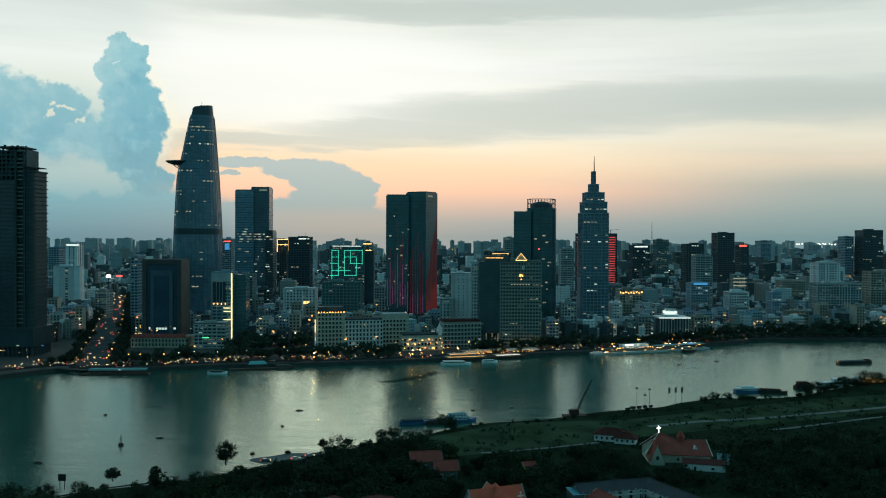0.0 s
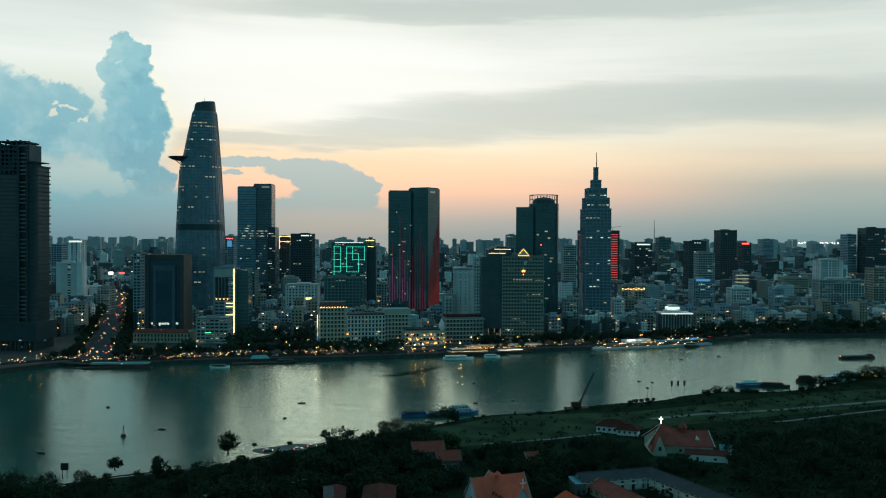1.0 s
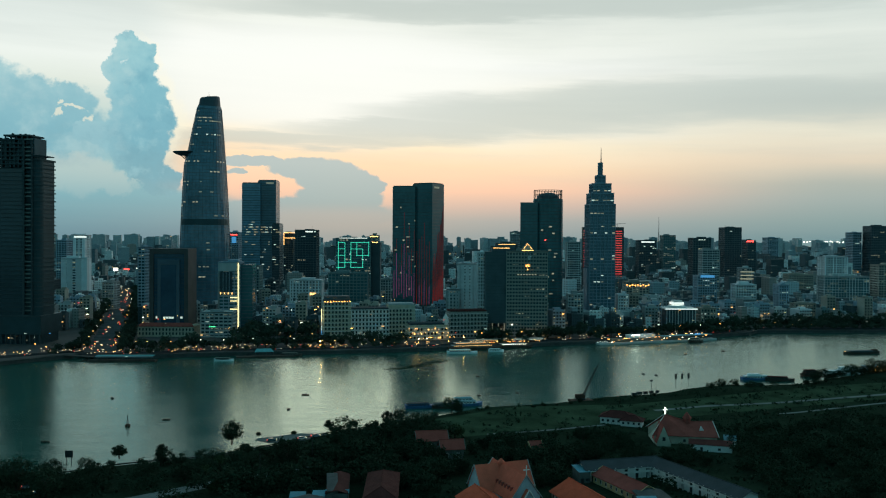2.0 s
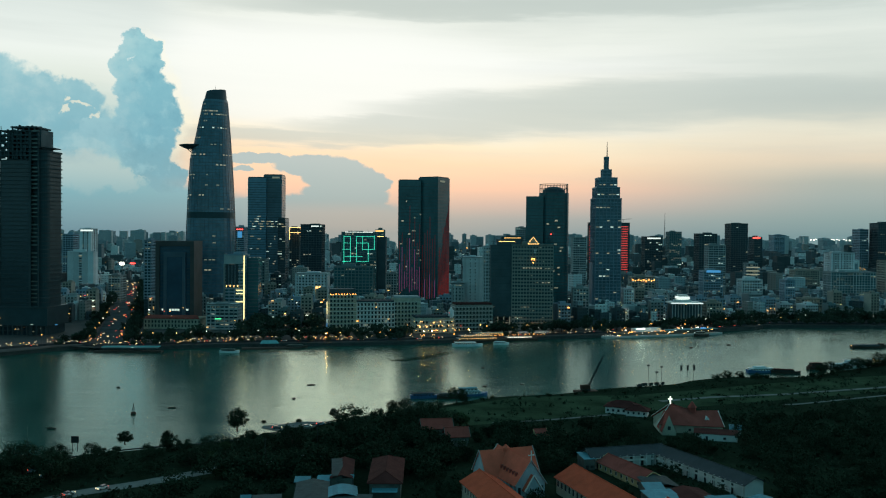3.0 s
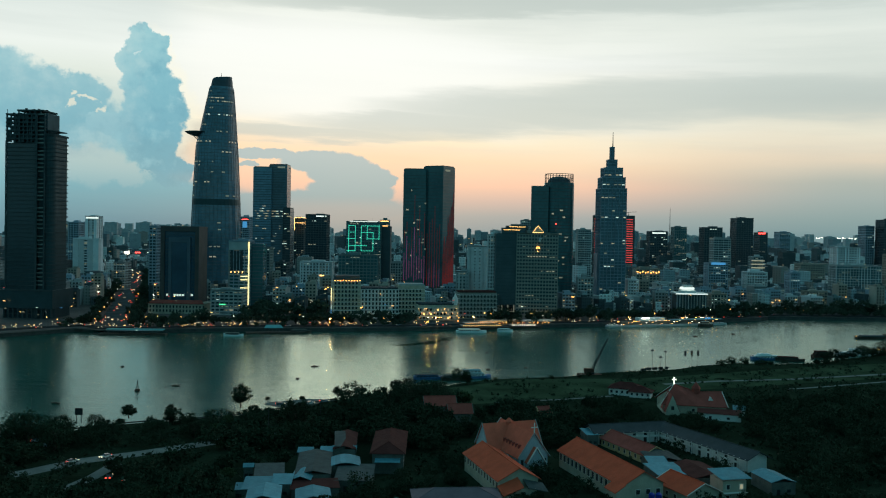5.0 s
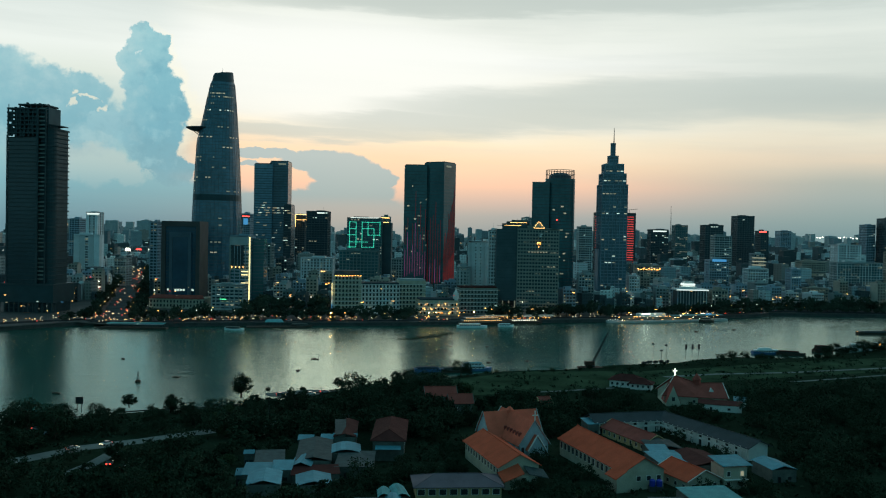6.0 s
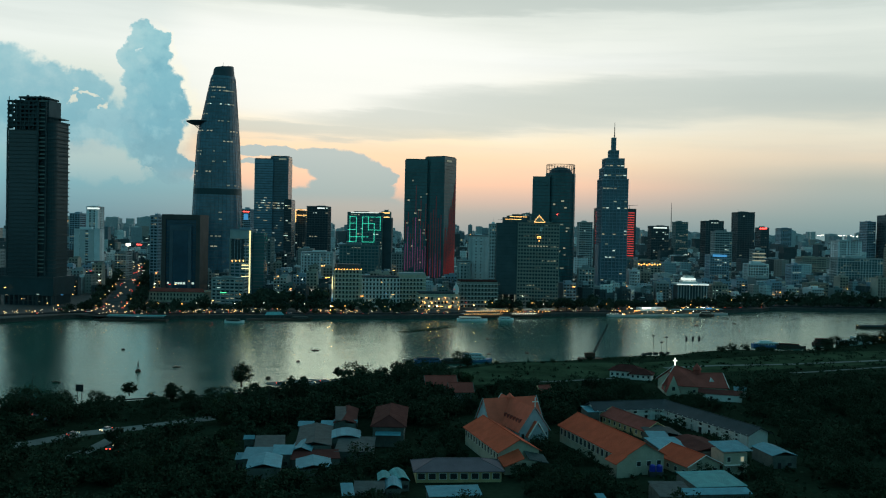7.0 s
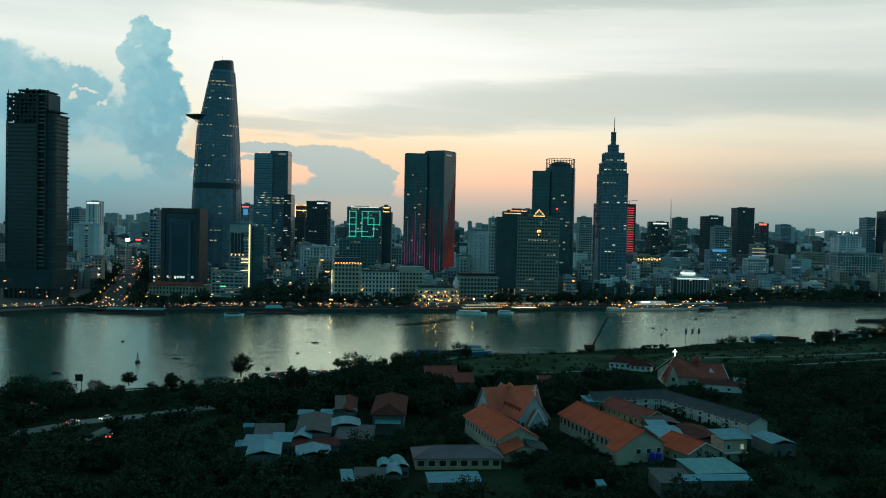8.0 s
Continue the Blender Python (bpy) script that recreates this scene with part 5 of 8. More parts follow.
def old_hotel(name, label, x, y, w, h, wall, roof, lit, dome=False):
    """A colonial block: cornices, rows of framed windows, shopfront lights."""
    root = thing(name, label, "hotel", pose(x, y, TOWN, 0, 0, 12), "old quay hotels")
    claim(x, y, w + 4, 22)
    bm = bmesh.new()
    box(bm, 0, 10, 0, w, 20, h)
    part("wall", bm, M[wall], root)
    fl = 4.0
    pane = cube_mesh("window", M["dark"], 1.7, 0.3, 2.5)
    for j in range(int(h // fl)):
        for i in range(int(w // 3.4)):
            px = -w / 2 + 1.9 + i * 3.4
            if R.random() < lit and j < 3:
                bar(root, "lit_window", R.choice(("warm", "pale", "pale", "dimw")), px, -0.15, j * fl + 1.5, 1.3, 0.3, 1.2)
            else:
                piece("window", pane, root, px, -0.08, j * fl + 1.2)
        bar(root, "cornice", "white" if wall != "white" else "palec", 0, 10, j * fl + fl - 0.35, w + 0.7, 20.7, 0.4)
    bar(root, "roof", roof, 0, 10, h, w - 1.4, 18.5, 1.6)
    if dome:
        bm = bmesh.new()
        loft(bm, [[(w / 2 - 3 + r * math.cos(k * math.tau / 10), 3 + r * math.sin(k * math.tau / 10), h + z) for k in range(10)] for r, z in ((3, 0), (3, 4), (2.6, 6.5), (1.4, 8.5), (0.3, 11))])
        part("dome", bm, M["white"], root, "small white corner dome")
    return root


a = old_hotel("corner_hotel", "cream corner hotel with a lit end wall", -108.0, 868.0, 26.4, 36.2, "plaster", "slate", 0.05)
bar(a, "roof_terrace", "darkc", 0, 10, 36.2 + 1, 24, 15, 4.5)
for k in range(10):
    bar(a, "terrace_light", "amber", -12 + k * 2.7, -0.6, 36.2 + 0.4, 1.1, 0.3, 0.5, "amber terrace light")
for k, key in enumerate(("led_blue", "cool", "pale", "led_yellow", "led_yellow", "led_yellow")):
    bar(a, "end_wall_light", key, -15.2, 0.5 + 0.2 * k, 5 + k * 4.2, 0.4, 5.0, 3.6, "coloured light on the end wall")
old_hotel("quay_hotel", "long white colonial hotel on the quay", -76.8, 876.0, 37.6, 28.5, "white", "slate", 0.08)
old_hotel("quay_hotel", "cream hotel with long terrace bands", -46.8, 893.0, 27.0, 31.8, "plaster", "palec", 0.05)
b = old_hotel("quay_hall", "old customs hall with warm lit arcades", -18.9, 868.0, 39.4, 14.7, "plaster", "slate", 0.5, True)
for k in range(26):
    bar(b, "arcade_light", R.choice(("warm", "amber", "pale")), -20 + k * 1.6, -0.9, R.choice((2.5, 7, 11)), R.uniform(0.5, 1.1), 0.5, 0.45, "warm arcade light")
old_hotel("quay_hall", "low plaster hall with a red tiled roof", 19.6, 888.0, 38.0, 26.0, "hotelc", "tile_dark", 0.06)
# ---- the packed town between and behind the towers ----


def clear_of(x, y, w, d):
    if any(x + w / 2 > a and x - w / 2 < b and y + d > c and y < e for a, b, c, e in USED):
        return False
    for (x0, y0), (x1, y1) in zip(AVENUE, AVENUE[1:]):
        if y0 - 12 <= y <= y1 + 12:
            xm = x0 + (x1 - x0) * (y - y0) / (y1 - y0)
            if abs(x - xm) < 24 + w / 2:
                return False
    return True


def make_house(kind, rng):
    """One of a few town houses, with its openings, roof tank and stair head."""
    w, d, n = rng.choice(((8, 14, 4), (10, 16, 5), (12, 14, 6), (14, 18, 7), (9, 15, 3), (18, 16, 8), (16, 18, 5), (11, 13, 9)))
    fl = 3.4
    h = n * fl
    wall = ("whitec", "palec", "sandc", "bluec", "tealc", "whitec", "palec", "darkc")[kind]
    root = thing("town_house", ("white", "pale grey", "sand-coloured", "blue-grey", "teal-grey", "white", "pale grey", "dark grey")[kind] + " plaster town house with a flat roof", "house", pose(0, 0, -200), "town houses")
    bm = bmesh.new()
    box(bm, 0, d / 2, 0, w, d, h)
    part("wall", bm, M[wall], root)
    bm = bmesh.new()
    bays = max(2, int(w // 3))
    for j in range(n):
        for i in range(bays):
            px = -w / 2 + (i + 0.5) * w / bays
            box(bm, px, -0.02, j * fl + 0.8, w / bays * 0.55, 0.16, 1.7)
    part("window_grid", bm, M["dark"], root, kind="stuff")
    bm = bmesh.new()
    for j in range(1, n):
        box(bm, 0, -0.45, j * fl - 0.12, w * 0.94, 0.9, 0.18)
        box(bm, 0, -0.86, j * fl + 0.06, w * 0.94, 0.08, 0.8)
    part("balcony_front", bm, M[wall], root, kind="stuff")
    bm = bmesh.new()
    for a, b, p, q in ((0, 0.1, w, 0.2), (0, d - 0.1, w, 0.2), (-w / 2 + 0.1, d / 2, 0.2, d - 0.4), (w / 2 - 0.1, d / 2, 0.2, d - 0.4)):
        box(bm, a, b, h, p, q, 1.0)
    box(bm, w * 0.15, d * 0.65, h, w * 0.5, d * 0.3, 2.8)
    part("stair_head", bm, M[wall], root)
    bm = bmesh.new()
    rod(bm, (-w * 0.2, d * 0.4, h), (-w * 0.2, d * 0.4, h + 1.9), 0.7, 0.7, 8)
    part("water_tank", bm, M["steel"], root)
    for k in range(rng.randint(2, 4)):
        i, j = rng.randrange(bays), rng.randrange(n)
        bar(root, "lit_window", rng.choice(("pale", "warm", "dimw", "cool", "dimw")), -w / 2 + (i + 0.5) * w / bays, -0.08, j * fl + 0.85, w / bays * rng.choice((0.2, 0.35, 0.5)), 0.16, rng.choice((0.8, 1.2)))
    return root, w, d


rng = random.Random(41)
protos = [make_house(k, rng) for k in range(8)]
count = 0
for row in range(26):
    y = 885 + row * 24
    x = -0.44 * y - 40
    while x < 0.52 * y + 60 and count < 150:
        root, w, d = protos[rng.randrange(8)]
        yy = y + rng.uniform(-5, 5)
        if yy > far_bank(x) + 62 and rng.random() < 0.62 and clear_of(x, yy, w, d):
            c = copy_thing(root, pose(x, yy, TOWN, 0, 0, rng.uniform(-6, 22)))
            USED.append((x - w / 2 - 1, x + w / 2 + 1, yy - 1, yy + d + 1))
            count += 1
        x += w + rng.uniform(2, 16)
for root, w, d in protos:
    for o in (*root.children_recursive, root):
        bpy.data.objects.remove(o)


def town_field():
    """The endless low town behind, one sheet of many small houses."""
    rg = np.random.default_rng(12)
    town, blocks = ([], []), ([], [])
    cube_f = np.array(((4, 5, 6, 7), (0, 1, 5, 4), (1, 2, 6, 5), (2, 3, 7, 6), (3, 0, 4, 7)))
    total = 0
    spots = []
    for _ in range(44000):
        y = 960 + 3900 * rg.random() ** 1.25
        x = rg.uniform(-0.56, 0.64) * y
        w, d = rg.uniform(5, 13), rg.uniform(8, 20)
        h = rg.choice((6, 9, 9, 12, 12, 15, 18, 22)) * rg.uniform(0.85, 1.2)
        if y > 1250 and rg.random() < 0.018:
            h, w, d = rg.uniform(26, 44), rg.uniform(12, 26), 18
        if y > 2000 and rg.random() < 0.014:
            h, w, d = rg.uniform(32, 66), rg.uniform(16, 34), 24
        verts, faces = town
        # tall far blocks go into the mesh whose colour is paled for haze
        if y > 3600 and rg.random() < 0.045:
            h, w, d = rg.uniform(36, 102), rg.uniform(16, 44), 30
            verts, faces = blocks
        if y < 1650 and (y < far_bank(max(-560, min(700, x))) + 62 or not clear_of(x, y, w, d)):
            continue
        a = rg.uniform(-0.2, 0.5)
        c, s = math.cos(a), math.sin(a)
        base = len(verts)
        for z in (TOWN - 0.2, TOWN + h):
            for i, j in ((-1, -1), (1, -1), (1, 1), (-1, 1)):
                p, q = i * w / 2, j * d / 2
                verts.append((x + p * c - q * s, y + d / 2 + p * s + q * c, z))
        faces += (cube_f + base).tolist()
        if rg.random() < 0.55:
            base = len(verts)
            ww, hh = w * 0.4, rg.uniform(2, 4)
            for z in (TOWN + h - 0.1, TOWN + h + hh):
                for i, j in ((-1, -1), (1, -1), (1, 1), (-1, 1)):
                    p, q = i * ww / 2, j * d / 5
                    verts.append((x + p * c - q * s, y + d / 2 + p * s + q * c, z))
            faces += (cube_f + base).tolist()
        spots.append((x, y, w, h, a))
    for name, (verts, faces), key, words in (("town_field", town, "field", "endless packed low plaster houses and blocks"), ("block_field", blocks, "blocks", "rendered apartment blocks on the far plain, paled for haze")):
        me = bpy.data.meshes.new(name)
        me.from_pydata(verts, [], faces)
        me.materials.append(M[key])
        tagged(new(name, me), words, "houses", kind="stuff")
    # lamps and lit windows of that town
    for key, share, size in (("warm", 0.03, 0.55), ("pale", 0.09, 0.7), ("cool", 0.07, 0.75), ("red", 0.005, 0.6), ("led_blue", 0.008, 0.8), ("bright", 0.018, 0.42), ("amber", 0.012, 0.42)):
        bm = bmesh.new()
        for x, y, w, h, a in spots:
            if rg.random() < share:
                k = 1 + max(0, y - 900) / 1500
                wide = rg.choice((1.0, 1.0, 2.0, 4.0)) * size * k
                box(bm, x + rg.uniform(-0.3, 0.3) * w, y - 3 - rg.uniform(0, 2), TOWN + h * rg.uniform(0.3, 1.05), wide * 1.2, 0.4, size * k * 0.9)
        tagged(part("town_lamps", bm, M[key], None), "scattered lit windows and lamps of the town", "lamps", kind="stuff")


town_field()


def facade_lamps():
    """Shop lamps, signs and lit doorways along the fronts of the town's blocks, too small to pick apart."""
    rg = random.Random(23)
    fronts = list(USED)
    for key, share, words in (("warm", 0.8, "warm"), ("amber", 0.4, "amber"), ("cool", 0.6, "cool white"), ("bright", 0.25, "bright white"), ("taillamp", 0.25, "red"), ("led_blue", 0.12, "blue"), ("pale", 1.2, "pale")):
        bm = bmesh.new()
        for x0, x1, y0, y1 in fronts:
            for k in range(3):
                if rg.random() < share * 0.5:
                    s = 0.5 + y0 / 2400
                    wide = rg.choice((0.6, 0.8, 0.8, 1.4, 2.6)) * s
                    z = TOWN + rg.choice((rg.uniform(2.5, 6), rg.uniform(5, 14), rg.uniform(10, 26)))
                    box(bm, rg.uniform(x0 + 2, x1 - 2), y0 - rg.uniform(0.5, 2.5), z, wide, 0.3, 0.55 * s)
        tagged(part("facade_lamps", bm, M[key], None), words + " shop lamps and signs on town fronts", "lamps", kind="stuff")


facade_lamps()

# ---- trees ----


def crown_mesh(name, material, seed, rad, tall, clumps, leaves, size, low=0.0):
    rg = np.random.default_rng(seed)
    verts, faces = [], []
    for _ in range(clumps):
        v = rg.normal(size=3)
        v /= np.linalg.norm(v)
        r = rg.uniform(0.35, 1.0) ** 0.5
        cx, cy, cz = v[0] * rad * r, v[1] * rad * r, low + tall * 0.5 + v[2] * tall * 0.5 * r
        cr = rg.uniform(0.16, 0.34) * rad
        p = rg.normal(size=(leaves, 3)) * cr * np.array((0.6, 0.6, 0.45)) + (cx, cy, cz)
        t = rg.normal(size=(leaves, 3))
        t /= np.linalg.norm(t, axis=1)[:, None]
        u = np.cross(t, rg.normal(size=(leaves, 3)))
        u /= np.linalg.norm(u, axis=1)[:, None]
        s = size * rg.uniform(0.6, 1.4, size=(leaves, 1))
        for a, b, c in zip(p, t * s, u * s * 0.7):
            k = len(verts)
            verts += [a - b, a + c * 0.8, a + b, a - c * 0.8]
            faces.append((k, k + 1, k + 2, k + 3))
    me = bpy.data.meshes.new(name)
    me.from_pydata([tuple(v) for v in verts], [], faces)
    me.materials.append(material)
    return me


def trunk_mesh(seed, height, r):
    rg = random.Random(seed)
    bm = bmesh.new()
    top = (rg.uniform(-0.4, 0.4), rg.uniform(-0.4, 0.4), height)
    rod(bm, (0, 0, -0.3), top, r, r * 0.6, 7)
    for k in range(5):
        a = k * 1.3 + rg.uniform(0, 0.6)
        rod(bm, (top[0] * 0.7, top[1] * 0.7, height * rg.uniform(0.6, 0.95)), (1.9 * math.cos(a), 1.9 * math.sin(a), height + rg.uniform(1.0, 2.8)), r * 0.45, r * 0.15, 5)
    return mesh_of(bm, "trunk", M["bark"])


NEARTREES = []
for k, (rad, tall, trunk, key) in enumerate(((4.2, 6.0, 2.2, "leaf"), (5.2, 7.0, 2.6, "leaf"), (3.2, 5.2, 2.0, "leaf"), (6.2, 8.0, 3.0, "leaf"), (3.6, 4.2, 1.4, "palm"), (4.8, 5.0, 1.6, "leaf"))):
    NEARTREES.append((crown_mesh("crown", M[key], 60 + k, rad, tall, 46, 46, 0.36, trunk * 0.75), trunk_mesh(k, trunk + tall * 0.35, 0.26 + 0.03 * rad)))
WOODTREES = []
for k, (rad, tall, trunk) in enumerate(((4.4, 6.0, 2.0), (5.4, 6.6, 2.2), (3.6, 5.0, 1.6), (6.0, 7.4, 2.4))):
    WOODTREES.append((crown_mesh("crown", M["leaf"], 130 + k, rad, tall, 30, 24, 0.5, trunk * 0.7), None))
FARTREES = []
for k, (rad, tall, trunk) in enumerate(((4.5, 6.0, 3.0), (5.5, 7.5, 4.0), (3.6, 5.4, 2.6))):
    FARTREES.append((crown_mesh("crown", M["streetleaf"], 90 + k, rad, tall, 22, 22, 0.8, trunk * 0.8), trunk_mesh(20 + k, trunk + tall * 0.3, 0.4)))


JOINED = []


def tree(protos, x, y, z, rng, label, group, s=1.0, which=None, join=False):
    crown, trunk = protos[rng.randrange(len(protos)) if which is None else which]
    k = s * rng.uniform(0.75, 1.2)
    if join:
        JOINED.append((crown, x, y, z, k, rng.uniform(0, 6.28)))
        return
    root = thing("tree", label, "tree", Matrix.Translation((x, y, z)) @ Matrix.Rotation(rng.uniform(0, 6.28), 4, "Z") @ Matrix.Diagonal((k, k, k * rng.uniform(0.85, 1.15), 1)), group)
    part("trunk", trunk, None, root)
    part("crown", crown, None, root)


rng = random.Random(8)
# along the quay and the avenue
x = -330
while x < 560:
    if not -318 < x < -280 and not -42 < x < 20 and not (58 < x < 105 and rng.random() < 0.5):
        tree(FARTREES, x, far_bank(x) + rng.uniform(27, 34), TOWN, rng, "dark leafy street tree on the quay", "quay trees", 1.0 if x < 250 else 1.25)
        tree(FARTREES, x + 4, far_bank(x) + rng.uniform(36, 50), TOWN, rng, "", "", 1.15 if x < 250 else 1.35, None, True)
        if rng.random() < 0.5 or x > 260:
            tree(FARTREES, x + 4, far_bank(x) + rng.uniform(5, 9), TOWN, rng, "", "", 0.7 if x < 260 else 1.0, None, True)
    x += rng.uniform(6, 11)
for (x0, y0), (x1, y1) in zip(AVENUE[:-1], AVENUE[1:]):
    n = int((y1 - y0) // 13)
    for i in range(n):
        t = i / n
        for side in (-1, 1):
            tree(FARTREES, x0 + (x1 - x0) * t + side * rng.uniform(16.5, 24), y0 + (y1 - y0) * t + rng.uniform(-5, 5), TOWN, rng, "tall dark street tree on the avenue", "avenue trees", rng.choice((0.8, 1.0, 1.2, 1.4)), None, y0 > 900)
for _ in range(60):
    x, y = rng.uniform(-205, -112), rng.uniform(852, 985)
    if y > far_bank(x) + 50 and clear_of(x, y, 5, 5):
        tree(FARTREES, x, y, TOWN, rng, "", "", 1.5, None, True)
for k in range(26):
    gy = rng.uniform(1000, 2100)
    gx = rng.uniform(-0.42, 0.5) * gy
    for _ in range(rng.randint(8, 18)):
        x, y = gx + rng.gauss(0, 16), gy + rng.gauss(0, 12)
        if y > far_bank(max(-560, min(700, x))) + 55 and clear_of(x, y, 5, 5):
            tree(FARTREES, x, y, TOWN, rng, "", "", 1.9, None, True)
for _ in range(110):
    y = rng.uniform(890, 1350)
    x = rng.uniform(-0.4, 0.46) * y
    if y > far_bank(x) + 55 and clear_of(x, y, 6, 6):
        tree(FARTREES, x, y, TOWN, rng, "dark leafy tree between town houses", "town trees", 1.2, None, True)

# ---- near shore ----


def gable(bm, L, W, eave, ridge, t=0.0):
    """Walls of a house with gable ends, its length along x."""
    pr = [(-W / 2, 0), (W / 2, 0), (W / 2, eave), (0, ridge), (-W / 2, eave)]
    loft(bm, [[(x, a, b) for a, b in pr] for x in (-L / 2, L / 2)])


def openings(root, L, W, n, z, w, h, frame_m="white", sides=(-1, 1), pane="dark", arch=False):
    """Framed windows along the long walls."""
    pm, fm = cube_mesh("pane", M[pane], w, 0.16, h), cube_mesh("window_frame", M[frame_m], w + 0.3, 0.12, h + 0.3)
    for s in sides:
        for i in range(n):
            x = -L / 2 + (i + 0.5) * L / n
            piece("window_frame", fm, root, x, s * (W / 2 + 0.02), z - 0.15)
            piece("pane", pm, root, x, s * (W / 2 + 0.05), z)


def gable_house(name, label, x, y, L, W, eave, ridge, rot, wall, roof, n=0, wz=1.2, ww=1.2, wh=1.6, over=0.8, category="house", lift=0.0, ends=0, rim=True):
    """A house with a pitched roof of two thick slopes, ridge cap, verges and framed windows."""
    root = thing(name, label, category, pose(x, y, NEAR + lift, 0, 0, rot), "shore houses")
    bm = bmesh.new()
    gable(bm, L, W, eave, ridge)
    part("wall", bm, M[wall], root)
    k = (ridge - eave) / (W / 2)
    for s, nm in ((-1, "front_slope"), (1, "back_slope")):
        bm = bmesh.new()
        e = eave - over * k + 0.22
        slab(bm, [(-L / 2 - over, s * (W / 2 + over), e), (L / 2 + over, s * (W / 2 + over), e), (L / 2 + over, 0, ridge + 0.22), (-L / 2 - over, 0, ridge + 0.22)], 0.2)
        part(nm, bm, M[roof], root)
        if rim:
            for end in (-1, 1):
                bm = bmesh.new()
                rod(bm, (end * (L / 2 + over), s * (W / 2 + over), e + 0.02), (end * (L / 2 + over), 0, ridge + 0.26), 0.16, 0.16, 5)
                part("verge", bm, M["white" if wall in ("plaster", "bluewall") else wall], root)
    bm = bmesh.new()
    rod(bm, (-L / 2 - over, 0, ridge + 0.25), (L / 2 + over, 0, ridge + 0.25), 0.2, 0.2, 6)
    part("ridge_cap", bm, M[roof], root)
    if n:
        openings(root, L, W, n, wz, ww, wh)
    if ends:
        pm, fm = cube_mesh("pane", M["dark"], 0.16, 1.4, 1.5), cube_mesh("window_frame", M["white"], 0.12, 1.7, 1.8)
        for s in (-1, 1):
            for i in range(ends):
                yy = -W / 2 + (i + 0.5) * W / ends
                piece("window_frame", fm, root, s * (L / 2 + 0.02), yy, wz - 0.15)
                piece("pane", pm, root, s * (L / 2 + 0.05), yy, wz)
    return root


def hip_house(name, label, x, y, L, W, eave, ridge, rot, wall, roof, n=0, wz=1.0, ww=1.6, wh=1.4, over=0.9, z=None):
    root = thing(name, label, "house", pose(x, y, NEAR, 0, 0, rot), "shore houses")
    bm = bmesh.new()
    box(bm, 0, 0, 0, L, W, eave)
    part("wall", bm, M[wall], root)
    a, b, c = L / 2 + over, W / 2 + over, max(0.3, L / 2 - W / 2)
    for nm, pts in (("front_slope", [(-a, -b, eave), (a, -b, eave), (c, 0, ridge), (-c, 0, ridge)]), ("back_slope", [(a, b, eave), (-a, b, eave), (-c, 0, ridge), (c, 0, ridge)]),
                    ("west_hip", [(-a, b, eave), (-a, -b, eave), (-c, 0, ridge)]), ("east_hip", [(a, -b, eave), (a, b, eave), (c, 0, ridge)])):
        bm = bmesh.new()
        slab(bm, pts, 0.22)
        part(nm, bm, M[roof], root)
    bm = bmesh.new()
    rod(bm, (-c, 0, ridge), (c, 0, ridge), 0.18, 0.18)
    part("ridge_cap", bm, M[roof], root)
    for sx in (-1, 1):
        for sy in (-1, 1):
            bm = bmesh.new()
            rod(bm, (sx * c, 0, ridge), (sx * a, sy * b, eave), 0.15, 0.15)
            part("hip_cap", bm, M[roof], root)
    if n:
        openings(root, L, W, n, wz, ww, wh)
    return root


def shed(label, x, y, L, W, h, rot, roof, kind="gable", wall="dullwall", rise=1.0, name="shed"):
    """A tin-roofed shed: posts and walls below one, two or curved sheets."""
    root = thing(name, label, "shed", pose(x, y, NEAR, 0, 0, rot), "tin sheds")
    bm = bmesh.new()
    box(bm, 0, 0, 0, L - 0.6, W - 0.6, h - 0.15)
    part("wall", bm, M[wall], root)
    if kind == "flat":
        sheets = [[(-L / 2, -W / 2, h), (L / 2, -W / 2, h), (L / 2, W / 2, h + rise), (-L / 2, W / 2, h + rise)]]
    elif kind == "gable":
        sheets = [[(-L / 2, -W / 2, h), (0, -W / 2, h + rise), (0, W / 2, h + rise), (-L / 2, W / 2, h)], [(0, -W / 2, h + rise), (L / 2, -W / 2, h), (L / 2, W / 2, h), (0, W / 2, h + rise)]]
    else:
        st = [(-L / 2 + L * i / 6, h + rise * math.sin(math.pi * i / 6)) for i in range(7)]
        sheets = [[(a, -W / 2, za), (b, -W / 2, zb), (b, W / 2, zb), (a, W / 2, za)] for (a, za), (b, zb) in zip(st, st[1:])]
    for pts in sheets:
        bm = bmesh.new()
        slab(bm, pts, 0.12)
        part("roof_sheet", bm, M[roof], root)
    bm = bmesh.new()
    box(bm, -L * 0.2, -W / 2 + 0.25, 0, 1.1, 0.16, 2.0)
    part("door", bm, M["dark"], root)
    bm = bmesh.new()
    box(bm, L * 0.2, -W / 2 + 0.25, 0.9, 1.3, 0.16, 1.0)
    part("shutter", bm, M["dark"], root)
    return root


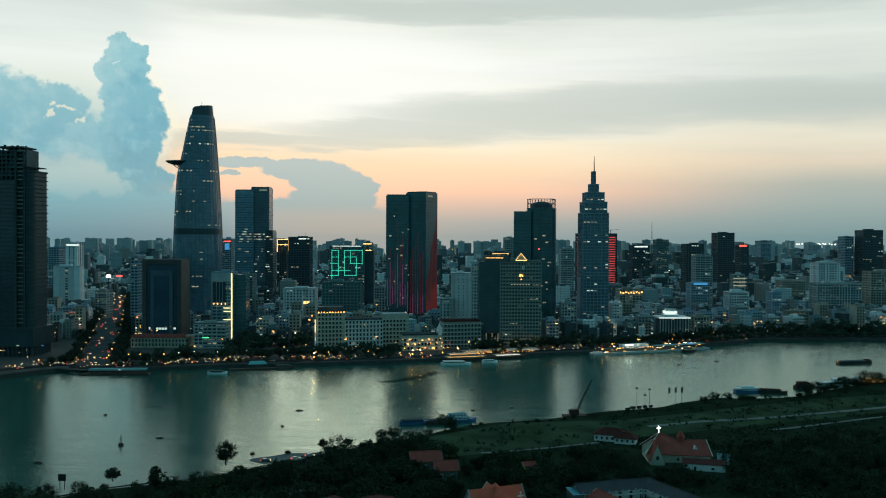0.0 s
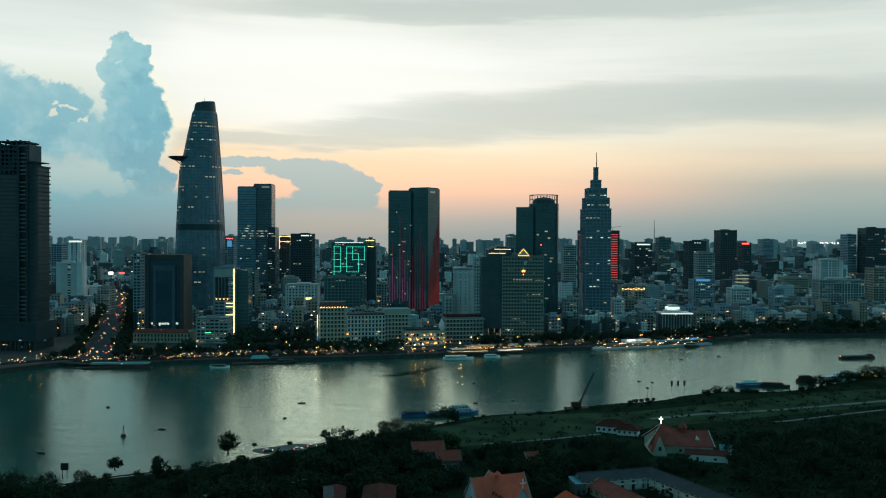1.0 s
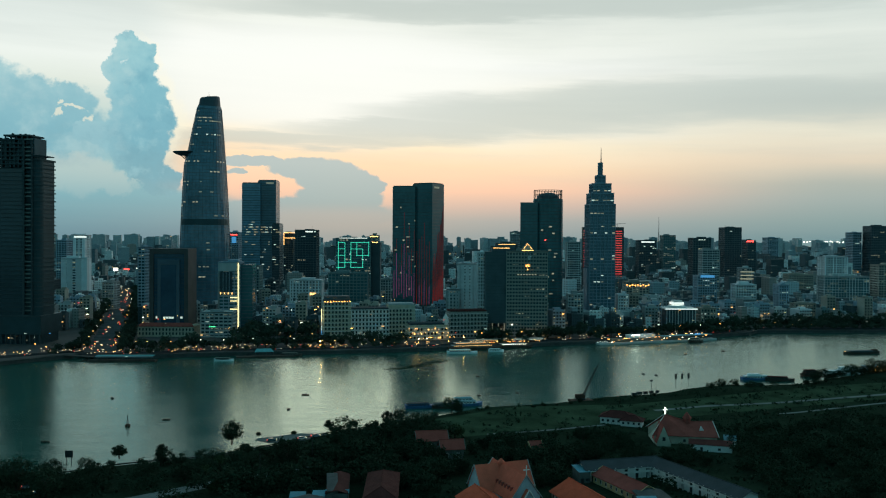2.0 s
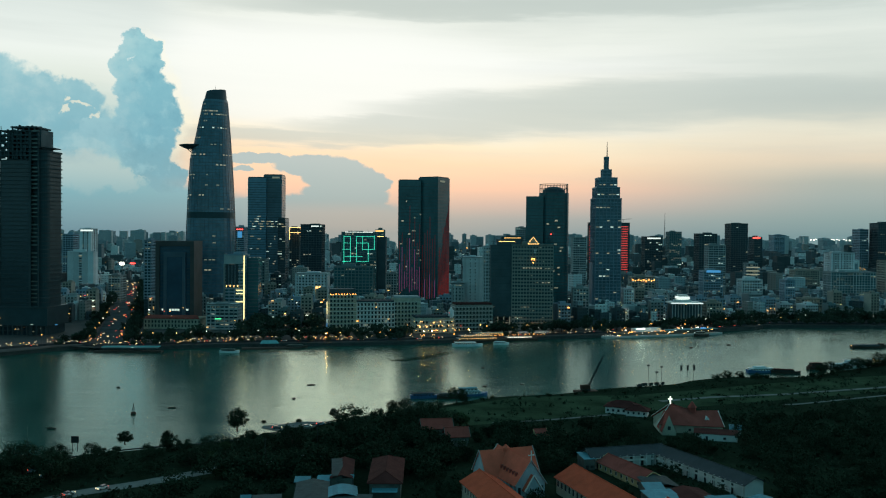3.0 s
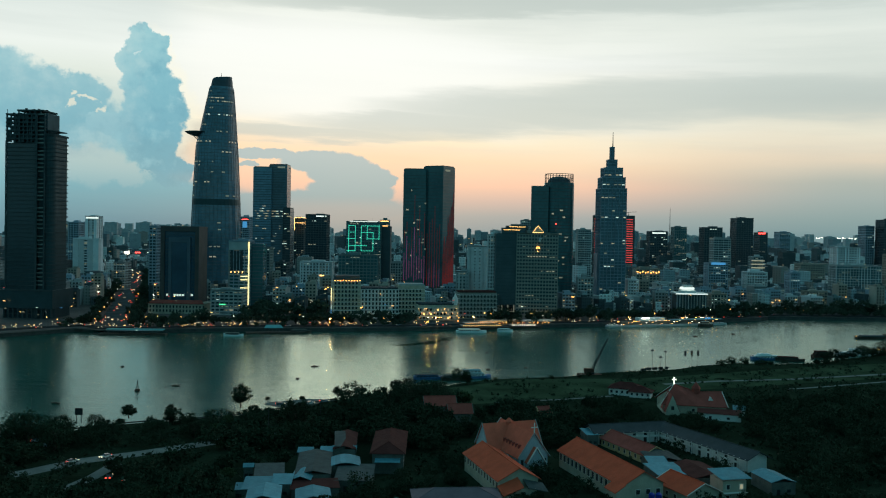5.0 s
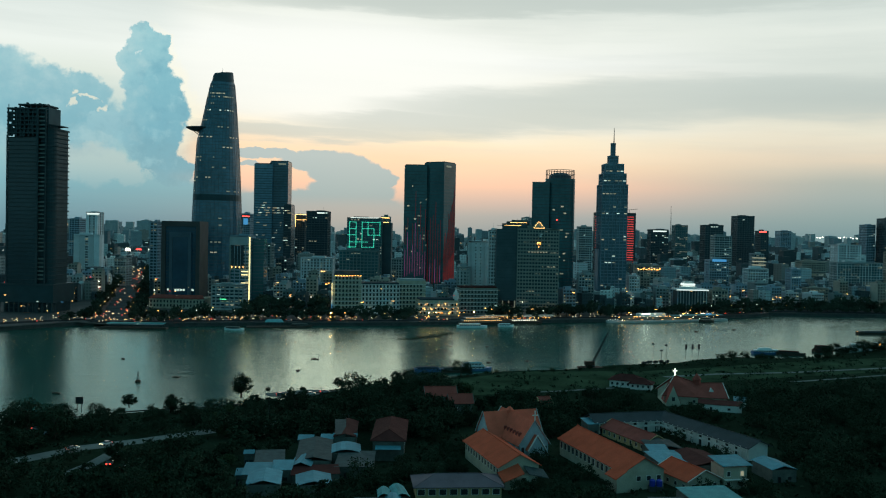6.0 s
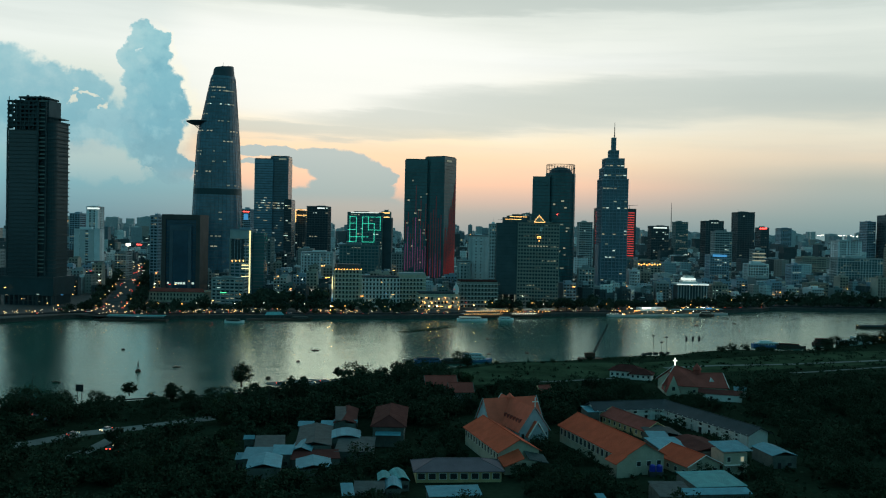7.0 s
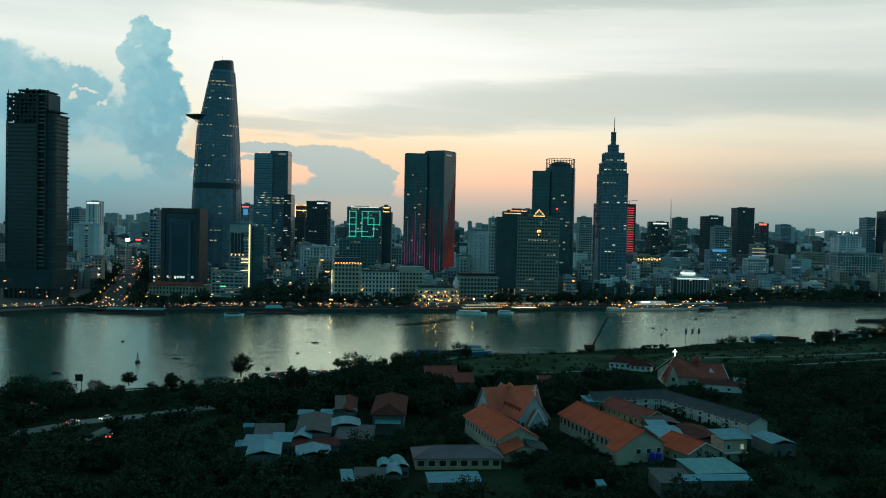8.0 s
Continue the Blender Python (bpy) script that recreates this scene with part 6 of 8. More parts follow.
# the cross-shaped church
def church():
    root = thing("church", "cross-shaped church with salmon tiles and white gables", "church", pose(20.4, 343, NEAR, 0, 0, -67), "churches")
    W, eave, ridge = 11.5, 6.0, 13.8

    def arm(nm, L0, L1, rz, wall):
        bm = bmesh.new()
        pr = [(-W / 2, 0), (W / 2, 0), (W / 2, eave), (0, ridge), (-W / 2, eave)]
        loft(bm, [[(x, a, b) for a, b in pr] for x in (L0, L1)])
        bm.transform(Matrix.Rotation(rz, 4, "Z"))
        a = part(nm, bm, M[wall], root)
        k = (ridge - eave) / (W / 2)
        for s in (-1, 1):
            bm = bmesh.new()
            e = eave - 0.7 * k + 0.25
            slab(bm, [(L0 - 0.4, s * (W / 2 + 0.7), e), (L1 + 0.4, s * (W / 2 + 0.7), e), (L1 + 0.4, 0, ridge + 0.25), (L0 - 0.4, 0, ridge + 0.25)], 0.22)
            bm.transform(Matrix.Rotation(rz, 4, "Z"))
            part("roof_slope", bm, M["tile_pale"], a)
            for end in (L0 - 0.4, L1 + 0.4):
                bm = bmesh.new()
                rod(bm, (end, s * (W / 2 + 0.7), e + 0.05), (end, 0, ridge + 0.4), 0.2, 0.2, 6)
                bm.transform(Matrix.Rotation(rz, 4, "Z"))
                part("gable_coping", bm, M["palec"], a, "pale stone gable coping")
        return a

    nave = arm("nave", -7, 20.5, 0, "bluewall")
    arm("transept", -11.0, 11.0, math.pi / 2, "bluewall")
    for i in range(6):
        for s in (-1, 1):
            bm = bmesh.new()
            box(bm, 5 + i * 2.4, s * 3.6, ridge - 6.2, 0.9, 1.8, 1.7)
            part("dormer", bm, M["tile_red"], nave, "small dark roof dormer")
    bm = bmesh.new()
    box(bm, 20.7, 0, ridge - 0.2, 0.32, 0.32, 4.2)
    box(bm, 20.7, 0, ridge + 2.2, 0.32, 2.4, 0.32)
    part("cross", bm, M["white"], root, "white roof cross")
    bm = bmesh.new()
    loft(bm, [[(20.3 + dx, a, b) for a, b in ((-3.2, 0), (3.2, 0), (3.2, 4.2), (0, 8.8), (-3.2, 4.2))] for dx in (0, 2.4)])
    porch = part("porch", bm, M["bluewall"], root)
    for s in (-1, 1):
        bm = bmesh.new()
        slab(bm, [(20.2, s * 3.7, 3.8), (23.0, s * 3.7, 3.8), (23.0, 0, 9.3), (20.2, 0, 9.3)], 0.2)
        part("porch_roof", bm, M["tile_pale"], porch)
        bm = bmesh.new()
        rod(bm, (23.05, s * 3.7, 3.8), (23.05, 0, 9.4), 0.25, 0.25)
        part("porch_coping", bm, M["white"], porch)
    bm = bmesh.new()
    loft(bm, [[(22.72 + dx, 1.1 * math.cos(t), max(0, 2.4 + 1.1 * math.sin(t)) if t > 0 and t < math.pi else 0) for t in np.linspace(-0.01, math.pi + 0.01, 10)] for dx in (0, 0.1)])
    part("doorway", bm, M["dark"], porch, "dark arched doorway")
    bm = bmesh.new()
    for a in (-4.6, 4.6):
        box(bm, 20.5, a, 1.5, 0.3, 1.0, 3.2)
    for e in (-11.1, 11.1):
        box(bm, 0, e, 3.0, 1.0, 0.3, 4.0)
        box(bm, -2.6, e, 2.5, 0.8, 0.3, 3.0)
        box(bm, 2.6, e, 2.5, 0.8, 0.3, 3.0)
    part("lancet_windows", bm, M["dark"], root)
    for i in range(5):
        for s in (-1, 1):
            bm = bmesh.new()
            box(bm, 6.5 + i * 3, s * (W / 2 + 0.3), 0, 0.7, 0.8, 5.0)
            part("buttress", bm, M["bluewall"], root)
    bm = bmesh.new()
    loft(bm, [[(r * math.cos(k * math.pi / 3), r * math.sin(k * math.pi / 3), ridge + z) for k in range(6)] for r, z in ((1.6, -0.6), (1.6, 0.5), (0.2, 1.8))])
    part("ridge_turret", bm, M["tile_pale"], root)


church()

school = gable_house("school_hall", "long cream hall with a bright orange tiled roof", 53.2, 312.0, 48, 14.6, 6.2, 10.2, -71.5, "plaster", "tile", 15, 2.9, 1.5, 2.3, ends=4, category="hall", rim=False)
bm = bmesh.new()
loft(bm, [[(24 + dx, a, b) for a, b in ((-10.6, 0), (-4.0, 0), (-4.0, 4.6), (-7.3, 6.4), (-10.6, 4.6))] for dx in (-5, 1.8)])
wing = part("end_bay", bm, M["plaster"], school)
bm = bmesh.new()
slab(bm, [(18.6, -11.2, 4.5), (26.2, -11.2, 4.5), (26.2, -7.3, 6.9), (18.6, -7.3, 6.9)], 0.2)
part("bay_roof", bm, M["tile"], wing)
refectory = gable_house("refectory", "cream hall with a deep orange tiled roof", 15.4, 308.5, 37, 13.6, 6.4, 10.0, -73, "plaster", "tile", 12, 3.4, 1.1, 1.9, ends=3, category="hall", rim=False)
bm = bmesh.new()
loft(bm, [[(18 + dx, a, b) for a, b in ((-6.5, 0), (4.2, 0), (4.2, 4.4), (-6.5, 2.4))] for dx in (0, 5)])
annex = part("annex", bm, M["plaster"], refectory)
bm = bmesh.new()
slab(bm, [(18.4, -7.4, 4.6), (24.6, -7.4, 3.0), (24.6, -0.4, 5.4), (18.4, -0.4, 7.2)], 0.2)
part("annex_roof", bm, M["tile"], annex)
bm = bmesh.new()
slab(bm, [(18.4, 1.5, 6.4), (23.5, 1.5, 4.8), (23.5, 8.4, 3.2), (18.4, 8.4, 4.8)], 0.2)
part("lean_to_roof", bm, M["tin_grey"], annex)
hall = hip_house("dining_hall", "yellow single-storey hall with a mauve-grey hip roof", 0.6, 281, 26.5, 12.5, 3.6, 6.0, 7, "ochre", "mauve", 8, 1.1, 2.1, 1.7)

# chapel by the meadow
def cross_chapel():
    """A wide low nave under one steep roof, its west end drawn up to a lit cross, with a cream gable porch."""
    root = thing("chapel", "wide chapel with a steep red roof and lit cross", "church", pose(118.5, 445.5, NEAR, 0, 0, -3), "churches")
    # stations along the nave: ridge place and height, eaves place, half width and eaves height
    stations = ((-10.8, 12.8, -18.5, 9.5, 4.4), (0.6, 9.2, -1.0, 10.0, 4.0), (12.6, 9.6, 13.4, 10.5, 3.8))
    bm = bmesh.new()
    loft(bm, [[(c, -b + 0.8, 0), (c, b - 0.8, 0), (c, b - 0.8, e), (a, 0, r - 0.6), (c, -b + 0.8, e)] for a, r, c, b, e in ((-10.2, 12.6, -17.4, 9.5, 4.4), stations[1], (12.0, 9.6, 12.6, 10.5, 3.8))])
    nave = part("nave", bm, M["plaster"], root, "cream gabled nave")
    for s in (-1, 1):
        for (a0, r0, c0, b0, e0), (a1, r1, c1, b1, e1) in zip(stations, stations[1:]):
            bm = bmesh.new()
            slab(bm, [(c0, s * b0, e0), (c1, s * b1, e1), (a1, 0, r1), (a0, 0, r0)], 0.28)
            part("roof_slope", bm, M["tile_red"], nave, "steep red tiled slope")
        for a, r, c, b, e in (stations[0], stations[2]):
            bm = bmesh.new()
            rod(bm, (c, s * b, e), (a, 0, r + 0.1), 0.16, 0.16, 5)
            part("verge", bm, M["white"], nave, "white verge")
    for (a0, r0, *_), (a1, r1, *_) in zip(stations, stations[1:]):
        bm = bmesh.new()
        rod(bm, (a0, 0, r0), (a1, 0, r1), 0.24, 0.24, 6)
        part("ridge_cap", bm, M["tile_red"], nave)
    # porch gable on the long side
    bm = bmesh.new()
    loft(bm, [[(a, y, b) for a, b in ((-17.0, 0), (-10.4, 0), (-10.4, 1.6), (-13.9, 9.6), (-17.0, 1.6))] for y in (-14.6, -1.0)])
    porch = part("porch", bm, M["plaster"], root, "cream porch gable")
    for a in (-17.3, -10.1):
        bm = bmesh.new()
        slab(bm, [(a, -14.4, 1.4), (a, -1.0, 1.4), (-13.9, -1.0, 9.9), (-13.9, -14.4, 9.9)], 0.12)
        part("porch_roof", bm, M["tile_red"], porch)
    bar(root, "porch_window", "dark", -13.8, -14.65, 2.6, 1.4, 0.2, 1.8)
    bm = bmesh.new()
    rod(bm, (-10.7, 0, 12.6), (-10.7, 0, 16.2), 0.34, 0.34)
    rod(bm, (-11.7, -0.2, 15.0), (-9.7, 0.2, 15.0), 0.34, 0.34)
    part("lit_cross", bm, glow("white_cross_light", (0.9, 1.0, 0.85), 1.6), root, "glowing white cross")
    bm = bmesh.new()
    loft(bm, [[(r * math.cos(j * math.pi / 3), r * math.sin(j * math.pi / 3), z) for j in range(6)] for r, z in ((1.9, 8.6), (1.9, 11.0), (2.4, 11.0), (1.3, 12.6), (0.2, 14.0))])
    part("turret", bm, M["tile_red"], root, "small red ridge turret")
    bm = bmesh.new()
    loft(bm, [[(6.0 + a, y, b) for a, b in ((-1.5, 5.8), (1.5, 5.8), (0, 7.8))] for y in (-6.2, -2.6)])
    part("dormer", bm, M["white"], root, "small white dormer")
    pm = cube_mesh("window", M["dark"], 1.2, 0.2, 1.2)
    for j in range(5):
        piece("window", pm, root, -3 + j * 3.2, -9.5, 1.2)


cross_chapel()
shed("low tiled annex beside the chapel", 124, 424, 20, 7, 3.2, -15, "tile_dark", "flat", "white", 1.2, "annex")
shed("pale tin lean-to beside the chapel", 137, 436, 6, 7, 3.0, -15, "tin", "flat", "white", 1.0)
hip_house("shore_house", "white house with a weathered red roof", 91.8, 486.1, 17, 10, 3.8, 6.6, -20, "white", "tile_dark", 6, 1.2, 1.2, 1.3)
hip_house("shore_house", "small white house with a dark roof", 98.4, 479.5, 11, 8, 3.2, 5.4, -20, "white", "tile_dark", 4, 1.2, 1.0, 1.2)

# the two-winged gallery building
for L, x, y, rot in ((33, 72, 377, 16.5), (54, 100, 356, -65)):
    g = gable_house("gallery_wing", "long white gallery wing with a grey roof", x, y, L, 9, 5.2, 7.2, rot, "white", "slate", 0, over=1.4, category="school", rim=False)
    post = cube_mesh("post", M["white"], 0.28, 0.28, 5.0)
    s = -1
    for i in range(int(L // 3) + 1):
        piece("post", post, g, -L / 2 + i * L / int(L // 3), s * 5.7, 0)
    bar(g, "gallery_rail", "white", 0, s * 5.7, 2.6, L, 0.15, 0.7)
    bar(g, "eaves_beam", "white", 0, s * 5.75, 4.3, L + 1, 0.2, 0.35)
    dm = cube_mesh("doorway", M["dark"], 1.3, 0.2, 2.0)
    for i in range(int(L // 5)):
        for z in (0.1, 2.8):
            piece("doorway", dm, g, -L / 2 + 2.5 + i * 5, s * 4.55, z)
gable_house("red_roof_hall", "low hall with a dull red tiled roof", 70.1, 354.9, 30, 10, 3.4, 6.0, -67, "ochre", "tile_red", 8, 1.0, 1.0, 1.4)
gable_house("small_orange_house", "cream house with an orange tiled roof", 76.8, 296.7, 17, 12.5, 3.8, 6.8, -67, "plaster", "tile", 4, 1.0, 1.2, 1.2, ends=3)
wh = thing("white_house", "two-storey cream house with a pale tin roof", "house", pose(90.5, 293.9, NEAR, 0, 0, 14), "shore houses")
bar(wh, "wall", "plaster", 0, 2, 0, 8.4, 8, 7.2)
for a in (-2.4, 2.4):
    for z in (1.0, 4.4):
        bar(wh, "window_frame", "white", a, -2.05, z - 0.15, 1.5, 0.12, 1.8)
        bar(wh, "pane", "pale" if (a > 0 and z > 4) else "dark", a, -2.1, z, 1.1, 0.14, 1.5)
bm = bmesh.new()
slab(bm, [(-5.2, -3.2, 8.0), (5.6, -3.2, 8.0), (5.6, 6.6, 9.2), (-5.2, 6.6, 9.2)], 0.14)
part("tin_roof", bm, M["tin"], wh, "pale tin roof sheet")
bar(wh, "balcony", "white", 0, -2.7, 3.3, 8.4, 1.2, 0.2)
rh = hip_house("red_roof_house", "two-storey house with a weathered red hip roof", -24.5, 334, 34, 11.0, 7.4, 10.2, 92, "dullwall", "tile_dark", 5, 3.8, 1.2, 1.5)
bm = bmesh.new()
slab(bm, [(-20.2, -4.5, 4.9), (-20.2, 4.5, 4.9), (-16.9, 4.5, 5.6), (-16.9, -4.5, 5.6)], 0.12)
part("awning", bm, M["tin"], rh, "pale tin awning")
gable_house("far_red_house", "house with a dull red roof among trees", -8, 424, 14, 9, 5.0, 8.2, 10, "dullwall", "tile_red", 3)
gable_house("far_red_house", "small house with a dull red roof", 1.5, 407, 10, 8, 5.0, 8.0, 10, "dullwall", "tile_red", 2)
gable_house("ochre_house", "narrow ochre house behind the church", 39.2, 405.1, 5, 5, 6.0, 8.0, 20, "ochre", "tile_red", 1)

SHEDS = (
    # label, x, y, length, depth, height, roof, kind
    ("tin shed with a curved pale roof", -38.7, 315.1, 10.6, 12.5, 4.6, "tin", "curve"),
    ("shed with a pale and a dark slope", -42.1, 343.1, 8.5, 27.6, 5.4, "tile_dark", "gable"),
    ("small lean-to with a pale roof", -44.0, 340.8, 4.2, 22.3, 6.3, "tin_grey", "flat"),
    ("narrow pale tin awning", -41.2, 332.7, 9.1, 2.0, 5.0, "tin", "flat"),
    ("small tin lean-to with pale sheets", -55.4, 330.0, 5.9, 5.3, 4.4, "tin", "flat"),
    ("small tin lean-to with pale sheets", -47.8, 331.9, 5.0, 5.4, 4.4, "tin", "flat"),
    ("dark grey shed with a gable", -49.2, 312.4, 12.2, 30.0, 4.6, "tin_grey", "gable"),
    ("pale gabled shed of tin sheets", -50.8, 297.6, 7.0, 11.8, 4.2, "tin", "gable"),
    ("long flat grey shed roof", -33.8, 302.5, 12.8, 18.5, 4.0, "tin_grey", "flat"),
    ("pale tin shed among scrub", -63.3, 285.7, 8.9, 12.3, 4.4, "tin", "flat"),
    ("dull white tin shed roof", -56.3, 290.8, 6.9, 9.8, 4.4, "tin", "flat"),
    ("pale gabled shed of tin sheets", -58.9, 275.7, 10.6, 15.3, 4.6, "tin", "gable"),
    ("small pale tin porch", -68.6, 285.0, 3.2, 5.8, 3.4, "tin", "flat"),
    ("flat concrete shed with stained walls", -62.8, 301.9, 10.1, 15.4, 4.2, "tin_grey", "flat"),
    ("small hut with a white roof", -71.2, 307.4, 3.8, 2.8, 4.2, "tin", "flat"),
    ("pale blue gabled tin shed", -43.7, 275.8, 11.0, 12.7, 4.4, "tin", "gable"),
    ("low shed with a dull red roof", -45.5, 289.6, 15.9, 8.9, 3.4, "tile_dark", "flat"),
    ("curved teal canopy beside the hall", -21.1, 266.9, 4.0, 8.0, 3.2, "teal", "curve"),
    ("curved pale canopy beside the hall", -17.8, 260.1, 4.9, 9.8, 3.2, "tin", "curve"),
    ("curved teal canopy beside the hall", -16.6, 268.9, 4.7, 11.2, 3.2, "teal", "curve"),
    ("long dull shed of tin sheets", -24.3, 254.8, 8.9, 9.4, 3.4, "tin_grey", "flat"),
    ("pale blue tin shed end", -30.1, 251.3, 3.6, 9.7, 3.6, "tin", "flat"),
    ("pale blue tin roof before the yellow hall", -0.1, 256.0, 15.5, 8.3, 2.6, "tin", "flat"),
    ("pale tin shed between tiled roofs", 73.1, 325.8, 7.5, 7.8, 4.6, "tin", "flat"),
    ("pale tin shed between tiled roofs", 74.1, 315.2, 11.7, 13.3, 4.2, "tin", "flat"),
    ("low shed with a dark red roof", 85.5, 315.0, 13.3, 20.1, 4.4, "tile_dark", "gable"),
    ("small pale tin lean-to", 90.1, 310.3, 5.2, 9.5, 4.2, "tin", "flat"),
    ("pale blue tin shed at the wood's edge", 109.1, 308.4, 9.3, 14.3, 4.4, "tin", "gable"),
    ("broad teal tin roof over a workshop", 76.6, 268.6, 16.1, 14.3, 4.6, "teal", "flat"),
    ("grey tin roof over a workshop", 62.5, 257.9, 10.5, 13.2, 4.2, "tin_grey", "flat"),
    ("pale tin porch roof along a workshop", 74.4, 255.5, 20.3, 3.9, 4.6, "tin", "flat"),
    ("dull pale shed roof behind the hall", 77.0, 335.1, 11.6, 15.1, 4.0, "tin_grey", "gable"),
    ("small pale hut under trees", 41.4, 252.9, 2.6, 3.2, 3.0, "tin", "flat"),
    ("pale tin roof beside the gallery", 55.1, 370.0, 5.2, 9.3, 4.6, "tin", "flat"),
)
for label, x, y, L, W, h, roof, kind in SHEDS:
    shed(label, x, y, L, W, h, R.uniform(2, 14), roof, kind, "dullwall", {"flat": 0.8, "gable": 1.3, "curve": 1.2}[kind])
tank = thing("water_tank", "pair of blue plastic water tanks", "tank", pose(64.5, 288.0, NEAR))
bm = bmesh.new()
box(bm, 0, 0, 0, 4.4, 2.4, 1.6)
part("stand", bm, M["steel"], tank)
for a in (-1.1, 1.1):
    bm = bmesh.new()
    loft(bm, [[(a + r * math.cos(k * math.tau / 12), r * math.sin(k * math.tau / 12), z) for k in range(12)] for r, z in ((1.0, 1.6), (1.0, 3.4), (0.4, 3.8))])
    part("tank", bm, M["tank"], tank)

# trees and scrub of the near shore
HOUSES = [(53.2, 312, 27, -71.5, 11), (15.4, 308, 22, -73, 10), (20, 340, 16, 0, 16), (0, 276, 17, 7, 15), (72, 377, 18, 16, 8), (100, 356, 28, -65, 8),
          (-24, 331, 10, 3, 20), (113, 437, 24, 0, 19), (62, 345, 6, 0, 6), (-7, 420, 8, 10, 8), (2, 403, 6, 10, 7)] + [(x, y, L / 2 + 2.5, 8, W / 2 + 2.5) for _, x, y, L, W, *_ in SHEDS]


def free(x, y, gap=2.0):
    for hx, hy, a, rot, b in HOUSES:
        c, s = math.cos(radians(rot)), math.sin(radians(rot))
        u, v = (x - hx) * c + (y - hy) * s, -(x - hx) * s + (y - hy) * c
        if abs(u) < a + gap and abs(v) < b + gap:
            return False
    for road in ([(-210, 288), (-165, 296), (-149, 308), (-137, 325), (-119, 338), (-94, 361), (-60, 384)], [(-128, 285), (-124, 322)]):
        for p, q in zip(road, road[1:]):
            p, q = Vector(p), Vector(q)
            t = max(0, min(1, (Vector((x, y)) - p).dot(q - p) / (q - p).length_squared))
            if (p + (q - p) * t - Vector((x, y))).length < 6.5:
                return False
    return True


rng = random.Random(19)


def wood(n, x0, x1, y0, y1, s, rule=None, protos=NEARTREES):
    made, keep = 0, min(13, n * 0.14)
    for _ in range(n * 6):
        x, y = rng.uniform(x0, x1), rng.uniform(y0, y1)
        if made < n and y < near_bank(x) - 14 and free(x, y, 2.6 * s) and (rule is None or rule(x, y)):
            join = made > keep
            tree(WOODTREES if join else protos, x, y, NEAR, rng, "dark leafy tree in the riverside scrub", "shore trees", s, None, join)
            made += 1


wood(200, -200, -20, 215, 330, 0.95, lambda x, y: not (-150 < x < -82 and y > 296 + (x + 150) * 0.5))
wood(110, -95, -5, 345, 450, 1.05, lambda x, y: y < 452 + 0.45 * x and y > 340 and (x + 78) ** 2 + (y - 434) ** 2 > 1000)
wood(16, -60, 10, 420, 470, 1.1, lambda x, y: y < near_bank(x) - 24 and x < 5)
wood(60, -200, -95, 345, 400, 0.6, lambda x, y: (x + 78) ** 2 + (y - 440) ** 2 > 560)
wood(40, -8, 60, 350, 430, 0.95, lambda x, y: y > 358)
wood(90, 25, 115, 392, 447, 0.62)
wood(420, 112, 300, 230, 440, 0.85, lambda x, y: x > 118 + (y - 300) * 0.12)
wood(190, 125, 340, 430, 540, 0.5, lambda x, y: y < 470 + (x - 140) * 0.3)
wood(110, -70, 150, 195, 272, 0.8)
wood(26, 58, 104, 275, 372, 0.5)
wood(34, 18, 52, 258, 330, 0.55)
wood(26, -66, 4, 280, 350, 0.5)
for x, y, s, w in ((-173, 343, 1.50, 1), (-169, 349, 1.60, 3), (-153, 338, 1.10, 1), (-154, 351, 0.90, 0), (-104.5, 432, 1.05, 0), (-148, 402, 0.9, 2), (-131, 409, 0.7, 2), (-95, 448, 0.35, 2), (-78, 452, 0.5, 4), (-62, 466, 0.6, 2), (-50, 474, 0.55, 4), (-33, 484, 0.6, 1),
                   (-26, 486, 0.6, 3), (2, 512, 0.85, 3), (6, 508, 0.6, 1), (-10, 389, 0.7, 1), (-2, 390, 0.6, 0), (6, 378, 0.6, 1), (50, 529, 0.3, 5), (57, 533, 0.36, 5), (65, 537, 0.3, 5), (74, 541, 0.3, 5), (187, 611, 0.4, 2), (204, 612, 0.4, 0), (247, 622, 0.5, 4), (257, 630, 0.8, 1), (266, 636, 0.85, 3), (276, 644, 0.8, 0), (284, 650, 0.9, 3), (295, 658, 0.85, 1), (306, 666, 0.8, 0), (318, 674, 0.95, 3), (332, 684, 0.9, 1), (350, 694, 1.0, 3)):
    tree(NEARTREES, x, y, NEAR - 0.4, rng, "dark lone tree on the river bank", "bank trees", s, w)
for k in range(80):
    x = rng.uniform(-200, 380)
    x = rng.uniform(170, 390) if k > 22 else x
    tree(NEARTREES if k <= 20 else WOODTREES, x, near_bank(x) - rng.uniform(9, 15), NEAR - 0.5, rng, "low dark bush on the river bank", "bank bushes", rng.uniform(0.22, 0.42) * (1.4 if k > 40 else 1.0), None, k > 20)


